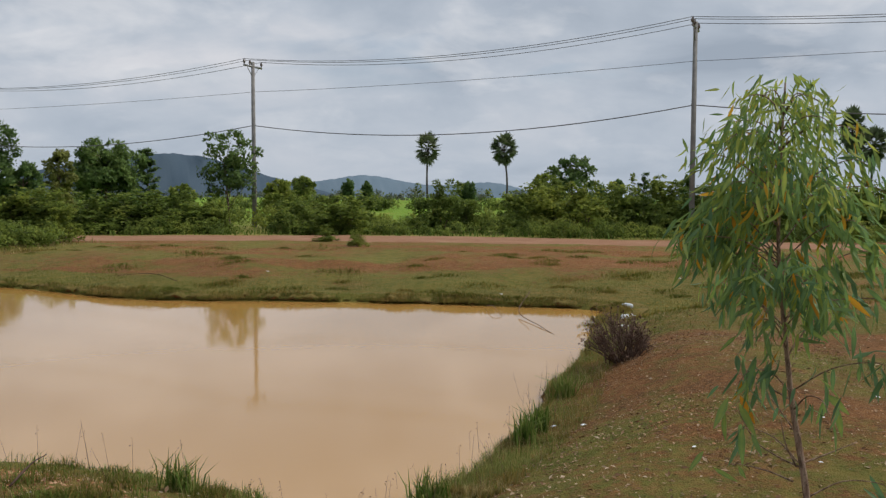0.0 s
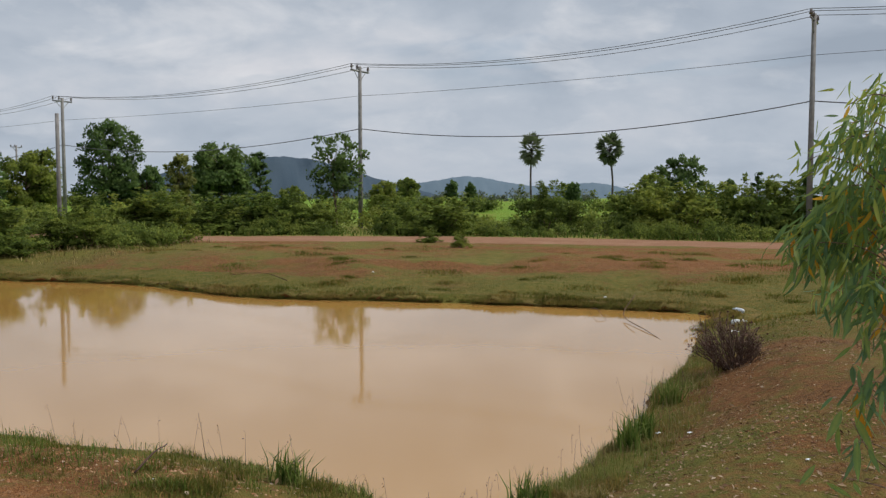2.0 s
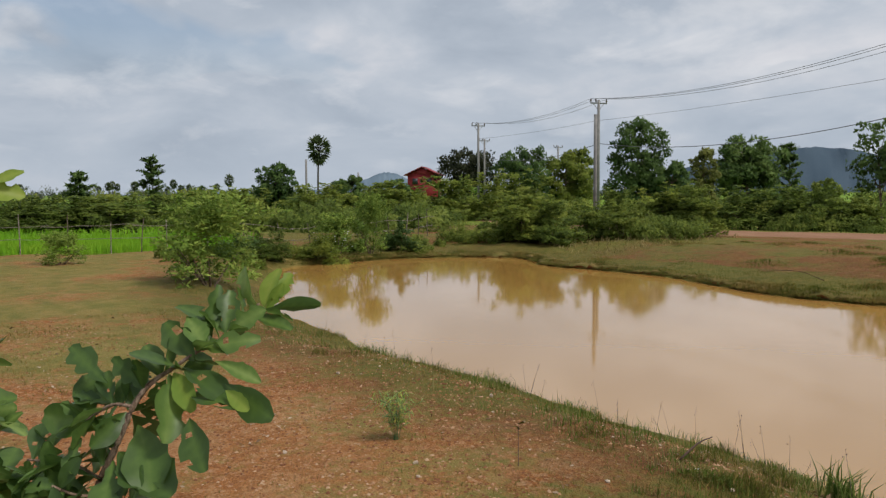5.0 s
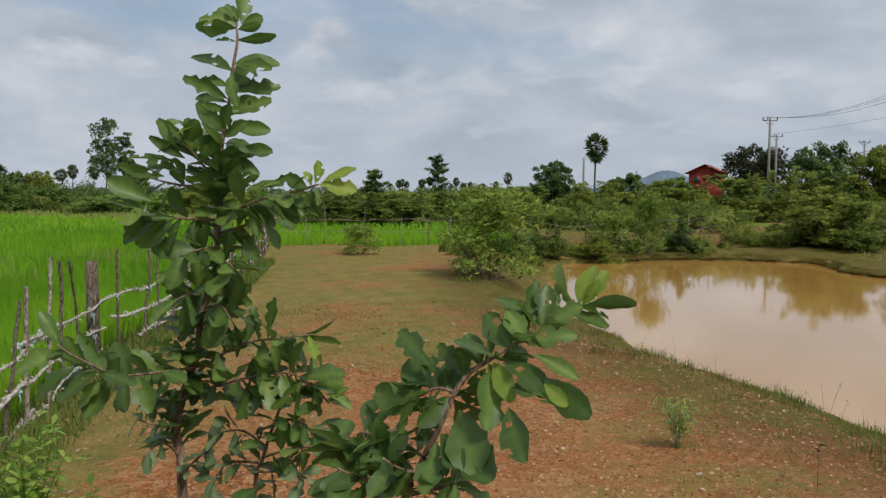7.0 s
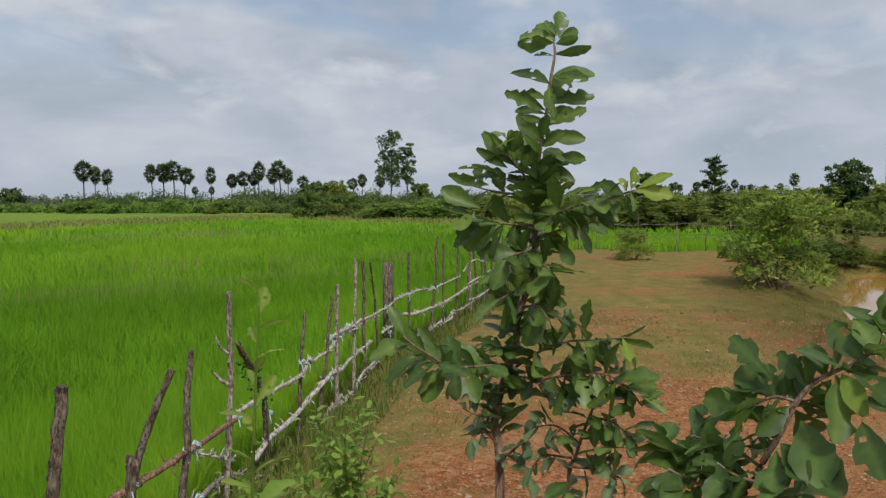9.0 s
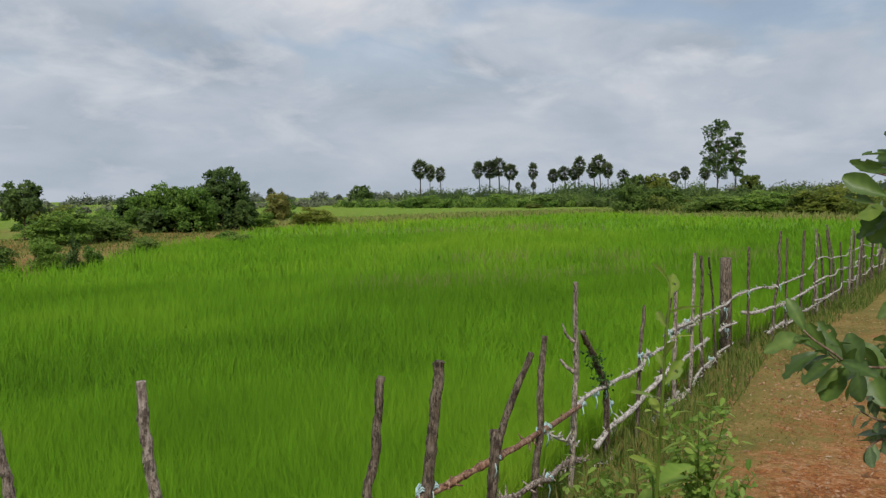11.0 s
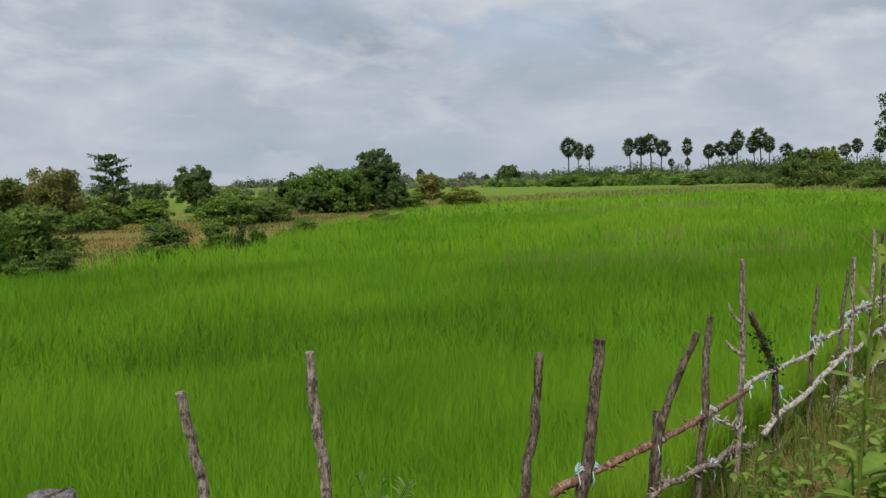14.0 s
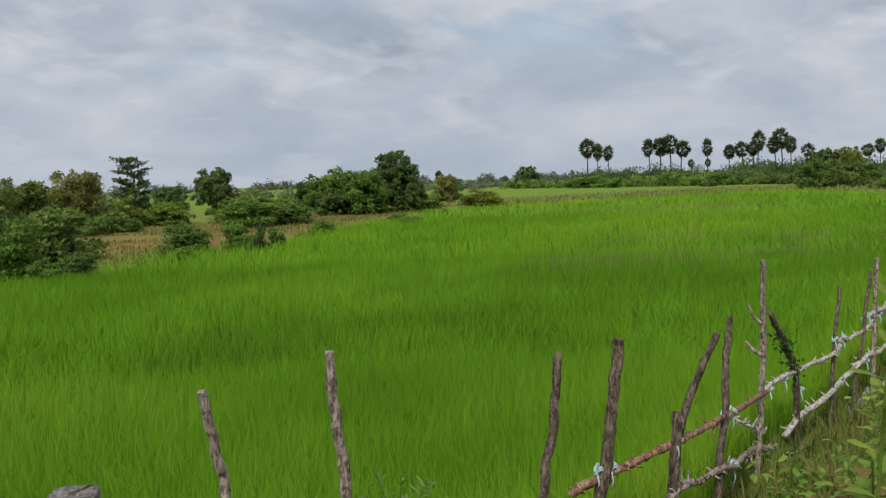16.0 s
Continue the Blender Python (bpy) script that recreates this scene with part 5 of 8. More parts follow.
tree("tree", -39.7, -23.5, 1.68, 1.27, 594, "dense dark green tree on the field bank", trunk=0.02, n=2500, leaf=0.1)
tree("tree", -35.5, -26.2, 1.24, 1.83, 595, "dense dark green tree on the field bank", trunk=0.02, n=2500, leaf=0.1)
tree("tree", -52.9, -28.8, 2.04, 1.83, 596, "olive-green tree on the field bank", mat='brown', trunk=0.02, n=2500, leaf=0.12)
tree("tree", -40.7, -44.1, 1.98, 2.49, 597, "small far tree on the plain", trunk=0.05, n=2500, leaf=0.12)


# ---- sugar palms ----
def make_palm(seed, trunk_h, fans, spread):
    g = np.random.default_rng(seed)
    root = new("sugar_palm")
    path = bend([(0, 0, -0.2), (0.1 * g.standard_normal(), 0.1 * g.standard_normal(), trunk_h * 0.5), (0.2 * g.standard_normal(), 0.2 * g.standard_normal(), trunk_h)], 5)
    tip = path[-1]
    stems = [tube(path, np.interp(np.linspace(0, 1, len(path)), [0, 0.1, 0.6, 1], [0.26, 0.19, 0.15, 0.17]), 8)]
    vs, fs, ts, n0 = [], [], [], 0
    for k in range(fans):
        z = 1 - 1.9 * (k + 0.5) / fans
        a = 2.39996 * k + 0.3 * g.standard_normal()
        d = np.array([np.cos(a) * np.sqrt(1 - z * z), np.sin(a) * np.sqrt(1 - z * z), z])
        taper = np.interp(z, [-0.9, -0.1], [0.45, 1.0])
        hub = tip + d * spread * 0.5 * np.array([taper, taper, 1.5]) + [0, 0, 0.15]
        stems.append(tube(np.array([tip, (tip + hub) / 2 + [0, 0, 0.05], hub]), [0.035, 0.025, 0.02], 4))
        side = unit(np.cross(d, [0.2, 0.1, 1.0]))
        up = np.cross(side, d)
        up = unit(up + 0.4 * g.standard_normal(3))
        side = unit(np.cross(d, up))
        rays = 11
        ang = np.linspace(-2.0, 2.0, rays)
        way = np.cos(ang)[:, None] * d + np.sin(ang)[:, None] * side
        L = spread * 0.5 * (0.8 + 0.3 * g.random(rays)) * (0.75 + 0.25 * np.cos(ang))
        way = unit(way + [0, 0, -0.10])
        vv, ff, tt = leaf_soup(np.repeat(hub[None], rays, 0), way, np.repeat(up[None], rays, 0), L, L * 0.36, 0.15, np.full(rays, 0.25 + 0.5 * max(0, z) * g.random() + 0.25 * g.random()))
        vs.append(vv), fs.append(ff + n0), ts.append(tt)
        n0 += len(vv)
    v, f = join(stems)
    put("trunk", mesh_of("trunk", v, f, smooth=True), "palm_bark", root)
    put("crown", mesh_of("crown", np.vstack(vs), np.vstack(fs), np.concatenate(ts)), "palm", root)
    return root


PALMS = [make_palm(5 + k, 9.0, 46 + 5 * k, 2.6) for k in range(4)]


def palm(x, y, h, label="tall sugar palm with a round crown of fan leaves", k=None, girth=1.0):
    k = int(rng.integers(4)) if k is None else k
    s = h / 11.8
    m = Matrix.Translation((x, y, land_at(x, y))) @ pose(0, 0, 0, 0, 0, float(rng.random() * 360)) @ Matrix.Diagonal((s * girth, s * girth, s, 1))
    ob = copy_thing(PALMS[k], m)
    ob.name = "sugar_palm"
    tagged(ob, label=label, category="palm tree", group="sugar palms on the plain")


palm(-15.3, 139.8, 12.4)
palm(-2.0, 150.7, 13.1)
palm(36.1, 93.8, 11.4, girth=0.65)
palm(34.8, 85.7, 8.5, girth=0.95)
palm(-125.3, 83.7, 12.0)
palm(-193.6, 52.3, 4.3)
palm(-217.2, 77.3, 4.0)
palm(-202.3, 74.4, 4.8)
palm(-225.0, 85.2, 4.7)
palm(-177.0, 70.8, 4.8)
palm(-241.2, 98.7, 6.3)
palm(-220.1, 97.1, 3.9)
palm(-209.7, 96.0, 4.2)
palm(-204.2, 95.9, 4.3)
palm(-178.8, 91.0, 4.2)
palm(-133.2, 70.2, 5.1)
palm(-194.0, -66.9, 10.6, girth=1.10)
palm(-201.5, -66.8, 9.7, girth=0.79)
palm(-206.1, -65.4, 9.3, girth=0.92)
palm(-197.4, -52.6, 10.0, girth=0.81)
palm(-200.0, -50.7, 10.2, girth=1.10)
palm(-202.5, -48.8, 11.0, girth=1.08)
palm(-198.2, -45.0, 9.2, girth=1.14)
palm(-203.4, -40.2, 9.4, girth=0.83)
palm(-208.2, -36.0, 7.9, girth=1.07)
palm(-202.8, -32.1, 8.3, girth=1.29)
palm(-207.3, -29.2, 10.8, girth=0.88)
palm(-212.1, -30.9, 8.6, girth=1.04)
palm(-204.8, -25.2, 9.2, girth=0.95)
palm(-202.0, -23.3, 10.8, girth=0.98)
palm(-209.2, -22.1, 9.1, girth=0.87)
palm(-213.5, -19.0, 7.4, girth=1.23)
palm(-222.3, -6.2, 6.8, girth=1.25)
palm(-225.4, -3.8, 8.0, girth=0.91)
palm(-228.4, 0.9, 7.7, girth=1.12)
palm(-104.8, -58.7, 3.2)
palm(-234.9, -50.7, 5.2)
palm(-255.4, -50.4, 5.5)
palm(-219.4, 98.6, 5.8)
palm(-225.4, 83.9, 5.4)
for proto in PALMS:
    discard(proto)


def make_banana(seed):
    g = np.random.default_rng(seed)
    root = new("banana_plant")
    v, f = join([tube(np.array([(0, 0, -0.1), (0.02, 0, 0.8), (0.05, 0.02, 1.6)]), [0.13, 0.11, 0.07], 8)])
    put("stem", mesh_of("stem", v, f, smooth=True), "banana", root)
    n = 9
    a = 2.4 * np.arange(n) + 0.4 * g.standard_normal(n)
    rise = 0.5 + 0.8 * g.random(n)
    d = np.column_stack([np.cos(a), np.sin(a), rise])
    v, f, t = big_leaves(np.repeat([[0.05, 0.02, 1.55]], n, 0), d, np.column_stack([-np.cos(a) * rise, -np.sin(a) * rise, np.ones(n)]), 1.7, 0.42, 0.45)
    put("leaves", mesh_of("leaves", v, f, t), "banana", root)
    return root


BANANA = make_banana(3)
for x, y, s in [(-84, 70, 1.2), (-81, 69, 1.0), (-78.5, 71, 1.3), (-76, 70, 1.1), (-73.5, 72, 1.2), (-87, 68, 1.0), (-71, 70, 1.0)]:
    ob = copy_thing(BANANA, Matrix.Translation((x, y, land_at(x, y))) @ pose(0, 0, 0, 0, 0, float(rng.random() * 360)) @ Matrix.Diagonal((s, s, s, 1)))
    ob.name = "banana_plant"
    tagged(ob, label="bright green banana plant beside the red house", category="banana plant", group="banana plants by the house")
discard(BANANA)


# ---- the red house ----
def build_house():
    root = thing("house", (-99.3, 86.6, land_at(-99.3, 86.6)), "red-painted house with a red sheet gable roof", "house", turn=40)
    w, d, e, r = 2.3, 2.6, 4.6, 5.7
    th = 0.2
    for x0, x1, y0, y1 in ((-w, w, -d, -d + th), (-w, w, d - th, d), (-w, -w + th, -d + th, d - th), (w - th, w, -d + th, d - th)):
        v, f = join([box(x0, x1, y0, y1, 0, e)])
        put("wall", mesh_of("wall", v, f), "red_wall", root)
    for y in (-d + 0.02, d - th - 0.02):
        v = np.array([(-w, y, e), (w, y, e), (0, y, r - 0.15), (-w, y + th, e), (w, y + th, e), (0, y + th, r - 0.15)])
        put("gable", mesh_of("gable", v, [np.array([[0, 1, 2], [5, 4, 3]]), np.array([[0, 3, 4, 1], [1, 4, 5, 2], [2, 5, 3, 0]])]), "red_wall", root)
    for s in (-1, 1):
        v = np.array([(0, -d - 0.5, r), (s * (w + 0.6), -d - 0.5, e - 0.25), (s * (w + 0.6), d + 0.5, e - 0.25), (0, d + 0.5, r)])
        v = np.vstack([v, v + [0, 0, 0.08]])
        q = np.array([[0, 1, 2, 3], [7, 6, 5, 4], [0, 4, 5, 1], [1, 5, 6, 2], [2, 6, 7, 3], [3, 7, 4, 0]])
        put("roof", mesh_of("roof", v, q), "red_roof", root)
    for x in (-1.6, 0.6):
        v, f = join([box(x, x + 1.0, -d - 0.03, -d + 0.02, 2.9, 4.0)])
        win = put("window", mesh_of("window", v, f), "red_roof", root)
        v, f = join([box(x + 0.08, x + 0.92, -d - 0.045, -d - 0.03, 2.98, 3.92)])
        put("pane", mesh_of("pane", v, f), "pane", win)


build_house()


# ---- power line ----
LINE = (Vector((22.6, -8.9, 0))).normalized()
ACROSS = Vector((-LINE.y, LINE.x, 0))


def power_pole(x, y, h=8.9, arm=1.5, label="grey concrete power pole with a steel crossarm"):
    g = land_at(x, y)
    root = thing("power_pole", (x, y, g), label, "power pole", "poles along the road")
    s = np.array([0.105, 0.072])
    v = np.array([[sx * r, sy * r, z] for r, z in ((s[0], -0.4), (s[1], h)) for sx, sy in ((-1, -1), (1, -1), (1, 1), (-1, 1))])
    q = np.array([[3, 2, 1, 0], [4, 5, 6, 7], [0, 1, 5, 4], [1, 2, 6, 5], [2, 3, 7, 6], [3, 0, 4, 7]])
    put("pole", mesh_of("pole", v, q), "concrete", root)
    ax = np.array([ACROSS.x, ACROSS.y, 0])
    v, f = join([tube(np.array([-ax * arm / 2 + [0, 0, h - 0.25], ax * arm / 2 + [0, 0, h - 0.25]]), 0.055, 4)])
    put("crossarm", mesh_of("crossarm", v, f), "steel", root)
    for k in (-1, 1):
        v, f = join([tube(np.array([ax * k * arm * 0.33 + [0, 0, h - 0.27], [0, 0, h - 0.85]]), 0.022, 4)])
        put("brace", mesh_of("brace", v, f), "steel", root)
    for k in (-0.47, -0.16, 0.47):
        b = ax * k * arm + np.array([0, 0, h - 0.22])
        v, f = join([tube(np.array([b, b + [0, 0, 0.08], b + [0, 0, 0.1], b + [0, 0, 0.2], b + [0, 0, 0.28]]), [0.03, 0.03, 0.075, 0.065, 0.035], 8)])
        put("insulator", mesh_of("insulator", v, f, smooth=True), "porcelain", root)
    return root


POLES = [(-61.5, 61.2), (-40.1, 53.3), (-14.44, 44.2), (7.1, 35.7), (31.0, 26.2), (55.0, 16.6)]
for p in POLES[:-1]:
    power_pole(*p)
power_pole(*POLES[-1])
power_pole(-74.3, 75.0, 8.5)
power_pole(-78.0, 94.0, 8.5)


def bare_post(x, y, h, r, label):
    root = thing("service_post", (x, y, land_at(x, y)), label, "post")
    v, f = join([tube(np.array([(0, 0, -0.3), (0, 0, h * 0.5), (0, 0, h)]), [r, r * 0.92, r * 0.85], 8)])
    put("post", mesh_of("post", v, f, smooth=True), "concrete", root)


bare_post(-22.1, 29.2, 5.0, 0.085, "plain grey concrete post at the end of the road")
bare_post(-52.5, 34.2, 4.2, 0.09, "thin grey post standing in the scrub")
bare_post(-68.8, 51.0, 3.8, 0.09, "thin grey post standing in the scrub")




def span_wires():
    for (x0, y0), (x1, y1) in zip(POLES, POLES[1:]):
        g0, g1 = land_at(x0, y0), land_at(x1, y1)
        runs = [(k * 1.5, 8.98, 0.72, 0.013) for k in (-0.47, -0.16, 0.47)] + [(0.0, 7.3, 0.15, 0.010), (0.0, 5.5, 0.85, 0.022)]
        for off, h, sag, r in runs:
            o = ACROSS * off
            t = np.linspace(0, 1, 20)[:, None]
            p = np.array([x0 + o.x, y0 + o.y, g0 + h]) * (1 - t) + np.array([x1 + o.x, y1 + o.y, g1 + h]) * t - np.array([0, 0, 4 * sag]) * t * (1 - t)
            v, f = join([tube(p, r, 4)])
            ob = put("power_cable", mesh_of("power_cable", v, f, smooth=True), "wire")
            tagged(ob, "dark sagging power cable between concrete poles", "cable", "cables along the road")


span_wires()


# ---- stick fence ----
def stick(points, r0, r1, mat, parent, name="post", sides=8, wobble=0.09, kink=0.0):
    p = bend(points, 6)
    if kink:
        k = np.arange(0, len(p), 3)
        jag = kink * rng.standard_normal((len(k), 3))
        p = p + np.column_stack([np.interp(np.arange(len(p)), k, jag[:, c]) for c in range(3)])
    p = p + 0.06 * r0 * rng.standard_normal(p.shape)
    r = np.linspace(r0, r1, len(p)) * (1 + 0.04 * rng.standard_normal(len(p)) + 0.12 * (rng.random(len(p)) < 0.08) * (np.arange(len(p)) < len(p) - 3))
    cut = 0.002 * unit(p[-1] - p[-2])
    p, r = np.vstack([p, p[-1] + cut, p[-1] + 2 * cut]), np.append(r, [r[-1] * 0.99, r[-1] * 0.93])
    v, f = join([tube(p, r, sides, wobble)])
    return put(name, mesh_of(name, v, f, smooth=True), mat, parent)


def tie(at_, parent, r=0.026):
    a = np.linspace(0, 2 * np.pi, 9)
    ring = np.column_stack([np.cos(a) * r, np.sin(a) * r * 0.7, 0.5 * r * np.sin(2 * a)]) + at_
    tail = np.array([at_ + [r, 0, 0], at_ + [r * 1.3, 0.01, -0.04], at_ + [r * 1.1, 0.0, -0.05 - 0.04 * rng.random()]])
    v, f = join([tube(ring, 0.004, 5), tube(ring + [0, 0, 0.010], 0.004, 5), tube(tail, 0.003, 4)])
    put("string_tie", mesh_of("string_tie", v, f, smooth=True), "string", parent, "pale blue string tie")


fence = thing("stick_fence", (0, 0, 0), "rustic fence of bare sticks with pale lashed branch rails", "fence")
NEAR_POSTS = [
    # top, middle, lower point, radius, bark
    ((-2.18, -1.70, 0.99), (-2.21, -1.68, 0.77), (-2.24, -1.66, 0.55), 0.024, "stick_grey"),
    ((-2.54, -1.46, 1.06), (-2.555, -1.45, 0.77), (-2.57, -1.43, 0.47), 0.028, "stick_grey"),
    ((-3.19, -0.885, 0.965), (-3.165, -0.91, 0.68), (-3.13, -0.945, 0.38), 0.026, "stick_dark"),
    ((-3.36, -0.70, 1.00), (-3.33, -0.735, 0.68), (-3.29, -0.77, 0.35), 0.034, "stick_dark"),
    ((-4.10, -0.42, 0.98), (-4.03, -0.43, 0.77), (-3.96, -0.44, 0.35), 0.023, "stick_dark"),
    ((-4.83, -0.38, 1.16), (-4.83, -0.38, 0.75), (-4.73, -0.39, 0.31), 0.023, "stick_grey"),
    ((-6.01, -0.09, 0.87), (-5.94, -0.11, 0.52), (-5.85, -0.13, 0.07), 0.019, "stick_dark"),
    ((-6.55, 0.07, 0.91), (-6.38, 0.02, 0.46), (-6.24, -0.02, 0.06), 0.019, "stick_dark"),
]
FAR_POSTS = [
    ((-6.68, 0.10, 0.99), (-6.65, 0.09, 0.50), (-6.60, 0.08, -0.11), 0.023, "stick_grey"),
    ((-7.32, 0.23, 1.14), (-7.22, 0.21, 0.63), (-7.10, 0.19, -0.04), 0.021, "stick_grey"),
    ((-7.55, 0.28, 1.10), (-7.56, 0.28, 0.58), (-7.58, 0.29, -0.09), 0.020, "stick_dark"),
    ((-7.83, 0.34, 1.07), (-8.03, 0.38, 0.66), (-8.21, 0.42, -0.13), 0.016, "stick_dark"),
    ((-9.22, 0.74, 1.07), (-9.23, 0.74, 0.69), (-9.22, 0.74, 0.19), 0.021, "stick_dark"),
    ((-10.00, 1.11, 1.19), (-9.89, 1.08, 0.74), (-9.78, 1.02, 0.10), 0.022, "stick_dark"),
    ((-10.26, 1.20, 1.10), (-10.22, 1.19, 0.64), (-10.20, 1.18, 0.03), 0.018, "stick_dark"),
    ((-11.02, 1.46, 1.15), (-10.98, 1.44, 0.63), (-10.86, 1.40, 0.10), 0.024, "stick_dark"),
    ((-11.76, 1.70, 0.91), (-11.64, 1.66, 0.57), (-11.55, 1.63, 0.11), 0.020, "stick_dark"),
]
for top, middle, low, r, mat in NEAR_POSTS + FAR_POSTS:
    t, k, l = np.array(top), np.array(middle), np.array(low)
    foot = l + (l - k) * (l[2] + 0.25) / (k[2] - l[2])
    mids = [l, (l + k) / 2, k, (k + t) / 2]
    stick([foot, *[m + 0.004 * rng.standard_normal(3) for m in mids], t], r * 0.78, r * 0.62, mat, fence, wobble=0.06, sides=9, kink=0.0018)
    # the knots of cut side twigs
    for _ in range(2):
        c = l + (t - l) * rng.random()
        way = unit(rng.standard_normal(3) + [0, 0, 0.5])
        v, f = join([tube(np.array([c, c + way * r * 0.8, c + way * r * 1.15]), [r * 0.42, r * 0.34, r * 0.2], 6, 0.1)])
        put("knot", mesh_of("knot", v, f, smooth=True), mat, fence)
# the forked stick, the stick with snags and the one with a creeper
fork = stick([(-3.55, -0.58, -0.2), (-3.53, -0.55, 0.3), (-3.52, -0.52, 0.62), (-3.54, -0.53, 0.68)], 0.023, 0.021, "stick_dark", fence)
stick([(-3.52, -0.52, 0.60), (-3.56, -0.47, 0.78), (-3.58, -0.38, 1.0)], 0.018, 0.012, "stick_dark", fence)
stick([(-4.81, -0.39, 0.83), (-4.80, -0.43, 0.87), (-4.80, -0.45, 0.93)], 0.012, 0.004, "stick_grey", fence, "snag")
stick([(-4.81, -0.39, 0.66), (-4.80, -0.44, 0.70), (-4.79, -0.46, 0.73)], 0.012, 0.007, "stick_grey", fence, "snag")
stick([(-4.92, -0.36, 0.87), (-5.05, -0.33, 0.74), (-5.20, -0.29, 0.57), (-5.30, -0.27, 0.41), (-5.31, -0.27, 0.13), (-5.29, -0.27, -0.15), (-5.29, -0.27, -0.55)], 0.015, 0.021, "stick_dark", fence)
g = np.random.default_rng(29)
t = 0.35 + 0.65 * g.random(150)
c = np.column_stack([np.interp(t, [0, 0.5, 1], [a_, b_, c_]) for a_, b_, c_ in ((-4.96, -5.10, -5.26), (-0.35, -0.31, -0.28), (0.82, 0.68, 0.47))]) + 0.026 * g.standard_normal((150, 3))
v, f, tt = leaf_soup(c, g.standard_normal((150, 3)), g.standard_normal((150, 3)), 0.026, 0.018)
creeper = thing("creeper", (0, 0, 0), "dark green small-leaved creeper wound round a fence stick", "plant")
put("leaves", mesh_of("leaves", v, f, tt), "creeper", creeper)
v, f = join([tube(bend([(-4.92, -0.34, 0.87), (-4.99, -0.36, 0.79), (-5.06, -0.30, 0.72), (-5.14, -0.33, 0.63), (-5.23, -0.26, 0.52), (-5.30, -0.25, 0.0)], 6), 0.003, 5)])
put("stem", mesh_of("stem", v, f), "twig", creeper)
# the thick sawn post
v, f = join([tube(np.array([(-8.81, 0.51, -0.3), (-8.82, 0.51, 0.5), (-8.84, 0.51, 0.985), (-8.84, 0.51, 0.99)]), [0.062, 0.058, 0.055, 0.045], 10, 0.03)])
put("thick_post", mesh_of("thick_post", v, f, smooth=False), "stick_dark", fence, "thick sawn round post")

TOP_RAILS = [
    ("top_rail", [(-3.21, -0.86, 0.41), (-3.24, -0.82, 0.44), (-3.33, -0.74, 0.47), (-3.42, -0.65, 0.51), (-3.50, -0.56, 0.55), (-3.64, -0.50, 0.56), (-3.95, -0.44, 0.55), (-4.21, -0.41, 0.53), (-4.88, -0.37, 0.46)], 0.0210, 0.0155, "stick_red", 0.004),
    ("top_rail", [(-4.74, -0.39, 0.46), (-4.99, -0.35, 0.47), (-5.28, -0.27, 0.49), (-5.66, -0.18, 0.47), (-5.92, -0.11, 0.47), (-6.03, -0.08, 0.53), (-6.15, -0.05, 0.52), (-6.41, 0.03, 0.52), (-6.62, 0.08, 0.55), (-6.81, 0.12, 0.58), (-7.21, 0.21, 0.57)], 0.0155, 0.0130, "stick_pale", 0.008),
    ("top_rail", [(-6.45, 0.04, 0.60), (-6.92, 0.15, 0.61), (-7.51, 0.27, 0.57), (-8.26, 0.42, 0.56), (-8.90, 0.58, 0.58), (-9.15, 0.70, 0.61), (-9.56, 0.91, 0.62), (-9.86, 1.06, 0.61), (-11.10, 1.48, 0.61)], 0.0145, 0.0110, "stick_pale", 0.01),
]
MIDDLE_RAILS = [
    ("middle_rail", [(-5.13, -0.31, 0.15), (-5.38, -0.25, 0.20), (-5.69, -0.17, 0.22), (-5.97, -0.10, 0.25), (-6.20, -0.03, 0.30), (-6.46, 0.04, 0.33)], 0.0220, 0.0190, "stick_pale", 0.004),
    ("middle_rail", [(-6.23, -0.02, 0.32), (-6.52, 0.06, 0.34), (-6.99, 0.16, 0.33), (-7.39, 0.25, 0.35), (-7.90, 0.35, 0.34)], 0.0170, 0.0130, "stick_pale", 0.009),
    ("middle_rail", [(-8.33, 0.44, 0.35), (-8.68, 0.51, 0.34), (-8.93, 0.59, 0.33)], 0.0140, 0.0120, "stick_pale", 0.009),
    ("middle_rail", [(-9.15, 0.70, 0.38), (-9.48, 0.87, 0.38), (-9.95, 1.10, 0.37), (-10.49, 1.28, 0.37), (-11.42, 1.59, 0.40), (-12.15, 1.83, 0.43)], 0.0220, 0.0130, "stick_pale", 0.012),
]
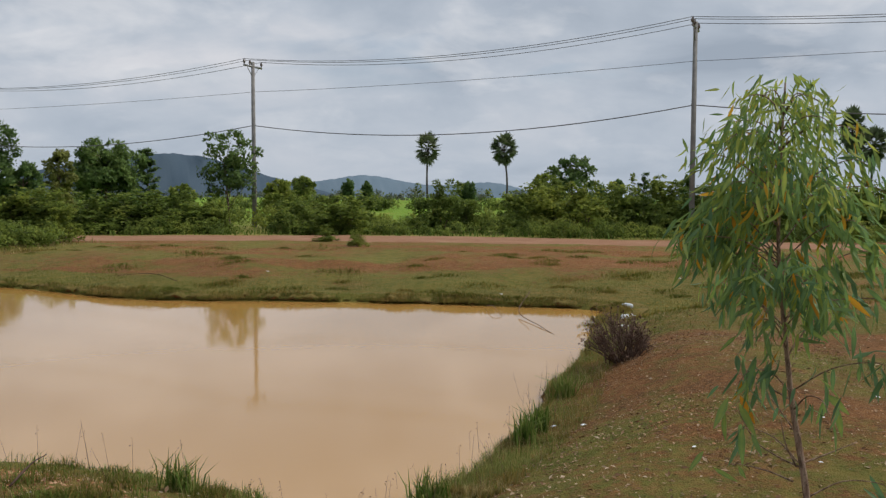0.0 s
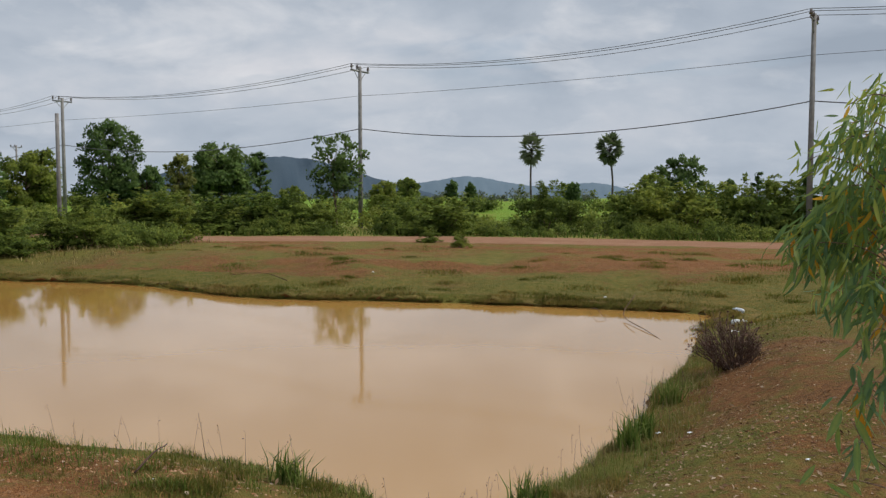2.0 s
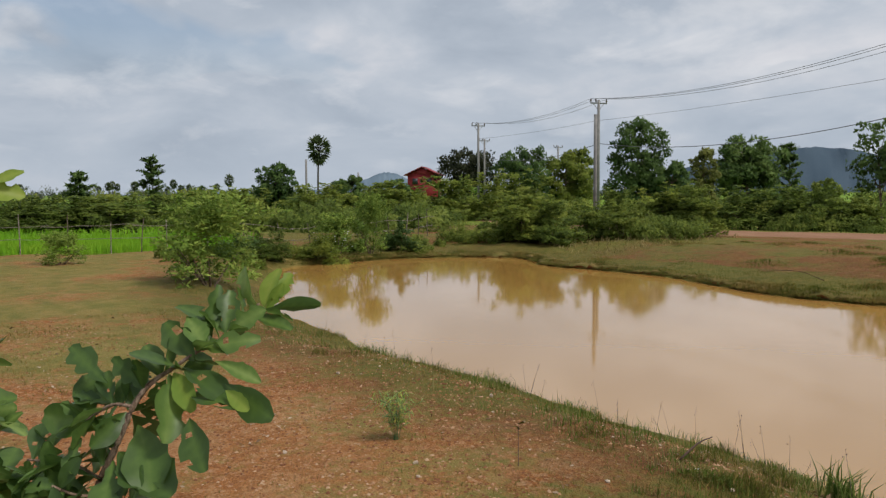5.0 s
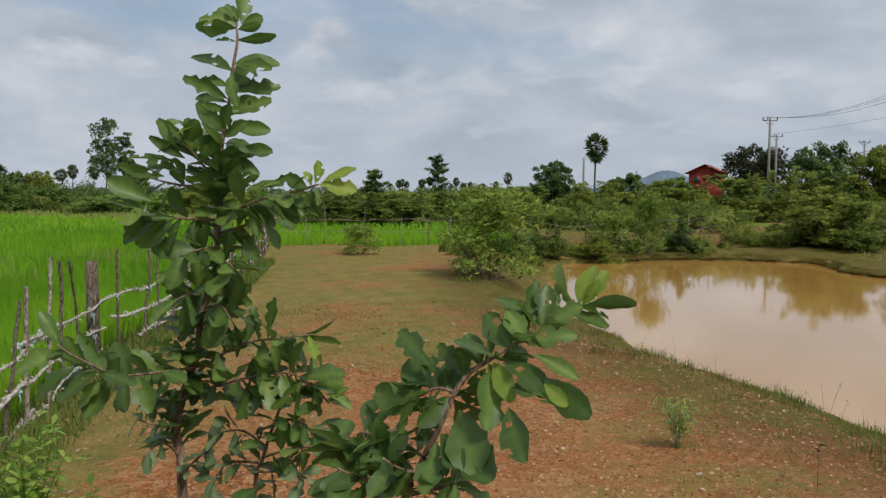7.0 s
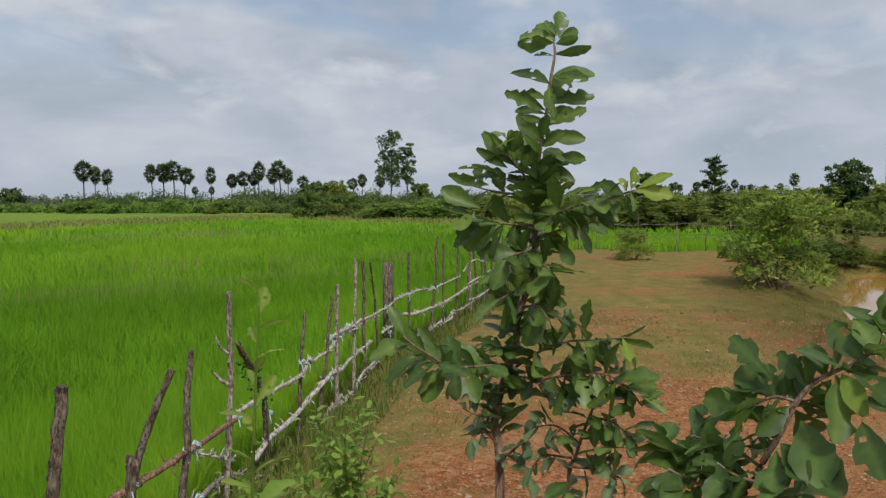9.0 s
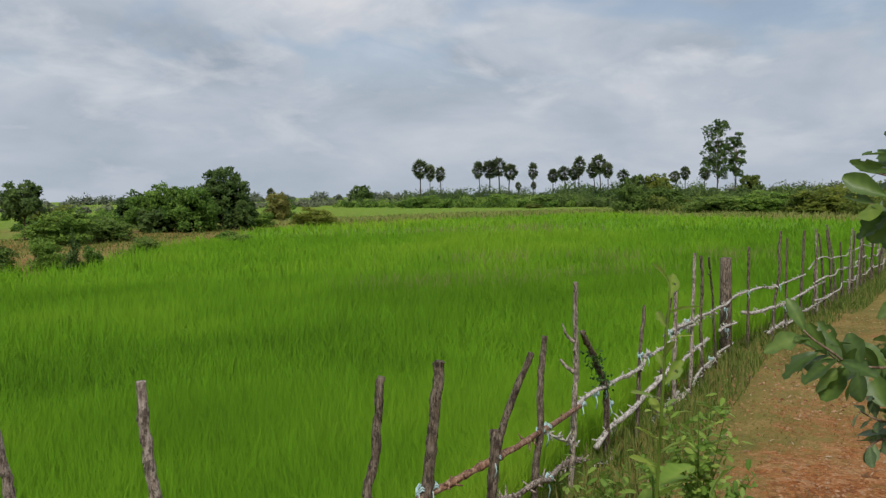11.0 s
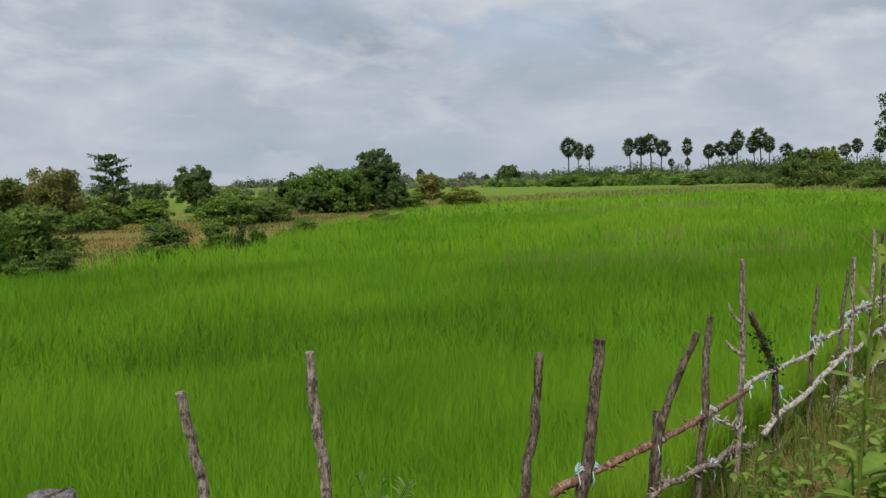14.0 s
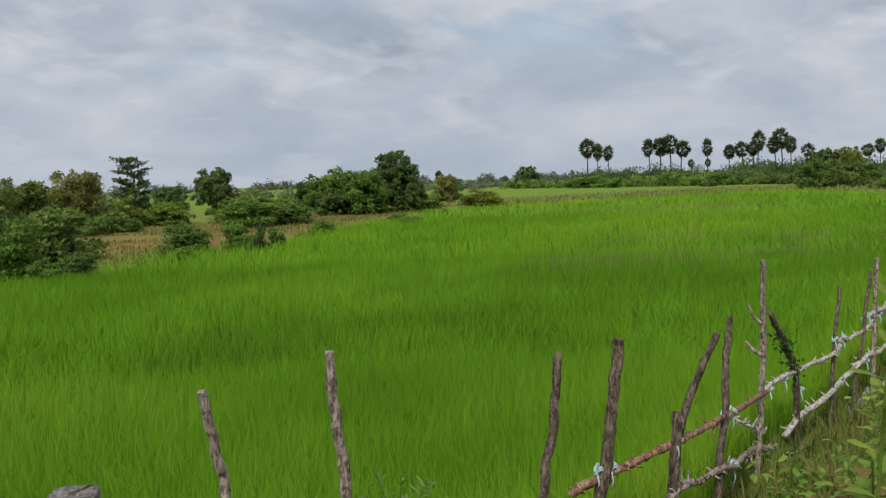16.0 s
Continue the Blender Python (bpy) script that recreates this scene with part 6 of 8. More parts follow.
NEAR_LOW_RAILS = [
    ("low_rail", [(-3.50, -0.56, 0.34), (-3.58, -0.51, 0.37), (-3.75, -0.48, 0.34), (-3.95, -0.44, 0.32), (-4.34, -0.41, 0.25), (-4.69, -0.39, 0.19), (-4.95, -0.36, 0.12)], 0.0175, 0.0140, "stick_grey", 0.009),
    ("low_rail", [(-5.29, -0.27, -0.00), (-5.47, -0.23, -0.00), (-5.88, -0.12, -0.04), (-6.24, -0.02, -0.10), (-6.43, 0.03, -0.11)], 0.0150, 0.0130, "stick_grey", 0.008),
    ("low_rail", [(-6.81, 0.12, 0.09), (-6.47, 0.04, 0.06), (-6.13, -0.05, -0.02), (-5.77, -0.15, -0.03), (-5.37, -0.25, 0.01), (-5.13, -0.31, 0.04)], 0.0150, 0.0125, "stick_pale", 0.010),
    ("low_rail", [(-4.65, -0.40, -0.07), (-4.89, -0.37, -0.08), (-5.00, -0.34, -0.07)], 0.0090, 0.0060, "stick_pale", 0.006),
    ("low_rail", [(-4.83, -0.38, -0.10), (-5.07, -0.33, -0.14), (-5.38, -0.25, -0.21)], 0.0080, 0.0040, "stick_pale", 0.006),
    ("low_rail", [(-4.02, -0.43, 0.56), (-4.28, -0.41, 0.45), (-4.57, -0.40, 0.34), (-4.84, -0.38, 0.24)], 0.0070, 0.0040, "stick_pale", 0.006),
]
FAR_LOW_RAILS = [
    ("low_rail", [(-6.08, -0.07, -0.05), (-6.24, -0.02, 0.03), (-6.46, 0.04, 0.07), (-6.79, 0.12, 0.07), (-7.21, 0.21, 0.06), (-7.55, 0.28, 0.11), (-8.04, 0.38, 0.11), (-8.91, 0.58, 0.12)], 0.0155, 0.0130, "stick_pale", 0.014),
    ("low_rail", [(-9.62, 0.94, 0.12), (-9.88, 1.07, 0.16), (-10.34, 1.23, 0.14), (-10.78, 1.37, 0.18), (-11.59, 1.65, 0.17), (-12.55, 1.97, 0.22)], 0.0155, 0.0110, "stick_pale", 0.014),
]
for name, rail, r0, r1, mat, kink in TOP_RAILS + MIDDLE_RAILS + NEAR_LOW_RAILS + FAR_LOW_RAILS:
    stick(rail, 0.82 * r0, 0.82 * r1, mat, fence, name, kink=kink, wobble=0.13)
    # stubs of cut twigs along the rail, thickest where the rail is gnarled
    q = bend(rail, 8)
    length = np.linalg.norm(np.diff(q, axis=0), axis=1).sum()
    for k in range(int(length * (14 if kink < 0.005 else 40 if name == "low_rail" else 26))):
        c = q[int(rng.integers(2, len(q) - 1))]
        way = unit(rng.standard_normal(3) + [0, 0, 0.3])
        reach = r0 + 0.014 + 0.03 * rng.random() ** 2
        v, f = join([tube(np.array([c, c + way * reach * 0.6, c + way * reach + 0.006 * rng.standard_normal(3)]), [0.0075, 0.0055, 0.002], 5)])
        put("snag", mesh_of("snag", v, f), mat, fence)
for x, y, z in [(-3.30, -0.77, 0.49), (-3.35, -0.73, 0.49), (-3.53, -0.52, 0.57), (-4.02, -0.43, 0.55), (-4.15, -0.42, 0.53), (-4.93, -0.36, 0.45), (-5.15, -0.31, 0.46), (-5.30, -0.27, 0.47), (-5.37, -0.25, 0.35), (-6.09, -0.07, 0.52), (-6.81, 0.12, 0.58), (-5.45, -0.23, -0.03), (-4.18, -0.42, 0.27), (-6.43, 0.03, -0.11), (-6.51, 0.05, 0.30), (-5.94, -0.11, 0.55), (-6.54, 0.06, 0.61), (-7.01, 0.17, 0.62), (-8.69, 0.51, 0.49), (-8.74, 0.52, 0.28), (-9.22, 0.74, 0.60), (-10.21, 1.18, 0.33), (-6.97, 0.16, 0.04), (-9.96, 1.10, 0.60), (-7.97, 0.36, 0.14)]:
    tie(np.array([x, y, z]), fence)

# the fence goes on along the field to its corner, then across
RUN = bend([(-11.6, 1.65, 0), (-12.8, 2.05, 0), (-19.6, 4.1, 0), (-26.2, 5.6, 0)], 30)
RUN2 = bend([(-26.2, 5.6, 0), (-25.4, 7.6, 0), (-23.8, 10.2, 0), (-22.6, 12.8, 0), (-23.0, 16.0, 0), (-24.5, 22.0, 0)], 20)


def run_fence(run, parent, gap, rails, bark="stick_pale", slack=0.035, thick=0.011):
    d = np.concatenate([[0], np.cumsum(np.linalg.norm(np.diff(run, axis=0), axis=1))])
    s = 0.15
    while s < d[-1]:
        x, y = np.interp(s, d, run[:, 0]), np.interp(s, d, run[:, 1])
        g = land_at(x, y)
        h = 0.85 + 0.3 * rng.random()
        lean = 0.07 * rng.standard_normal(2)
        stick([(x, y, g - 0.2), (x + lean[0] * 0.4, y + lean[1] * 0.4, g + h * 0.5), (x + lean[0], y + lean[1], g + h)], 0.02, 0.012, "stick_dark" if rng.random() < 0.75 else "stick_grey", parent, sides=6)
        s += gap * (0.5 + rng.random())
    for z in rails:
        for a in np.arange(0, d[-1] - 0.5, 2.4):
            t = np.linspace(a, min(a + 2.6, d[-1]), 6)
            p = np.column_stack([np.interp(t, d, run[:, 0]), np.interp(t, d, run[:, 1]), np.zeros(6)])
            p[:, 2] = land(p[:, 0], p[:, 1]) + z + slack * rng.standard_normal(6)
            p[:, :2] += 0.03 * rng.standard_normal((6, 2))
            stick(p, thick, 0.7 * thick, bark, parent, "rail", sides=6, kink=0.35 * slack)


run_fence(RUN, fence, 0.42, (0.68, 0.48, 0.25))
far_fence = thing("stick_fence", (0, 0, 0), "far stretch of rustic stick fence across the field", "fence")
run_fence(RUN2, far_fence, 0.85, (0.78, 0.42), "stick_grey", 0.014, 0.009)

# the old sawn stump by the near sticks
stump = thing("sawn_post", (-1.71, -1.71, land_at(-1.71, -1.71)), "short thick weathered grey sawn post with a cracked top", "post")
a = np.linspace(0, 2 * np.pi, 15)[:-1]
rings = []
for z, k in ((-0.3, 1.0), (0.3, 0.98), (0.74, 0.97), (0.808, 0.97), (0.818, 0.9), (0.814, 0.45), (0.812, 0.12)):
    rr = 0.068 * k * (1 + 0.05 * np.sin(5 * a) + 0.03 * np.sin(9 * a + 1))
    rings.append(np.column_stack([np.cos(a) * rr, np.sin(a) * rr, z + 0.004 * np.sin(3 * a)]))
n = len(a)
i, j = np.meshgrid(np.arange(len(rings) - 1), np.arange(n), indexing="ij")
q = np.stack([i * n + j, i * n + (j + 1) % n, (i + 1) * n + (j + 1) % n, (i + 1) * n + j], -1).reshape(-1, 4)
v = np.vstack([*rings, [[0, 0, 0.808]]])
last = (len(rings) - 1) * n
tri = np.array([[last + k, last + (k + 1) % n, len(v) - 1] for k in range(n)])
put("log", mesh_of("log", v, [q, tri]), "log", stump)
v, f = join([box(-0.062, 0.01, -0.003, 0.003, 0.74, 0.8205)])
put("crack", mesh_of("crack", v, f), "stick_dark", stump)


# ---- saplings ----
LEAF_SHAPES = {}


def leaf_blade(k):
    """A leathery leaf one long and half as wide, broadest past its middle, with a sunk midrib and side veins; some are chewed at the rim."""
    g = np.random.default_rng(900 + k)
    rows, across = 12, np.array([-1.0, -0.55, 0.0, 0.55, 1.0])
    s = np.linspace(0, 1, rows)
    wide = 0.25 * (0.88 + 0.24 * g.random()) * np.sin(np.pi * s ** (1.35 + 0.35 * g.random())) ** 0.62
    wide[0], wide[-1] = 0.012, 0.07
    bend_down, curl, twist = -0.02 + 0.45 * g.random(), 0.10 + 0.22 * g.random(), 0.25 * g.standard_normal()
    sway = 0.10 * g.standard_normal()
    v, tone = [], []
    base = 0.05 + 0.55 * g.random()
    for i, t in enumerate(s):
        for c in across:
            w = wide[i] * (1 + 0.05 * g.standard_normal() * (abs(c) == 1))
            if k % 2 == 0 and abs(c) == 1 and g.random() < 0.22:
                w *= 0.55
            wave = 0.012 * np.sin(16 * t + k + 2 * c) * abs(c)
            x = c * w + sway * t * t
            z = curl * abs(c) ** 1.5 * w * 1.2 + twist * c * w * t - bend_down * t * t + wave + (0.006 * np.sin(30 * t - 3 * abs(c)) if 0 < abs(c) < 1 else 0)
            v.append((x, t * (1 - 0.25 * bend_down), z))
            tone.append(base + (0.28 if c == 0 else 0) + (0.10 * (np.sin(30 * t - 3 * abs(c)) > 0.4) if abs(c) < 1 else -0.05))
    i, j = np.meshgrid(np.arange(rows - 1), np.arange(4), indexing="ij")
    q = np.stack([i * 5 + j, i * 5 + j + 1, (i + 1) * 5 + j + 1, (i + 1) * 5 + j], -1).reshape(-1, 4)
    if k % 3 == 0:
        q = np.delete(q, g.choice(np.arange(8, len(q) - 4), 2, replace=False), 0)
    return mesh_of("leaf", v, q, tone, smooth=True)


def leaf_shapes(mat):
    """A dozen leaf blades of one material."""
    if mat not in LEAF_SHAPES:
        LEAF_SHAPES[mat] = [leaf_blade(k) for k in range(14)]
        for me in LEAF_SHAPES[mat]:
            me.materials.append(MAT[mat])
    return LEAF_SHAPES[mat]


def one_leaf(c, along, face, length, width, mat, stem, g):
    y = unit(along)
    x = unit(np.cross(y, face))
    z = np.cross(x, y)
    ob = new("leaf", leaf_shapes(mat)[int(g.integers(14))])
    ob.parent = stem
    ob.matrix_basis = Matrix([(x[i] * width, y[i] * length, z[i] * length, c[i]) for i in range(3)] + [(0, 0, 0, 1)])


def leafy_shoot(points, r0, r1, gap, length, root, bark, mat, seed, start=0.15, width=0.5, droop=0.35, young=0.0, lift=0.45, young_mat="sapling_young", name="branch", spread=0.0, sink=0.05, single=False, stop=1.0):
    """A stem with broad leaves set round it; the last ones may be young and pale."""
    g = np.random.default_rng(seed)
    p = bend(points, 8)
    v, f = join([tube(p, np.linspace(r0, r1, len(p)), 7, 0.04)])
    stem = put(name, mesh_of(name, v, f, smooth=True), bark, root)
    d = np.concatenate([[0], np.cumsum(np.linalg.norm(np.diff(p, axis=0), axis=1))])
    s = np.arange(d[-1] * start, d[-1] * stop, gap)
    n = len(s)
    c = np.column_stack([np.interp(s, d, p[:, k]) for k in range(3)]) + spread * g.standard_normal((n, 3))
    tan = unit(np.column_stack([np.interp(s, d, np.gradient(p[:, k])) for k in range(3)]))
    a = 2.399 * np.arange(n) + 0.7 * g.standard_normal(n)
    ref = unit(np.cross(tan, np.array([[0.31, 0.2, 0.93]])))
    oth = np.cross(tan, ref)
    outw = np.cos(a)[:, None] * ref + np.sin(a)[:, None] * oth
    along = unit(outw + tan * (lift + 0.3 * g.standard_normal((n, 1))) + [0, 0, sink])
    face = unit(np.array([[0, 0, 1.0]]) + tan * 0.4 + 0.45 * g.standard_normal((n, 3)))
    L = length * (0.6 + 0.55 * g.random(n))
    tone = (0.4 + 0.28 * g.standard_normal(n)).clip(0, 1)
    isy = s > d[-1] * (1 - young)
    for sel, m, nm in ((~isy, mat, "leaves"), (isy, young_mat, "young_leaves")):
        if single:
            for i in np.nonzero(sel)[0]:
                one_leaf(c[i], along[i], face[i], L[i], L[i] * width * 2, m, stem, g)
        elif sel.any():
            v, f, t = big_leaves(c[sel], along[sel], face[sel], L[sel], L[sel] * width, droop * (0.5 + g.random(sel.sum())), tone[sel])
            put(nm, mesh_of(nm, v, f, t, smooth=True), m, stem)
    return stem


sap = thing("sapling", (0, 0, 0), "young tree with broad glossy leaves chewed by insects", "sapling")
TRUNK = [(-2.25, 0.70, 0.11), (-2.28, 0.70, 0.95), (-2.29, 0.70, 1.06), (-2.29, 0.69, 1.13), (-2.30, 0.71, 1.21), (-2.30, 0.74, 1.30), (-2.30, 0.75, 1.38), (-2.30, 0.78, 1.47), (-2.31, 0.79, 1.57), (-2.31, 0.80, 1.67), (-2.31, 0.80, 1.75), (-2.32, 0.82, 1.85), (-2.32, 0.83, 1.93), (-2.32, 0.84, 1.99), (-2.33, 0.84, 2.03), (-2.33, 0.85, 2.05)]
stem = leafy_shoot(TRUNK, 0.0125, 0.0016, 0.0080, 0.104, sap, "gum_bark", "sapling", 3, start=0.50, stop=0.85, name="trunk", lift=0.4, width=0.50, sink=-0.1, single=True)
UPPER_BRANCHES = [
    ([(-2.30, 0.79, 1.67), (-2.26, 0.73, 1.74), (-2.24, 0.69, 1.77)], 0.022, 0.08, 0.12, 0.3),
    ([(-2.31, 0.79, 1.66), (-2.33, 0.70, 1.67), (-2.34, 0.63, 1.69)], 0.024, 0.08, 0, 0.05),
    ([(-2.30, 0.79, 1.59), (-2.23, 0.68, 1.60), (-2.19, 0.61, 1.62)], 0.024, 0.08, 0.1, -0.15),
    ([(-2.31, 0.79, 1.60), (-2.22, 0.88, 1.64), (-2.17, 0.96, 1.66)], 0.018, 0.085, 0, 0),
    ([(-2.30, 0.79, 1.56), (-2.34, 0.87, 1.58), (-2.35, 0.94, 1.59)], 0.014, 0.095, 0, -0.2),
    ([(-2.29, 0.78, 1.53), (-2.24, 0.74, 1.53), (-2.21, 0.70, 1.52)], 0.012, 0.095, 0, -0.4),
]
MIDDLE_BRANCHES = [
    ([(-2.29, 0.78, 1.50), (-2.23, 0.80, 1.50), (-2.18, 0.81, 1.48)], 0.012, 0.095, 0, -0.4),
    ([(-2.29, 0.77, 1.43), (-2.24, 0.73, 1.44), (-2.20, 0.69, 1.43)], 0.014, 0.09, 0, -0.4),
    ([(-2.29, 0.76, 1.40), (-2.22, 0.78, 1.41), (-2.18, 0.80, 1.38)], 0.014, 0.09, 0, -0.4),
    ([(-2.28, 0.75, 1.27), (-2.20, 0.65, 1.28), (-2.11, 0.56, 1.30), (-2.06, 0.52, 1.33)], 0.017, 0.085, 0, -0.1),
    ([(-2.28, 0.74, 1.26), (-2.23, 0.82, 1.32), (-2.17, 0.90, 1.34), (-2.13, 0.95, 1.35)], 0.0135, 0.098, 0.04, 0),
    ([(-2.28, 0.72, 1.21), (-2.21, 0.83, 1.25), (-2.13, 0.91, 1.27), (-2.11, 0.95, 1.24)], 0.0135, 0.09, 0, -0.25),
]
LOWER_BRANCHES = [
    ([(-2.29, 0.71, 1.19), (-2.27, 0.66, 1.21), (-2.26, 0.63, 1.21)], 0.011, 0.055, 0, -0.3),
    ([(-2.29, 0.72, 1.21), (-2.26, 0.75, 1.24), (-2.23, 0.78, 1.23)], 0.01, 0.055, 0, -0.3),
    ([(-2.30, 0.73, 1.26), (-2.27, 0.70, 1.31), (-2.24, 0.65, 1.30)], 0.012, 0.07, 0, 0),
    ([(-2.29, 0.70, 1.07), (-2.27, 0.66, 1.11), (-2.25, 0.62, 1.09)], 0.014, 0.055, 0, -0.3),
    ([(-2.29, 0.70, 1.14), (-2.27, 0.65, 1.15), (-2.26, 0.61, 1.17)], 0.011, 0.05, 0, -0.1),
    ([(-2.29, 0.70, 1.03), (-2.25, 0.74, 1.08), (-2.23, 0.76, 1.10)], 0.014, 0.055, 0, -0.1),
]
for k, (pts, gap, size, young, sink) in enumerate(UPPER_BRANCHES + MIDDLE_BRANCHES + LOWER_BRANCHES):
    leafy_shoot(pts, 0.0035, 0.0015, gap * 0.78, size, sap, "gum_bark", "sapling" if size > 0.06 else "sapling_dull", 20 + k, start=0.2, young=young, sink=sink, lift=0.5, single=True, width=0.50)


def set_leaves(rows, stem, mat, seed):
    """Single leaves from a base to a tip, turned to show most of the blade from the path."""
    g = np.random.default_rng(seed)
    for x0, y0, z0, x1, y1, z1, wide in rows:
        b, e = np.array([x0, y0, z0]), np.array([x1, y1, z1])
        length = 1.02 * np.linalg.norm(e - b)
        face = unit(np.array([-0.4, 0.5, 1.66]) - b) * 0.8 + np.array([0, 0, 0.22]) + 0.33 * g.standard_normal(3)
        one_leaf(b, e - b, face, length, length * 2.15 * wide, mat, stem, g)


set_leaves([
    (-2.325, 0.849, 2.032, -2.337, 0.866, 2.098, 0.50),
    (-2.326, 0.842, 2.027, -2.310, 0.764, 2.050, 0.50),
    (-2.326, 0.839, 2.019, -2.290, 0.751, 2.014, 0.36),
    (-2.326, 0.842, 2.024, -2.375, 0.812, 2.078, 0.50),
    (-2.326, 0.845, 2.035, -2.313, 0.818, 2.068, 0.50),
    (-2.325, 0.850, 2.029, -2.347, 0.913, 2.059, 0.36),
    (-2.325, 0.843, 2.016, -2.269, 0.881, 2.022, 0.36),
    (-2.325, 0.839, 1.992, -2.291, 0.921, 1.996, 0.30),
    (-2.324, 0.838, 1.987, -2.353, 0.796, 2.001, 0.26),
    (-2.321, 0.830, 1.920, -2.369, 0.748, 1.981, 0.46),
    (-2.322, 0.834, 1.939, -2.278, 0.921, 1.960, 0.40),
    (-2.322, 0.834, 1.939, -2.259, 0.900, 1.922, 0.32),
], stem, "sapling", 11)
set_leaves([
    (-2.320, 0.822, 1.883, -2.355, 0.752, 1.928, 0.42),
    (-2.319, 0.819, 1.859, -2.297, 0.724, 1.903, 0.36),
    (-2.319, 0.816, 1.852, -2.353, 0.745, 1.872, 0.36),
    (-2.322, 0.829, 1.923, -2.261, 0.802, 1.853, 0.36),
    (-2.320, 0.821, 1.875, -2.333, 0.933, 1.901, 0.38),
    (-2.320, 0.824, 1.880, -2.363, 0.889, 1.937, 0.46),
    (-2.317, 0.818, 1.821, -2.348, 0.896, 1.879, 0.42),
    (-2.318, 0.821, 1.840, -2.274, 0.904, 1.847, 0.40),
    (-2.316, 0.810, 1.784, -2.311, 0.742, 1.843, 0.42),
    (-2.316, 0.810, 1.782, -2.259, 0.807, 1.836, 0.50),
    (-2.318, 0.816, 1.833, -2.297, 0.761, 1.841, 0.28),
    (-2.316, 0.814, 1.798, -2.271, 0.900, 1.796, 0.32),
], stem, "sapling", 12)
set_leaves([
    (-2.316, 0.809, 1.776, -2.250, 0.847, 1.803, 0.46),
    (-2.313, 0.806, 1.726, -2.325, 0.928, 1.760, 0.24),
    (-2.313, 0.806, 1.728, -2.250, 0.871, 1.707, 0.36),
    (-2.313, 0.806, 1.726, -2.337, 0.863, 1.778, 0.60),
    (-2.312, 0.803, 1.699, -2.253, 0.808, 1.749, 0.50),
    (-2.313, 0.803, 1.719, -2.295, 0.752, 1.775, 0.50),
    (-2.309, 0.802, 1.659, -2.248, 0.828, 1.723, 0.46),
    (-2.311, 0.800, 1.679, -2.268, 0.774, 1.737, 0.50),
    (-2.310, 0.803, 1.672, -2.248, 0.863, 1.656, 0.42),
    (-2.310, 0.800, 1.664, -2.278, 0.760, 1.696, 0.50),
    (-2.308, 0.798, 1.630, -2.238, 0.847, 1.620, 0.50),
    (-2.307, 0.796, 1.614, -2.265, 0.740, 1.600, 0.50),
], stem, "sapling", 13)
set_leaves([
    (-2.271, 0.751, 1.721, -2.272, 0.657, 1.803, 0.30),
    (-2.263, 0.742, 1.734, -2.296, 0.697, 1.813, 0.42),
    (-2.263, 0.747, 1.739, -2.240, 0.726, 1.808, 0.45),
    (-2.271, 0.756, 1.734, -2.305, 0.756, 1.791, 0.60),
    (-2.257, 0.717, 1.724, -2.230, 0.645, 1.760, 0.26),
    (-2.257, 0.709, 1.711, -2.256, 0.607, 1.739, 0.30),
    (-2.258, 0.700, 1.700, -2.301, 0.636, 1.725, 0.40),
    (-2.261, 0.675, 1.685, -2.248, 0.582, 1.708, 0.26),
    (-2.201, 0.648, 1.632, -2.199, 0.559, 1.674, 0.38),
    (-2.203, 0.636, 1.629, -2.164, 0.597, 1.555, 0.36),
    (-2.205, 0.680, 1.612, -2.231, 0.618, 1.533, 0.40),
    (-2.202, 0.692, 1.599, -2.199, 0.592, 1.602, 0.20),
], stem, "sapling", 14)
set_leaves([
    (-2.252, 0.840, 1.656, -2.211, 0.907, 1.674, 0.30),
    (-2.228, 0.865, 1.664, -2.234, 0.959, 1.684, 0.26),
    (-2.214, 0.879, 1.643, -2.169, 0.954, 1.613, 0.38),
    (-2.249, 0.844, 1.622, -2.255, 0.920, 1.590, 0.42),
    (-2.249, 0.839, 1.613, -2.212, 0.862, 1.562, 0.50),
    (-2.241, 0.832, 1.630, -2.209, 0.810, 1.699, 0.46),
    (-2.281, 0.749, 1.554, -2.242, 0.719, 1.508, 0.50),
    (-2.266, 0.837, 1.551, -2.228, 0.861, 1.504, 0.40),
    (-2.287, 0.789, 1.434, -2.227, 0.834, 1.413, 0.40),
    (-2.289, 0.756, 1.381, -2.246, 0.696, 1.350, 0.45),
], stem, "sapling", 15)
low_branch = leafy_shoot([(-2.11, 0.56, 1.30), (-2.06, 0.53, 1.33), (-2.04, 0.49, 1.36), (-2.03, 0.47, 1.38)], 0.003, 0.0018, 0.05, 0.06, sap, "gum_bark", "sapling", 61, start=0.5, single=True)
set_leaves([
    (-2.038, 0.487, 1.365, -2.023, 0.395, 1.357, 0.42),
    (-2.041, 0.476, 1.373, -2.041, 0.444, 1.442, 0.34),
    (-2.044, 0.503, 1.337, -2.015, 0.425, 1.309, 0.42),
    (-2.068, 0.538, 1.320, -2.027, 0.463, 1.289, 0.44),
    (-2.094, 0.557, 1.302, -2.062, 0.492, 1.271, 0.36),
    (-2.059, 0.538, 1.345, -2.069, 0.499, 1.391, 0.42),
    (-2.128, 0.589, 1.293, -2.136, 0.567, 1.360, 0.45),
    (-2.062, 0.515, 1.328, -2.051, 0.482, 1.389, 0.40),
], low_branch, "sapling", 5)
pale_tip = leafy_shoot([(-2.22, 0.88, 1.64), (-2.17, 0.95, 1.66), (-2.15, 0.98, 1.67)], 0.003, 0.0018, 0.05, 0.05, sap, "gum_bark", "sapling", 62, start=0.5, single=True)
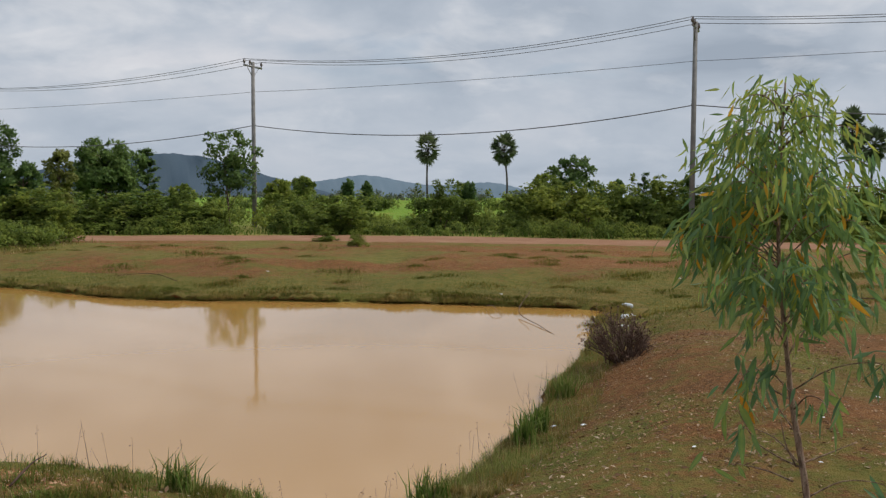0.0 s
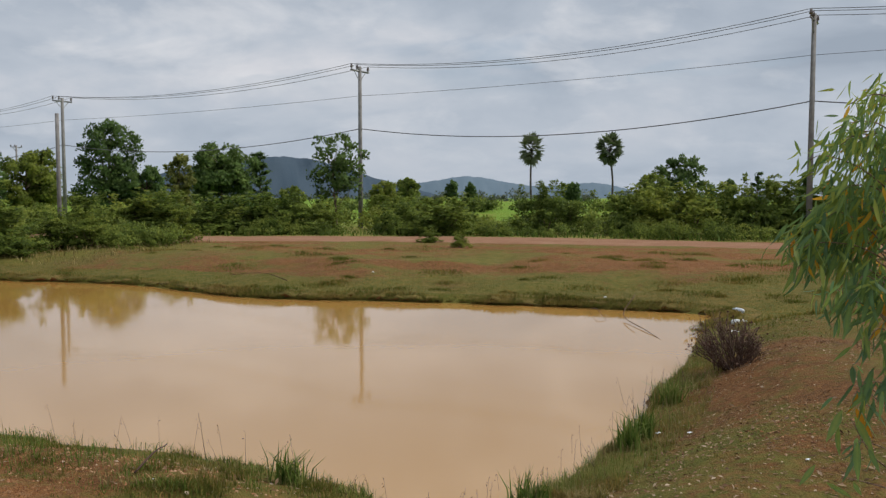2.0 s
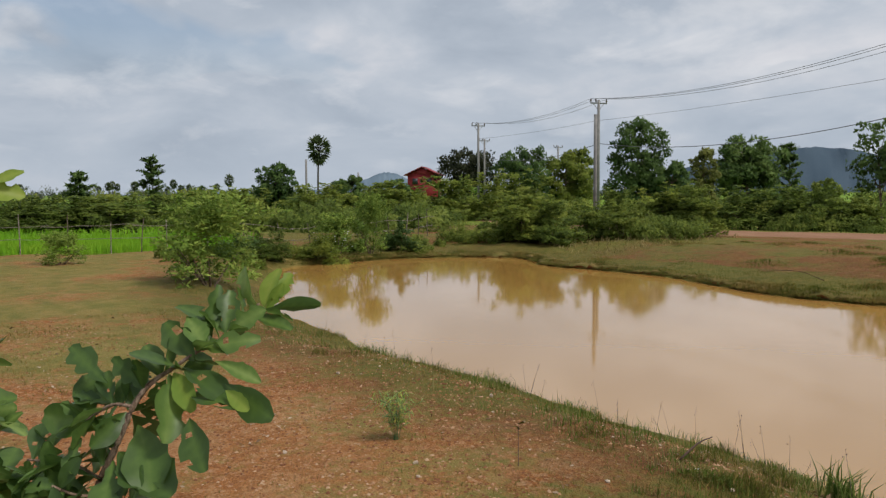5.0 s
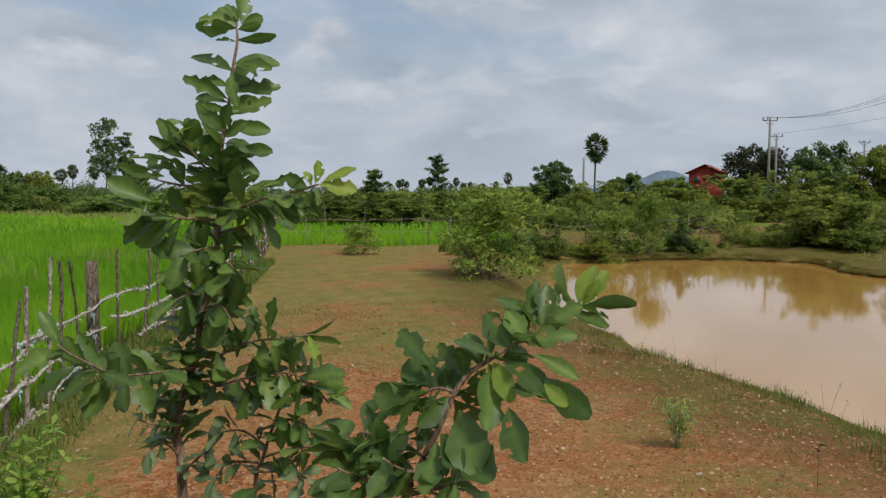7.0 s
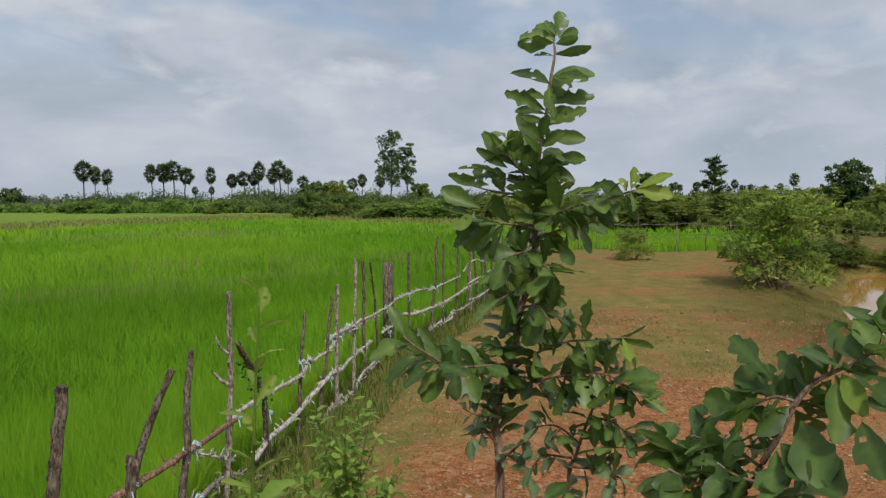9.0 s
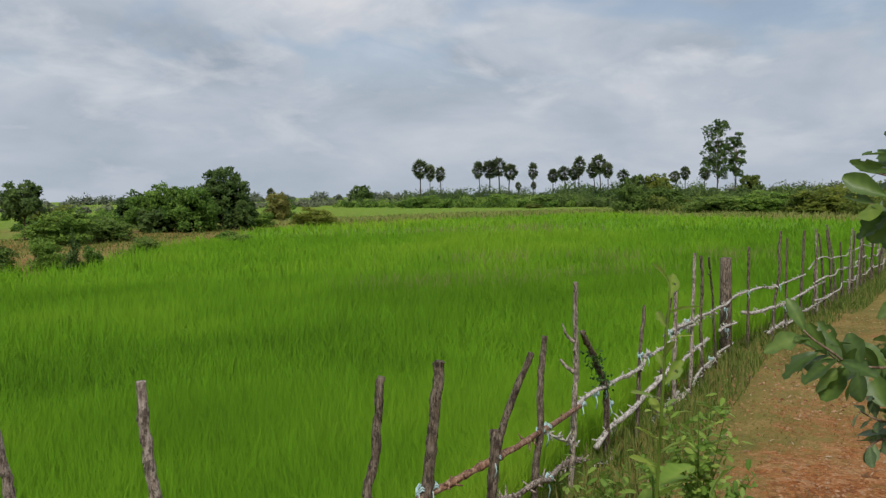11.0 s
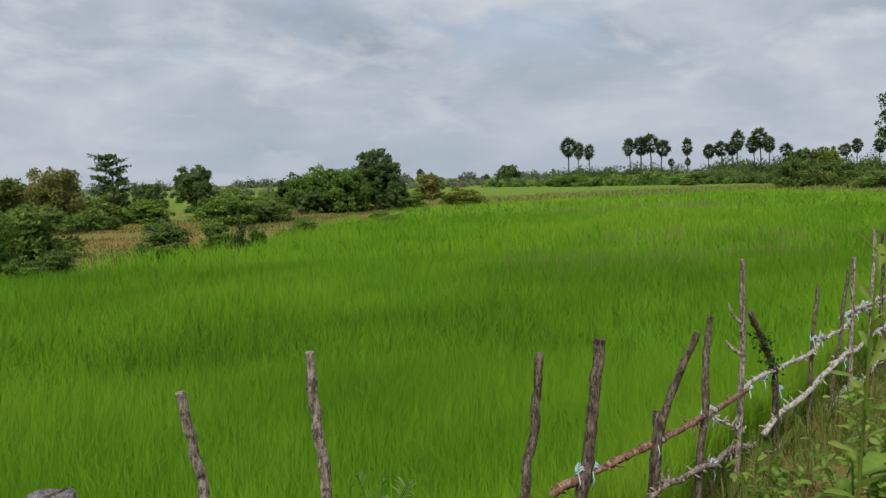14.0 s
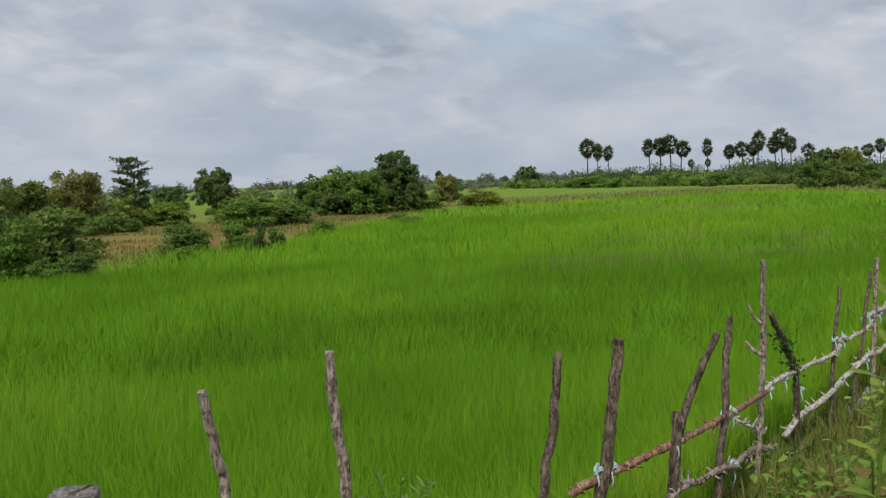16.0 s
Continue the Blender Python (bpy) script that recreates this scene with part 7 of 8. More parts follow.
set_leaves([
    (-2.150, 0.971, 1.671, -2.150, 0.987, 1.720, 0.50),
    (-2.148, 0.983, 1.673, -2.118, 1.050, 1.709, 0.36),
    (-2.148, 0.980, 1.668, -2.097, 1.041, 1.670, 0.50),
    (-2.161, 0.965, 1.668, -2.174, 0.960, 1.706, 0.50),
], pale_tip, "sapling_young", 6)
set_leaves([
    (-2.161, 0.959, 1.661, -2.201, 0.911, 1.684, 0.45),
    (-2.160, 0.965, 1.661, -2.145, 0.973, 1.602, 0.42),
    (-2.209, 0.906, 1.639, -2.170, 0.942, 1.595, 0.42),
], pale_tip, "sapling", 7)
second = thing("sapling", (0, 0, 0), "low leafy sapling with dull chewed leaves", "sapling")
for k, (pts, gap, size) in enumerate([
    ([(-2.18, 0.81, 0.15), (-2.19, 0.84, 0.95), (-2.18, 0.86, 1.08), (-2.17, 0.90, 1.20), (-2.16, 0.93, 1.29)], 0.016, 0.075),
    ([(-2.18, 0.87, 1.10), (-2.19, 0.82, 1.14), (-2.20, 0.77, 1.14)], 0.013, 0.06),
    ([(-2.18, 0.89, 1.16), (-2.15, 0.93, 1.16), (-2.12, 0.97, 1.13)], 0.012, 0.075),
    ([(-2.18, 0.85, 1.07), (-2.20, 0.79, 1.07), (-2.20, 0.75, 1.03)], 0.014, 0.06),
    ([(-2.18, 0.86, 1.08), (-2.15, 0.91, 1.10), (-2.12, 0.95, 1.11)], 0.015, 0.075),
    ([(-2.17, 0.90, 1.21), (-2.19, 0.86, 1.22), (-2.19, 0.83, 1.21)], 0.014, 0.07),
    ([(-2.17, 0.91, 1.24), (-2.15, 0.96, 1.24), (-2.12, 0.99, 1.20)], 0.012, 0.08),
    ([(-2.18, 0.85, 1.05), (-2.15, 0.91, 1.05), (-2.11, 0.95, 1.04)], 0.013, 0.07),
]):
    leafy_shoot(pts, 0.006 if k == 0 else 0.003, 0.0018, gap * 0.75, size, second, "bark", "sapling_dull" if size < 0.072 else "sapling", 50 + k, start=0.62 if k == 0 else 0.2, lift=0.5, sink=-0.2, single=True, name="trunk" if k == 0 else "branch", width=0.5)
near_sap = thing("sapling", (0, 0, 0), "leaning sapling branch with broad dark green leaves", "sapling")
spray = leafy_shoot([(-1.52, 0.72, -0.05), (-1.53, 0.74, 0.48), (-1.59, 0.95, 1.12), (-1.56, 0.98, 1.24), (-1.53, 1.00, 1.31), (-1.52, 1.02, 1.36), (-1.51, 1.04, 1.39), (-1.50, 1.07, 1.41), (-1.49, 1.10, 1.43), (-1.49, 1.15, 1.45), (-1.50, 1.21, 1.49)], 0.0065, 0.0018, 0.018, 0.06, near_sap, "gum_bark", "sapling", 70, start=0.55, name="trunk", lift=0.5, single=True)
set_leaves([
    (-1.497, 1.208, 1.482, -1.552, 1.183, 1.542, 0.40),
    (-1.486, 1.221, 1.482, -1.480, 1.301, 1.487, 0.32),
    (-1.495, 1.195, 1.474, -1.436, 1.227, 1.456, 0.44),
    (-1.492, 1.151, 1.450, -1.549, 1.109, 1.510, 0.44),
    (-1.494, 1.149, 1.452, -1.510, 1.168, 1.518, 0.42),
    (-1.491, 1.153, 1.452, -1.441, 1.167, 1.494, 0.50),
    (-1.484, 1.096, 1.419, -1.522, 1.075, 1.477, 0.48),
    (-1.491, 1.106, 1.435, -1.415, 1.146, 1.457, 0.40),
    (-1.487, 1.078, 1.409, -1.517, 1.018, 1.443, 0.48),
    (-1.487, 1.078, 1.411, -1.391, 1.092, 1.395, 0.46),
    (-1.498, 1.064, 1.403, -1.408, 1.040, 1.354, 0.48),
    (-1.458, 1.077, 1.382, -1.364, 1.091, 1.376, 0.48),
    (-1.418, 1.108, 1.396, -1.331, 1.125, 1.361, 0.36),
], spray, "sapling", 8)
set_leaves([
    (-1.420, 1.056, 1.357, -1.347, 1.028, 1.311, 0.42),
    (-1.567, 1.002, 1.389, -1.660, 0.979, 1.426, 0.40),
    (-1.508, 1.037, 1.384, -1.545, 1.000, 1.423, 0.48),
    (-1.558, 1.010, 1.361, -1.633, 0.972, 1.372, 0.44),
    (-1.572, 0.990, 1.324, -1.668, 0.945, 1.330, 0.46),
    (-1.527, 1.013, 1.352, -1.507, 0.957, 1.321, 0.44),
    (-1.515, 1.024, 1.334, -1.417, 1.008, 1.278, 0.48),
    (-1.521, 0.999, 1.300, -1.401, 1.008, 1.266, 0.46),
    (-1.517, 0.988, 1.291, -1.451, 0.951, 1.241, 0.48),
    (-1.638, 0.959, 1.281, -1.733, 0.913, 1.278, 0.46),
    (-1.438, 1.104, 1.425, -1.376, 1.140, 1.407, 0.30),
    (-1.524, 1.104, 1.479, -1.467, 1.104, 1.453, 0.50),
], spray, "sapling", 9)
set_leaves([
    (-1.517, 1.061, 1.395, -1.553, 1.048, 1.445, 0.50),
    (-1.532, 1.016, 1.353, -1.552, 1.043, 1.409, 0.50),
    (-1.544, 1.010, 1.356, -1.583, 1.040, 1.416, 0.42),
    (-1.575, 1.003, 1.353, -1.613, 0.969, 1.384, 0.36),
    (-1.584, 0.999, 1.325, -1.633, 0.957, 1.351, 0.36),
    (-1.522, 1.024, 1.365, -1.529, 1.085, 1.316, 0.42),
    (-1.531, 1.022, 1.346, -1.568, 1.078, 1.272, 0.50),
    (-1.499, 1.122, 1.432, -1.530, 1.154, 1.520, 0.30),
    (-1.501, 1.112, 1.430, -1.532, 1.126, 1.479, 0.50),
    (-1.551, 1.005, 1.298, -1.584, 0.975, 1.263, 0.50),
    (-1.507, 1.063, 1.394, -1.536, 1.052, 1.343, 0.50),
    (-1.504, 1.084, 1.405, -1.524, 1.147, 1.411, 0.40),
], spray, "sapling", 16)
set_leaves([
    (-1.492, 1.214, 1.484, -1.498, 1.229, 1.548, 0.46),
    (-1.488, 1.218, 1.484, -1.475, 1.253, 1.541, 0.48),
    (-1.490, 1.215, 1.481, -1.463, 1.234, 1.517, 0.40),
    (-1.485, 1.065, 1.407, -1.418, 1.061, 1.378, 0.40),
    (-1.398, 1.099, 1.392, -1.349, 1.106, 1.373, 0.40),
], spray, "sapling_young", 10)
for k, (pts, gap) in enumerate([
    ([(-1.52, 1.02, 1.36), (-1.55, 1.00, 1.36), (-1.60, 0.98, 1.33)], 0.013),
    ([(-1.56, 0.99, 1.25), (-1.61, 0.96, 1.27), (-1.67, 0.92, 1.27)], 0.01),
    ([(-1.56, 0.98, 1.23), (-1.56, 0.95, 1.24), (-1.56, 0.92, 1.26)], 0.009),
    ([(-1.58, 0.98, 1.22), (-1.66, 0.93, 1.23), (-1.75, 0.89, 1.23)], 0.01),
    ([(-1.58, 0.97, 1.19), (-1.62, 0.91, 1.21), (-1.63, 0.87, 1.23)], 0.01),
    ([(-1.58, 0.97, 1.19), (-1.47, 0.99, 1.24), (-1.43, 0.98, 1.26)], 0.014),
]):
    leafy_shoot(pts, 0.003, 0.0018, gap * 0.7, 0.076, near_sap, "gum_bark", "sapling", 71 + k, start=0.15, width=0.48, sink=-0.1, lift=0.5, single=True)
# young plants with pale upright leaves near the path
for k, (x, y, h) in enumerate([(-1.66, 0.50, 1.17), (-1.80, 0.20, 1.16), (-1.90, 0.30, 1.08)]):
    w = thing("young_plant", (0, 0, 0), "young plant with light green upright leaves", "plant", "young plants by the path")
    leafy_shoot([(x, y, -0.03), (x - 0.01, y + 0.01, h * 0.6), (x, y, h)], 0.006, 0.002, 0.022, 0.095, w, "weed", "weed", 140 + k, start=0.62, width=0.46, lift=0.8, name="stem", single=True)
# pale shoots and weeds along the fence
weed = thing("climbing_shoot", (0, 0, 0), "slender pale green shoot with a few leaves", "plant")
leafy_shoot([(-1.73, 0.17, 0.0), (-1.735, 0.20, 0.9), (-1.715, 0.22, 1.3), (-1.713, 0.233, 1.50)], 0.0042, 0.0015, 0.024, 0.06, weed, "sapling_young", "sapling_young", 91, start=0.6, width=0.38, lift=0.7, name="stem", single=True)
for k, (x, y, h, gap) in enumerate([(-3.9, 0.27, 0.74, 0.012), (-3.85, -0.16, 0.46, 0.016), (-3.1, -0.25, 0.34, 0.020), (-2.75, 0.0, 0.42, 0.022), (-4.5, 0.1, 0.30, 0.018), (-4.35, 0.38, 0.30, 0.016)]):
    w = thing("leafy_weed", (0, 0, 0), "bushy light green weed beside the stick fence", "plant", "weeds along the fence")
    g = land_at(x, y)
    for m in range(8 if k == 0 else 5):
        a = m * 0.9 + k
        leafy_shoot([(x, y, g - 0.02), (x + 0.05 * math.cos(a), y + 0.05 * math.sin(a), g + h * 0.5), (x + 0.14 * math.cos(a), y + 0.14 * math.sin(a), g + h * (0.8 + 0.2 * (m % 2)))], 0.004, 0.0015, gap * 0.75, 0.058, w, "weed", "weed", 100 + 7 * k + m, start=0.2, width=0.46, droop=0.2, name="stem", spread=0.02)

# ---- gum sapling by the pond ----
gum = thing("gum_sapling", (0, 0, 0), "slender gum sapling with drooping narrow leaves", "sapling")
g = np.random.default_rng(17)
STEM = bend([(0.80, 3.42, -0.05), (0.79, 3.43, 0.4), (0.76, 3.45, 0.70), (0.72, 3.47, 0.95), (0.69, 3.48, 1.2), (0.66, 3.48, 1.5), (0.66, 3.48, 1.8), (0.67, 3.49, 2.04)], 6)
v, f = join([tube(STEM, np.linspace(0.015, 0.003, len(STEM)), 8, 0.04)])
put("trunk", mesh_of("trunk", v, f, smooth=True), "gum_bark", gum)
green, orange = [], []
for k in range(74):
    s = 0.50 + 1.46 * (k / 73) ** 0.66 + 0.03 * g.standard_normal()
    b = np.array([np.interp(s, STEM[:, 2], STEM[:, i]) for i in range(2)] + [s])
    a = 2.4 * k + 0.8 * g.standard_normal()
    wide = np.interp(s, [0.4, 0.85, 1.06, 1.27, 1.47, 1.68, 1.89, 2.02], [0.24, 0.30, 0.31, 0.33, 0.34, 0.26, 0.16, 0.05])
    reach = wide * (0.55 + 0.5 * g.random())
    e = b + [reach * np.cos(a), reach * np.sin(a), 0.12 * (0.5 + g.random()) if 0.75 < s < 1.8 else 0.06]
    if s < 1.15 and k % 3:
        continue
    mid = (b + e) / 2 + [0, 0, 0.03]
    p = bend([b, mid, e, e + [0.06 * np.cos(a), 0.06 * np.sin(a), -0.03]], 4)
    v, f = join([tube(p, np.linspace(0.0030, 0.0010, len(p)), 5)])
    put("branch", mesh_of("branch", v, f, smooth=True), "gum_bark", gum)
    count = 10 if s < 1.0 else 34 if s < 1.3 else 62 if s < 1.8 else 40
    for m in range(count):
        q = 0.30 + 0.70 * g.random() if s > 0.8 else 0.7 + 0.3 * g.random()
        c = p[int(q * (len(p) - 1))] + 0.035 * g.standard_normal(3).clip(-1.8, 1.8)
        away = np.array([np.cos(a), np.sin(a), 0]) * 0.4 + 0.42 * g.standard_normal(3)
        away[2] = -1.1 + 0.5 * g.standard_normal() + 0.5 * max(0, s - 1.45)
        (orange if g.random() < (0.055 if s < 1.6 else 0.02) else green).append((c, away, (0.058 + 0.052 * g.random()) * np.interp(s, [1.3, 1.9], [1.0, 0.62]), s))
for rows, nm, m in ((green, "leaves", "gum"), (orange, "turned_leaves", "gum_orange")):
    c, d = np.array([r[0] for r in rows]), np.array([r[1] for r in rows])
    L = np.array([r[2] for r in rows])
    hi = np.array([r[3] for r in rows])
    tone = (0.18 + 0.50 * (hi - 0.95) + 0.26 * g.standard_normal(len(rows))).clip(0, 1)
    v, f, t = big_leaves(c, d, g.standard_normal((len(rows), 3)), L, L * 0.17, 0.25 * g.standard_normal(len(rows)), tone, waist=NARROW_LEAF, ragged=0.0)
    put(nm, mesh_of(nm, v, f, t, smooth=True), m, gum, "yellow and orange turned leaves" if m == "gum_orange" else "")

# low twigs with a few long hanging leaves
for pts in [[(0.70, 3.46, 0.99), (0.63, 3.48, 1.03), (0.54, 3.49, 1.10)], [(0.74, 3.45, 0.77), (0.83, 3.49, 0.79), (0.95, 3.52, 0.83)], [(0.72, 3.45, 0.71), (0.64, 3.46, 0.74), (0.54, 3.47, 0.76)], [(0.74, 3.45, 0.76), (0.67, 3.47, 0.79), (0.60, 3.48, 0.84), (0.54, 3.50, 0.95)], [(0.73, 3.45, 0.76), (0.70, 3.47, 0.83), (0.69, 3.50, 0.91)]]:
    p = bend(pts, 4)
    v, f = join([tube(p, np.linspace(0.0038, 0.0014, len(p)), 5)])
    put("branch", mesh_of("branch", v, f, smooth=True), "gum_bark", gum)
for rows, nm, m in (([(0.46, 3.29, 1.03, 0.41, 3.26, 0.93), (0.54, 3.46, 0.97, 0.60, 3.47, 0.86), (0.45, 3.28, 0.98, 0.44, 3.27, 0.89), (0.53, 3.38, 0.91, 0.52, 3.35, 0.79), (0.58, 3.45, 0.87, 0.61, 3.42, 0.80), (0.40, 3.34, 0.84, 0.35, 3.33, 0.77), (0.81, 3.41, 1.02, 0.78, 3.41, 0.91), (0.83, 3.49, 1.00, 0.94, 3.52, 0.92), (0.82, 3.37, 0.99, 0.85, 3.38, 0.88), (0.45, 3.42, 0.76, 0.53, 3.41, 0.72), (0.49, 3.26, 0.82, 0.52, 3.28, 0.76)], "hanging_leaves", "gum"), ([(0.55, 3.49, 0.99, 0.60, 3.49, 0.88)], "turned_leaves", "gum_orange")):
    r = np.array(rows)
    d = r[:, 3:] - r[:, :3]
    L = np.linalg.norm(d, axis=1)
    v, f, t = big_leaves(r[:, :3], d, np.array([[-0.3, -0.9, 0.1]]) + 0.3 * g.standard_normal(d.shape), L, L * 0.20, 0.2 * g.standard_normal(len(L)), 0.1 + 0.3 * g.random(len(L)), waist=NARROW_LEAF, ragged=0.0)
    put(nm, mesh_of(nm, v, f, t, smooth=True), m, gum)

# ---- dead bush at the pond's edge ----
dead = thing("dead_bush", (1.00, 9.86, land_at(1.00, 9.86)), "dry brown twiggy bush at the water's edge", "bush")
ends = []
for k in range(120):
    a, up = g.random() * 6.28, 0.3 + 0.7 * g.random()
    e = np.array([np.cos(a) * 0.40 * (1.15 - up * 0.55) - 0.13 * up, np.sin(a) * 0.38 * (1.15 - up * 0.55), 0.50 * up])
    foot = np.array([0.11 * np.cos(a) + 0.05 * g.standard_normal(), 0.11 * np.sin(a) + 0.05 * g.standard_normal(), -0.03])
    p = bend([foot, foot + (e - foot) * 0.5 + 0.03 * g.standard_normal(3), e], 4)
    tw = [tube(p, np.linspace(0.006, 0.0022, len(p)), 4)]
    for m in range(3):
        q = p[int((0.4 + 0.5 * g.random()) * (len(p) - 1))]
        r = q + 0.16 * unit(e - foot) + 0.05 * g.standard_normal(3)
        tw.append(tube(np.array([q, (q + r) / 2, r]), [0.0035, 0.003, 0.0018], 4))
        ends += [r, (q + r) / 2]
    v, f = join(tw)
    put("twig", mesh_of("twig", v, f), "twig", dead)
c = np.array(ends)[::2] + 0.015 * g.standard_normal((len(ends) // 2, 3))
v, f, t = leaf_soup(c, g.standard_normal(c.shape), g.standard_normal(c.shape), 0.04, 0.018)
put("dead_leaves", mesh_of("dead_leaves", v, f, t), "deadleaf", dead)

# fallen sticks in the water
for pts in ([(-0.75, 16.1, -0.40), (-0.62, 15.6, -0.34), (-0.45, 15.0, -0.44)], [(0.05, 15.9, -0.1), (-0.15, 15.2, -0.38), (0.2, 13.9, -0.43), (0.45, 13.0, -0.46)]):
    b = thing("fallen_branch", (0, 0, 0), "thin bare branch lying in the water", "branch")
    stick(pts, 0.008, 0.004, "twig", b, "twig", sides=6)
for pts in ([(-3.05, 4.95, 0.02), (-2.98, 5.05, 0.12), (-2.92, 5.1, 0.16)], [(-7.6, 17.9, -0.2), (-8.2, 18.0, -0.05), (-9.0, 18.0, -0.1)]):
    b = thing("fallen_branch", (0, 0, 0), "short dead branch on the grassy bank", "branch")
    stick(pts, 0.007, 0.003, "twig", b, "twig", sides=6)


# ---- rubbish ----
def bottle(x, y, turn):
    root = thing("plastic_bottle", (x, y, land_at(x, y) + 0.05), "pale crushed plastic bottle lying in the grass", "bottle", "litter on the bank", turn)
    v, f = join([tube(np.array([(0, 0, 0), (0.02, 0, 0.001), (0.12, 0, 0.005), (0.19, 0, 0.0), (0.235, 0, 0.0), (0.26, 0, 0)]), [0.03, 0.042, 0.038, 0.042, 0.02, 0.015], 12, 0.05)])
    put("body", mesh_of("body", v, f, smooth=True), "white", root)
    v, f = join([tube(np.array([(0.255, 0, 0), (0.275, 0, 0)]), 0.017, 10)])
    put("cap", mesh_of("cap", v, f), "string", root, "pale blue cap")


bottle(1.48, 13.83, 30)
bottle(1.85, 15.31, 120)


def bag(x, y, s, turn):
    g = np.random.default_rng(int(abs(x * 100)))
    m, n = 9, 9
    u, v = np.meshgrid(np.linspace(-1, 1, m), np.linspace(-1, 1, n))
    z = 0.5 * (1 - u**2) * (1 - v**2) + 0.14 * g.standard_normal(u.shape) * (1 - 0.5 * u**2)
    P = np.column_stack([u.ravel() * s, v.ravel() * s * 0.6, z.ravel() * s * 0.5])
    i, j = np.meshgrid(np.arange(n - 1), np.arange(m - 1), indexing="ij")
    q = np.stack([i * m + j, i * m + j + 1, (i + 1) * m + j + 1, (i + 1) * m + j], -1).reshape(-1, 4)
    root = thing("plastic_scrap", (x, y, land_at(x, y) + 0.015), "crumpled white plastic scrap on the ground", "litter", "litter on the bank", turn)
    put("sheet", mesh_of("sheet", P, q, smooth=True), "white", root)


for x, y, s in [(1.40, 12.85, 0.10), (0.35, 7.35, 0.035), (-0.5, 15.55 + 1.4, 0.05), (0.95, 6.0, 0.025), (2.6, 7.2, 0.03), (1.6, 5.6, 0.02), (1.9, 6.4, 0.02), (-6.1, 19.6, 0.05), (3.4, 19.0, 0.05), (-1.75, 4.8, 0.025), (-2.9, 4.9, 0.02), (0.12, 7.6, 0.04), (-0.75, 5.05, 0.035)]:
    bag(x, y, 0.65 * s, float(rng.random() * 360))


# ---- stones ----
def make_stone(seed):
    g = np.random.default_rng(seed)
    bm = bmesh.new()
    bmesh.ops.create_icosphere(bm, subdivisions=2, radius=1.0)
    for w in bm.verts:
        c = w.co.copy()
        w.co *= 0.8 + 0.35 * noise.noise(c * 1.3 + Vector((seed * 3.1, 0, 0)))
        w.co.z *= 0.6
    me = bpy.data.meshes.new("stone")
    bm.to_mesh(me)
    bm.free()
    me.materials.append(MAT["stone"])
    return me


STONES = [make_stone(k) for k in range(4)]
for k, (x, y, s) in enumerate([(-3.15, 4.36, 0.03), (-3.92, 3.59, 0.025), (-2.64, 4.84, 0.035), (-4.87, 3.28, 0.035), (-8.73, 3.88, 0.05), (-6.6, 4.9, 0.04), (-4.1, 3.72, 0.035), (-0.6, 5.15, 0.06), (-5.6, 2.6, 0.04), (-7.2, 3.3, 0.04), (-9.6, 4.6, 0.05), (1.2, 4.6, 0.05), (1.9, 5.2, 0.04), (-5.0, 5.3, 0.04), (-6.2, 1.6, 0.035)]):
    ob = put("stone", STONES[k % 4], None)
    ob.matrix_basis = pose(x, y, land_at(x, y) + 0.2 * s, 10 * k, 5 * k, 37 * k) @ Matrix.Diagonal((0.7 * s, 0.5 * s, 0.6 * s, 1))
    tagged(ob, "pale stone lying on the gravel", "stone", "stones on the gravel")


def build_gravel():
    n = 100000
    g = np.random.default_rng(5)
    r = 1.6 + 10 * g.random(n) ** 1.1
    t = radians(1) * (-40 + 150 * g.random(n))
    x, y = -0.3 - np.sin(t) * r, 0.6 + np.cos(t) * r
    s = rim_distance(x, y, RIM)
    p = rim_distance(x, y, PADDY)
    keep = (s > 0.5) & (p > 0.25) & (value_noise(x, y, 1.1, 41) + 0.45 * g.random(n) - 0.55 * (x > -0.8) > 0.60) & (y < 12)
    x, y = x[keep], y[keep]
    n = len(x)
    size = 0.0045 + 0.012 * g.random(n) ** 3
    z = land(x, y) + size * 0.05
    o = np.array([[1, 0, 0], [0, 1, 0], [-1, 0, 0], [0, -1, 0], [0, 0, 0.7]])
    a = g.random(n) * 6.28
    v = o[None] * (size[:, None, None] * (0.7 + 0.6 * g.random((n, 5, 1))))
    c, sn = np.cos(a)[:, None], np.sin(a)[:, None]
    v = np.stack([v[..., 0] * c - v[..., 1] * sn, v[..., 0] * sn + v[..., 1] * c, v[..., 2]], -1) + np.column_stack([x, y, z])[:, None]
    f = np.array([[0, 1, 4], [1, 2, 4], [2, 3, 4], [3, 0, 4]])
    f = (np.arange(n)[:, None, None] * 5 + f[None]).reshape(-1, 3)
    put("gravel", mesh_of("gravel", v.reshape(-1, 3), f, np.repeat(g.random(n), 5)), "gravel", label="loose reddish gravel and pebbles", kind="stuff")


build_gravel()


# ---- grass ----
def scatter(n, x0, x1, y0, y1, seed):
    g = np.random.default_rng(seed)
    return x0 + (x1 - x0) * g.random(n), y0 + (y1 - y0) * g.random(n), g


def grass(name, xy, h, w, mat, label, lean=0.4, tone=None):
    v, f, t = blades(xy, land(xy[:, 0], xy[:, 1]) - 0.01, h, w, lean, tone)
    put(name, mesh_of(name, v, f, t), mat, label=label, kind="stuff")


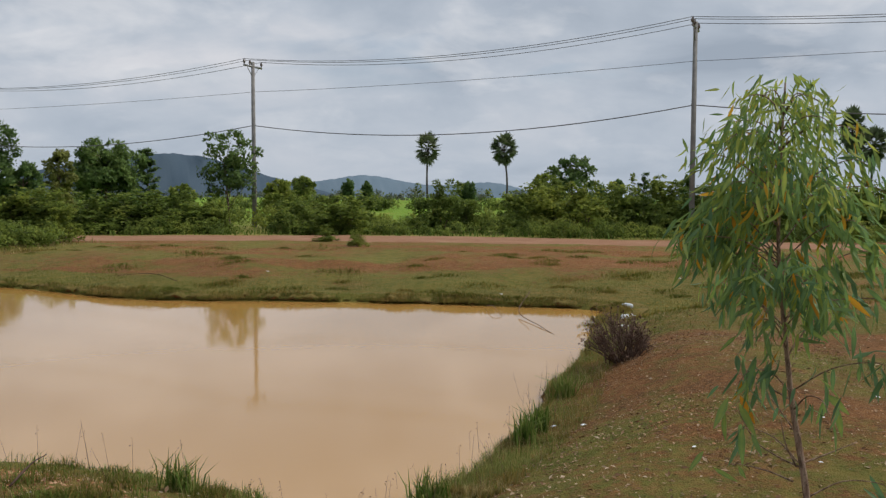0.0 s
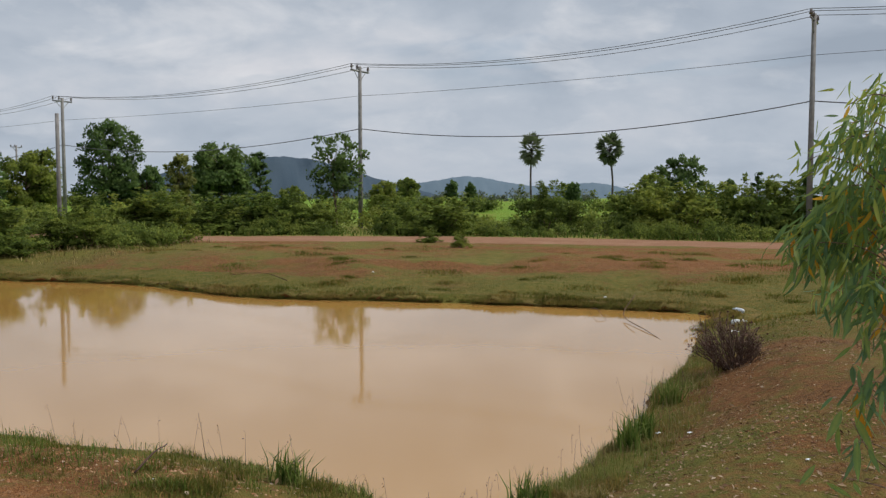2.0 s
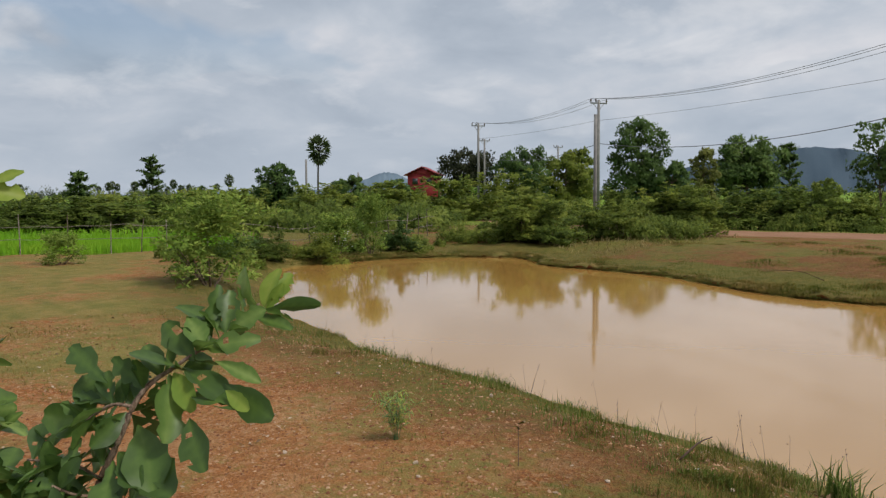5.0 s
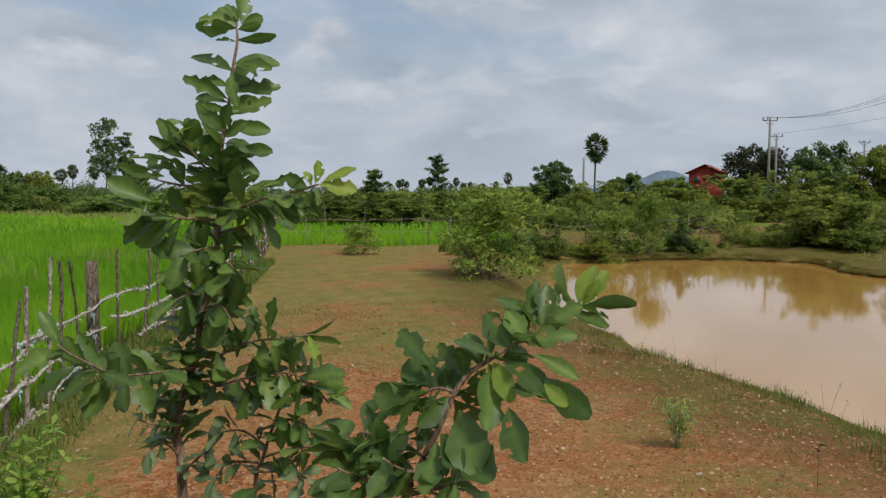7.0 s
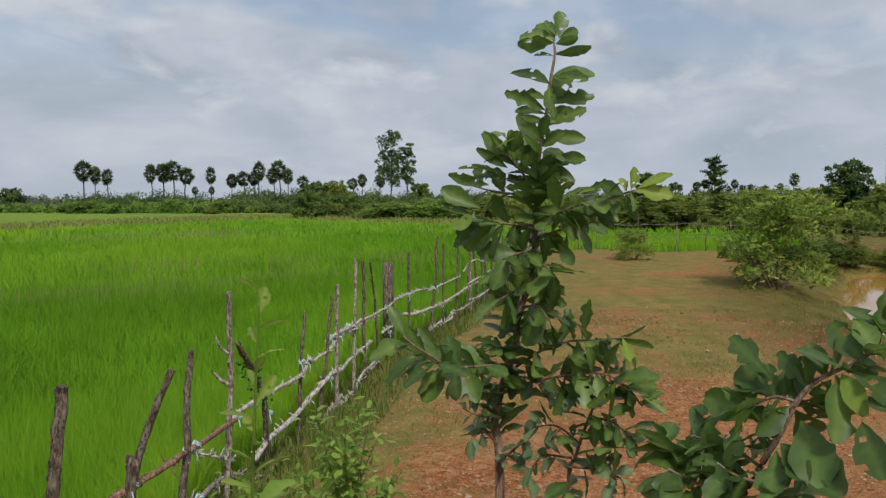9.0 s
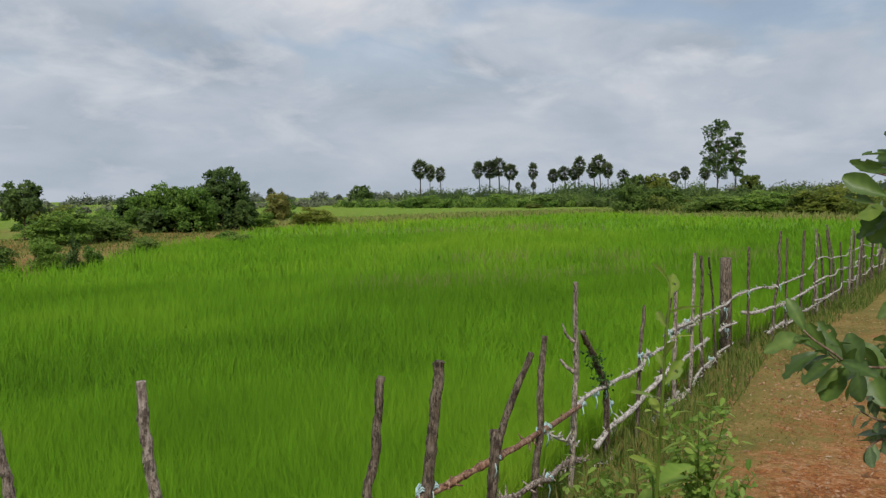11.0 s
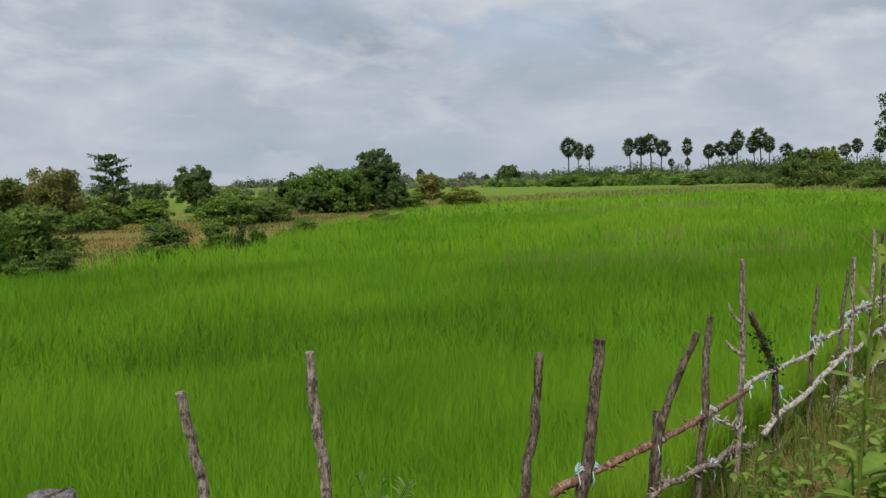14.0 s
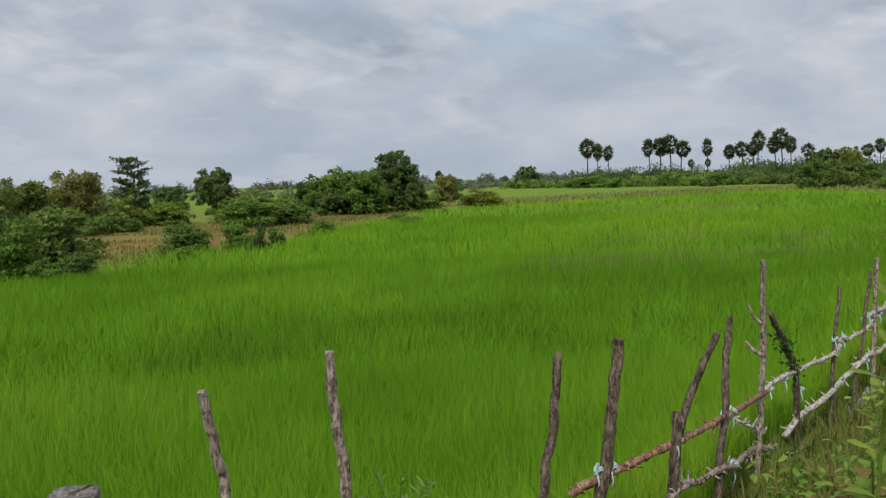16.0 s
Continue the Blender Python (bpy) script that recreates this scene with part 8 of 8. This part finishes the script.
def shore_grass():
    # dense grass along the near rim, bent out over the water
    for mat, n, seed, hh in (("grass_lush", 22000, 1, 0.105), ("grass", 46000, 3, 0.075), ("grass_dry", 9000, 2, 0.12)):
        g = np.random.default_rng(seed)
        near = [k for k in range(len(RIM)) if RIM[k][1] < 12.5 and RIM[k][0] > -15]
        k = g.choice(near, n)
        a, b = RIM[k], RIM[(k + 1) % len(RIM)]
        f = g.random((n, 1))
        p = a * (1 - f) + b * f
        out = unit(b - a)[:, ::-1] * [1, -1]
        test = rim_distance(p[:200, 0] + 0.05 * out[:200, 0], p[:200, 1] + 0.05 * out[:200, 1], RIM)
        if np.median(test) < 0:
            out = -out
        p = p + out * (0.02 + np.where(p[:, :1] > -1.15, 0.6, 1.7) * g.random((n, 1)) ** 1.6)
        clump = value_noise(p[:, 0], p[:, 1], 0.22, 61 + seed)
        clump = np.where(p[:, 0] > -1.15, 0.25 + 0.75 * clump, clump)
        sel = 0.8 * clump + 0.5 * value_noise(p[:, 0], p[:, 1], 1.1, 66) + 0.2 * g.random(n) > 0.76 + 0.16 * ease((-p[:, 0] - 2.6) / 1.5)
        p, clump = p[sel], clump[sel]
        grass("shore_grass", p, hh * (0.25 + 1.8 * clump**2 * g.random(len(p))), np.where(p[:, 0] > -1.15, 0.0042, 0.0050), mat, ("tufted green grass", "dry grass stalks", "brownish grass")[seed - 1] + " along the near shore", 0.75, (np.where(p[:, 0] > -1.15, 0.66, 0.32) + 0.24 * g.standard_normal(len(p))).clip(0, 1))


shore_grass()
for x, y in [(-0.02, 7.5), (-0.13, 7.22), (0.27, 8.75), (-0.75, 5.75), (-2.4, 5.75)]:
    g = np.random.default_rng(int(100 * y))
    root = thing("grass_tuft", (0, 0, 0), "bright broad-bladed grass tuft at the water's edge", "grass", "tufts on the shore")
    p = np.array([[x, y]]) + 0.055 * g.standard_normal((130, 2))
    v, f, t = blades(p, land(p[:, 0], p[:, 1]) - 0.01, 0.12 + 0.2 * g.random(130), 0.013, 0.55)
    put("clump", mesh_of("clump", v, f, t), "grass_lush", root)


def yard_grass():
    x, y, g = scatter(125000, -12, 4.5, -1.5, 12, 3)
    s, p = rim_distance(x, y, RIM), rim_distance(x, y, PADDY)
    patch = value_noise(x, y, 1.3, 21) * 0.6 + value_noise(x, y, 0.45, 71) * 0.5
    keep = (s > 0.15) & (p > 0.05) & (patch - 0.16 * ease((value_noise(x, y, 2.2, 74) - 0.5) / 0.15) + np.where(x > -1.15, 0.02, 0.45) * ease((2.6 - s) / 2.0) + 0.1 * ease((x - 1.0) / 1.5) - 0.27 * (x > -1.0) * (s > 0.7) + 0.2 * g.random(len(x)) > 0.68)
    xy = np.column_stack([x, y])[keep]
    d = np.hypot(xy[:, 0] + 0.3, xy[:, 1] - 0.6)
    grass("yard_grass", xy, (0.015 + 0.035 * g.random(len(xy)) ** 1.5), 0.003 + 0.0005 * d, "grass", "thin short grass on the gravel", 1.0, (0.62 + 0.28 * g.standard_normal(len(xy)) - 0.35 * (xy[:, 0] > -1.0)).clip(0, 1))
    x, y, g = scatter(54000, -26, -10, 1, 14, 4)
    s, p = rim_distance(x, y, RIM), rim_distance(x, y, PADDY)
    keep = (s > 0.1) & (p > 0.05) & (value_noise(x, y, 1.6, 72) + 0.4 * g.random(len(x)) + 0.3 * ease((-x - 12) / 5) > 0.55)
    xy = np.column_stack([x, y])[keep]
    grass("yard_grass", xy, 0.010 + 0.028 * g.random(len(xy)), 0.007, "grass", "short grass between pond and fence", 1.2, (0.8 + 0.2 * g.standard_normal(len(xy))).clip(0, 1))


yard_grass()


def bank_grass():
    x, y, g = scatter(125000, -27, 9, 11, 31, 5)
    s, rd = rim_distance(x, y, RIM), road_distance(x, y)
    lump = value_noise(x, y, 1.4, 81) * 0.6 + value_noise(x, y, 0.5, 82) * 0.4
    bare = value_noise(x, y * 2.0, 3.5, 83)
    wear = value_noise(x * 0.4, y * 1.5, 1.5, 85)
    keep = (s > 0.02) & (rd > 2.4) & (0.5 * lump + 0.45 * value_noise(x, y, 0.7, 86) + 0.25 * g.random(len(x)) + 0.22 * ease((3.0 - s) / 2.5) - 0.55 * (bare - 0.35) * ease((s - 3) / 3) - 0.5 * ease((wear - 0.48) / 0.2) * ease((s - 2.5) / 3) > 0.48)
    xy = np.column_stack([x, y])[keep]
    lm, ss = lump[keep], s[keep]
    h = (0.018 + 0.05 * lm * g.random(len(xy))) * (1 + 1.1 * ease((2.6 - ss) / 1.6) * value_noise(xy[:, 0], xy[:, 1], 0.8, 88))
    tone = (0.10 + 0.9 * (value_noise(xy[:, 0], xy[:, 1], 1.2, 84) - 0.5) + 0.6 * (value_noise(xy[:, 0], xy[:, 1], 5.0, 87) - 0.5) + 0.2 * g.standard_normal(len(xy)) + 0.36 * ease((ss - 1.5) / 4)).clip(0, 1)
    grass("bank_grass", xy, h, 0.011, "grass", "short tufted grass on the far bank", 1.6, tone)
    x, y, g = scatter(26000, -60, 40, 24, 46, 6)
    rd = road_distance(x, y)
    keep = (rd > 2.2) & (rd < 5.0) & (y > np.interp(x, [-60, -22, -10, -2.5, 5, 40], [46, 31.5, 32.6, 32.2, 31, 24]))
    xy = np.column_stack([x, y])[keep]
    grass("verge_grass", xy, 0.12 + 0.3 * g.random(len(xy)), 0.05, "grass_lush", "tall weedy grass behind the road", 0.9, (0.12 + 0.2 * g.standard_normal(len(xy))).clip(0, 1))
    x, y, g = scatter(16000, -30, -12, 20, 34, 8)
    keep = (road_distance(x, y) > 2.5) & (rim_distance(x, y, RIM) > 1.5) & (y > 22 - 0.4 * (x + 18)) & (x < -15)
    xy = np.column_stack([x, y])[keep]
    xy = xy[::3]
    grass("verge_grass", xy, 0.08 + 0.16 * g.random(len(xy)), 0.025, "grass_dry", "dry rough grass by the bushes", 0.8)


bank_grass()


def build_rice():
    """Blades all over the field, dense and fine near the fence, sparse and broad far off."""
    for n, r0, r1, w, lean, seed in ((135000, 1.4, 7, 0.0049, 0.42, 1), (98000, 7, 16, 0.0120, 0.5, 2), (60000, 16, 34, 0.025, 0.6, 3), (36000, 34, 75, 0.054, 0.8, 4)):
        g = np.random.default_rng(200 + seed)
        r = np.sqrt(r0**2 + (r1**2 - r0**2) * g.random(n))
        t = np.radians(60 + 92 * g.random(n))
        x, y = -0.35 - np.sin(t) * r, 0.3 + np.cos(t) * r
        p = rim_distance(x, y, PADDY)
        keep = p < -0.06
        x, y = x[keep], y[keep]
        wave = value_noise(x, y, 1.8, 91) * 0.5 + value_noise(x + 0.4 * y, y - 0.4 * x, 6.0, 92) * 0.5
        h = (0.34 + 0.15 * wave) * ((0.7 + 0.5 * g.random(len(x))) if seed == 1 else (0.9 + 0.16 * g.random(len(x))) if seed < 4 else (0.84 + 0.08 * g.random(len(x))))
        tone = (0.34 + 0.15 * ease((-y - 1.5) / 8) + 0.4 * (wave - 0.5) + 0.6 * (value_noise(x, y * 2.5, 9.0, 93) - 0.5) + 0.3 * (value_noise(x * 0.7, y * 2.0, 1.2, 94) - 0.5) + 0.05 * g.standard_normal(len(x))).clip(0, 1)
        xy = np.column_stack([x, y])
        v, f, tt = blades(xy, land(x, y) - 0.01, h, w * (0.7 + 0.6 * g.random(len(x))), lean, tone)
        put("rice", mesh_of("rice", v, f, tt), "rice", label="dense bright green young rice", kind="stuff")
    # brownish grass gone to seed on the low bunds between the plots
    g = np.random.default_rng(230)
    for line in [[(-13.1, -5.1), (-14.0, -3.8), (-14.9, -2.5), (-16.3, -0.7)], [(-19.1, -5.4), (-19.7, -2.8), (-20.6, -0.4), (-21.9, 1.6)], [(-32.5, -14.3), (-35.1, -10.0), (-37.9, -5.6)]]:
        line = np.array(line)
        k = g.random(900) * (len(line) - 1)
        i = k.astype(int)
        c = line[i] + (line[i + 1] - line[i]) * (k - i)[:, None]
        d = np.hypot(c[:, 0], c[:, 1])
        c = c + g.standard_normal(c.shape) * (0.035 * d)[:, None]
        c = c[value_noise(c[:, 0], c[:, 1], 1.5, 231) > 0.42]
        c = c[rim_distance(c[:, 0], c[:, 1], PADDY) < -0.3]
        v, f, tt = blades(c, land(c[:, 0], c[:, 1]), 0.42 + 0.16 * g.random(len(c)), 0.0006 * np.hypot(c[:, 0], c[:, 1]), 0.3)
        put("bund_grass", mesh_of("bund_grass", v, f, tt), "grass_seed", label="brownish grass gone to seed among the rice", kind="stuff")


build_rice()


def field_edge_grass():
    x, y, g = scatter(32000, -60, -4, -34, -9, 9)
    p = rim_distance(x, y, PADDY)
    keep = (p > 0.0) & (p < 12) & (value_noise(x, y, 2.5, 95) + 0.1 * g.random(len(x)) > 0.5)
    xy = np.column_stack([x, y])[keep]
    grass("rough_grass", xy, 0.06 + 0.12 * g.random(len(xy)), 0.035, "grass_lush", "rough grass on the field bank", 0.8)
    x, y, g = scatter(30000, -84, -40, -26, 14, 19)
    p = rim_distance(x, y, PADDY)
    keep = (p > 0.0) & (p < 9) & (value_noise(x, y, 4.0, 97) + 0.2 * g.random(len(x)) > 0.4)
    xy = np.column_stack([x, y])[keep]
    grass("rough_grass", xy, 0.15 + 0.25 * g.random(len(xy)), 0.07, "grass_seed", "pale seeding grass along the far field edge", 0.9)
    x, y, g = scatter(20000, -40, -4, -27, -10, 10)
    p = rim_distance(x, y, PADDY)
    keep = (p > 0.1) & (p < 9) & (value_noise(x, y, 3.0, 96) > 0.4)
    xy = np.column_stack([x, y])[keep]
    grass("rough_grass", xy, 0.03 + 0.07 * g.random(len(xy)), 0.03, "grass", "dry brown grass on the field bank", 1.1)


field_edge_grass()


def stalks():
    """Seed stalks that stand above the shore grass."""
    g = np.random.default_rng(12)
    near = [k for k in range(len(RIM)) if RIM[k][1] < 10 and RIM[k][0] > -10]
    tubes_, cs = [], []
    for k in g.choice(near, 110):
        c = RIM[k] + 0.25 * g.standard_normal(2)
        z = land_at(*c)
        h = 0.14 + 0.26 * g.random() ** 1.5
        e = np.array([c[0] + 0.06 * g.standard_normal(), c[1] + 0.06 * g.standard_normal(), z + h])
        tubes_.append(tube(np.array([(c[0], c[1], z - 0.02), (np.array([c[0], c[1], z]) + e) / 2, e]), [0.0016, 0.0012, 0.0008], 4))
        cs += [e, e - [0, 0, 0.03], e - [0.01, 0, 0.05]]
    v, f = join(tubes_)
    put("seed_stalks", mesh_of("seed_stalks", v, f), "twig", label="thin seed stalks above the shore grass", kind="stuff")
    c = np.array(cs)
    v, f, t = leaf_soup(c, g.standard_normal(c.shape) + [0, 0, 0.5], g.standard_normal(c.shape), 0.018, 0.006)
    put("seed_heads", mesh_of("seed_heads", v, f, t), "deadleaf", label="small brown seed heads", kind="stuff")


stalks()

# feathery young plant on the gravel, and a bare shoot
tuft = thing("feathery_plant", (-4.57, 3.95, land_at(-4.57, 3.95)), "small feathery light green plant on the gravel", "plant")
for k in range(11):
    a = k * 2.4
    w = 0.07 + 0.11 * (k % 4) / 3
    leafy_shoot([(0.01 * math.cos(a), 0.01 * math.sin(a), -0.02), (0.35 * w * math.cos(a), 0.35 * w * math.sin(a), 0.17), (w * math.cos(a), w * math.sin(a), 0.26 + 0.04 * (k % 3))], 0.002, 0.001, 0.009, 0.075, tuft, "gum", "gum", 300 + k, start=0.3, width=0.11, droop=0.35, name="stem")
fern = thing("feathery_plant", (-3.1, -1.57, land_at(-3.1, -1.57)), "bluish green feathery plant among the rice", "plant")
for k in range(7):
    a = k * 0.9
    leafy_shoot([(0, 0, 0), (0.03 * math.cos(a), 0.03 * math.sin(a), 0.30), (0.13 * math.cos(a), 0.13 * math.sin(a), 0.46 + 0.03 * (k % 3))], 0.003, 0.001, 0.012, 0.06, fern, "creeper", "sapling", 340 + k, start=0.5, width=0.2, droop=0.2, name="stem")
shoot = thing("bare_shoot", (-3.65, 4.15, land_at(-3.65, 4.15)), "thin bare shoot with a few top leaves", "plant")
leafy_shoot([(0, 0, -0.02), (-0.01, 0.01, 0.15), (-0.02, 0.02, 0.27)], 0.003, 0.0012, 0.02, 0.04, shoot, "twig", "willow", 330, start=0.8, width=0.4, name="stem")


def fence_weeds():
    """Low weeds and grass at the foot of the fence."""
    g = np.random.default_rng(44)
    line = np.array([(-1.2, -2.3), (-2.18, -1.70), (-3.18, -0.87), (-3.57, -0.5), (-4.81, -0.39), (-6.68, 0.11), (-8.85, 0.53), (-12.8, 2.05), (-19.6, 4.1)])
    d = np.concatenate([[0], np.cumsum(np.linalg.norm(np.diff(line, axis=0), axis=1))])
    n = 15000
    s = d[-1] * g.random(n) ** 1.6
    x, y = np.interp(s, d, line[:, 0]), np.interp(s, d, line[:, 1])
    off = 0.5 * g.random(n) ** 1.3 - 0.12
    x, y = x + 0.35 * off, y + 0.95 * off
    keep = value_noise(x, y, 0.7, 45) + 0.4 * g.random(n) - 0.35 * off > 0.38
    xy = np.column_stack([x, y])[keep]
    grass("fence_grass", xy, 0.05 + 0.15 * g.random(len(xy)) ** 1.6, 0.006 + 0.0007 * np.hypot(xy[:, 0], xy[:, 1]), "grass_lush", "rank grass at the foot of the stick fence", 0.6)


fence_weeds()


def rim_grass():
    """Grass that hangs over the far rim, and taller tufts on the bank."""
    g = np.random.default_rng(61)
    far = [k for k in range(len(RIM)) if RIM[k][1] > 13.5]
    n = 26000
    k = g.choice(far, n)
    a, b = RIM[k], RIM[(k + 1) % len(RIM)]
    p = a + (b - a) * g.random((n, 1)) + 0.10 * g.standard_normal((n, 2))
    clump = value_noise(p[:, 0], p[:, 1], 0.5, 62)
    sel = clump + 0.3 * g.random(n) > 0.45
    p, clump = p[sel], clump[sel]
    z = np.maximum(land(p[:, 0], p[:, 1]), WATER + 0.05)
    tone = (0.35 + 0.7 * (clump - 0.5) + 0.2 * g.standard_normal(len(p))).clip(0, 1)
    v, f, t = blades(p, z, 0.04 + 0.10 * clump * g.random(len(p)), 0.012, 1.2, tone)
    put("rim_grass", mesh_of("rim_grass", v, f, t), "grass", label="grass hanging over the far rim of the pond", kind="stuff")
    c = np.column_stack([-24 + 32 * g.random(230), 13.6 + 13 * g.random(230) ** 1.7])
    c = c[(rim_distance(c[:, 0], c[:, 1], RIM) > 0.15) & (road_distance(c[:, 0], c[:, 1]) > 2.8)]
    each = 170
    size = np.repeat(0.12 + 0.38 * g.random(len(c)) ** 2, each)
    off = g.standard_normal((each * len(c), 2)) * [1.25, 0.8]
    p = np.repeat(c, each, 0) + size[:, None] * off
    dome = np.exp(-0.5 * (off**2).sum(1))
    own = np.repeat(g.random(len(c)), each)
    v, f, t = blades(p, land(p[:, 0], p[:, 1]) - 0.01, 0.02 + (0.03 + 0.30 * size) * dome * (0.6 + 0.6 * g.random(len(p))), 0.016, 1.7, (0.05 + 0.5 * own + 0.15 * g.standard_normal(len(p))).clip(0, 1))
    put("grass_tufts", mesh_of("grass_tufts", v, f, t), "grass", label="taller green grass tufts on the far bank", kind="stuff")


rim_grass()


def chaff():
    """Dead leaves and straw lying on the ground."""
    g = np.random.default_rng(63)
    n = 42000
    r = 1.8 + 11 * g.random(n) ** 1.2
    t = np.radians(-45 + 150 * g.random(n))
    x, y = -0.3 - np.sin(t) * r, 0.6 + np.cos(t) * r
    keep = (rim_distance(x, y, RIM) > 0.35) & (rim_distance(x, y, PADDY) > 0.2) & (0.6 * value_noise(x, y, 0.9, 64) + 0.5 * g.random(n) + 0.3 * (x > -0.6) > 0.66)
    x, y = x[keep], y[keep]
    n = len(x)
    c = np.column_stack([x, y, land(x, y) + 0.006])
    along = g.standard_normal((n, 3)) * [1, 1, 0.25]
    L = 0.014 + 0.04 * g.random(n) ** 2
    v, f, tt = leaf_soup(c, along, np.array([[0, 0, 1.0]]) + 0.35 * g.standard_normal((n, 3)), L, L * (0.15 + 0.4 * g.random(n)), 0.2)
    put("dead_leaf_litter", mesh_of("dead_leaf_litter", v, f, tt), "chaff", label="dead leaves and straw on the ground", kind="stuff")


def bark_chips():
    """Straw and broken bark thrown up on the rise beside the pond."""
    g = np.random.default_rng(65)
    n = 34000
    x, y = -1.0 + 4.6 * g.random(n), 1.8 + 9.0 * g.random(n) ** 1.2
    heap = 0.6 * value_noise(x + 0.5 * y, y - 0.5 * x, 1.1, 67) + 0.25 * value_noise(x, y, 0.35, 68)
    keep = (rim_distance(x, y, RIM) > 0.55) & (heap + 0.2 * g.random(n) > 0.53)
    x, y = x[keep], y[keep]
    n = len(x)
    c = np.column_stack([x, y, land(x, y) + 0.008])
    L = 0.010 + 0.036 * g.random(n) ** 2
    v, f, tt = leaf_soup(c, g.standard_normal((n, 3)) * [1, 1, 0.35], np.array([[0, 0, 1.0]]) + 0.6 * g.standard_normal((n, 3)), L, L * (0.15 + 0.25 * g.random(n)), 0.3)
    put("bark_chips", mesh_of("bark_chips", v, f, tt), "chip", label="pale straw and broken bark on the bank", kind="stuff")


bark_chips()

chaff()
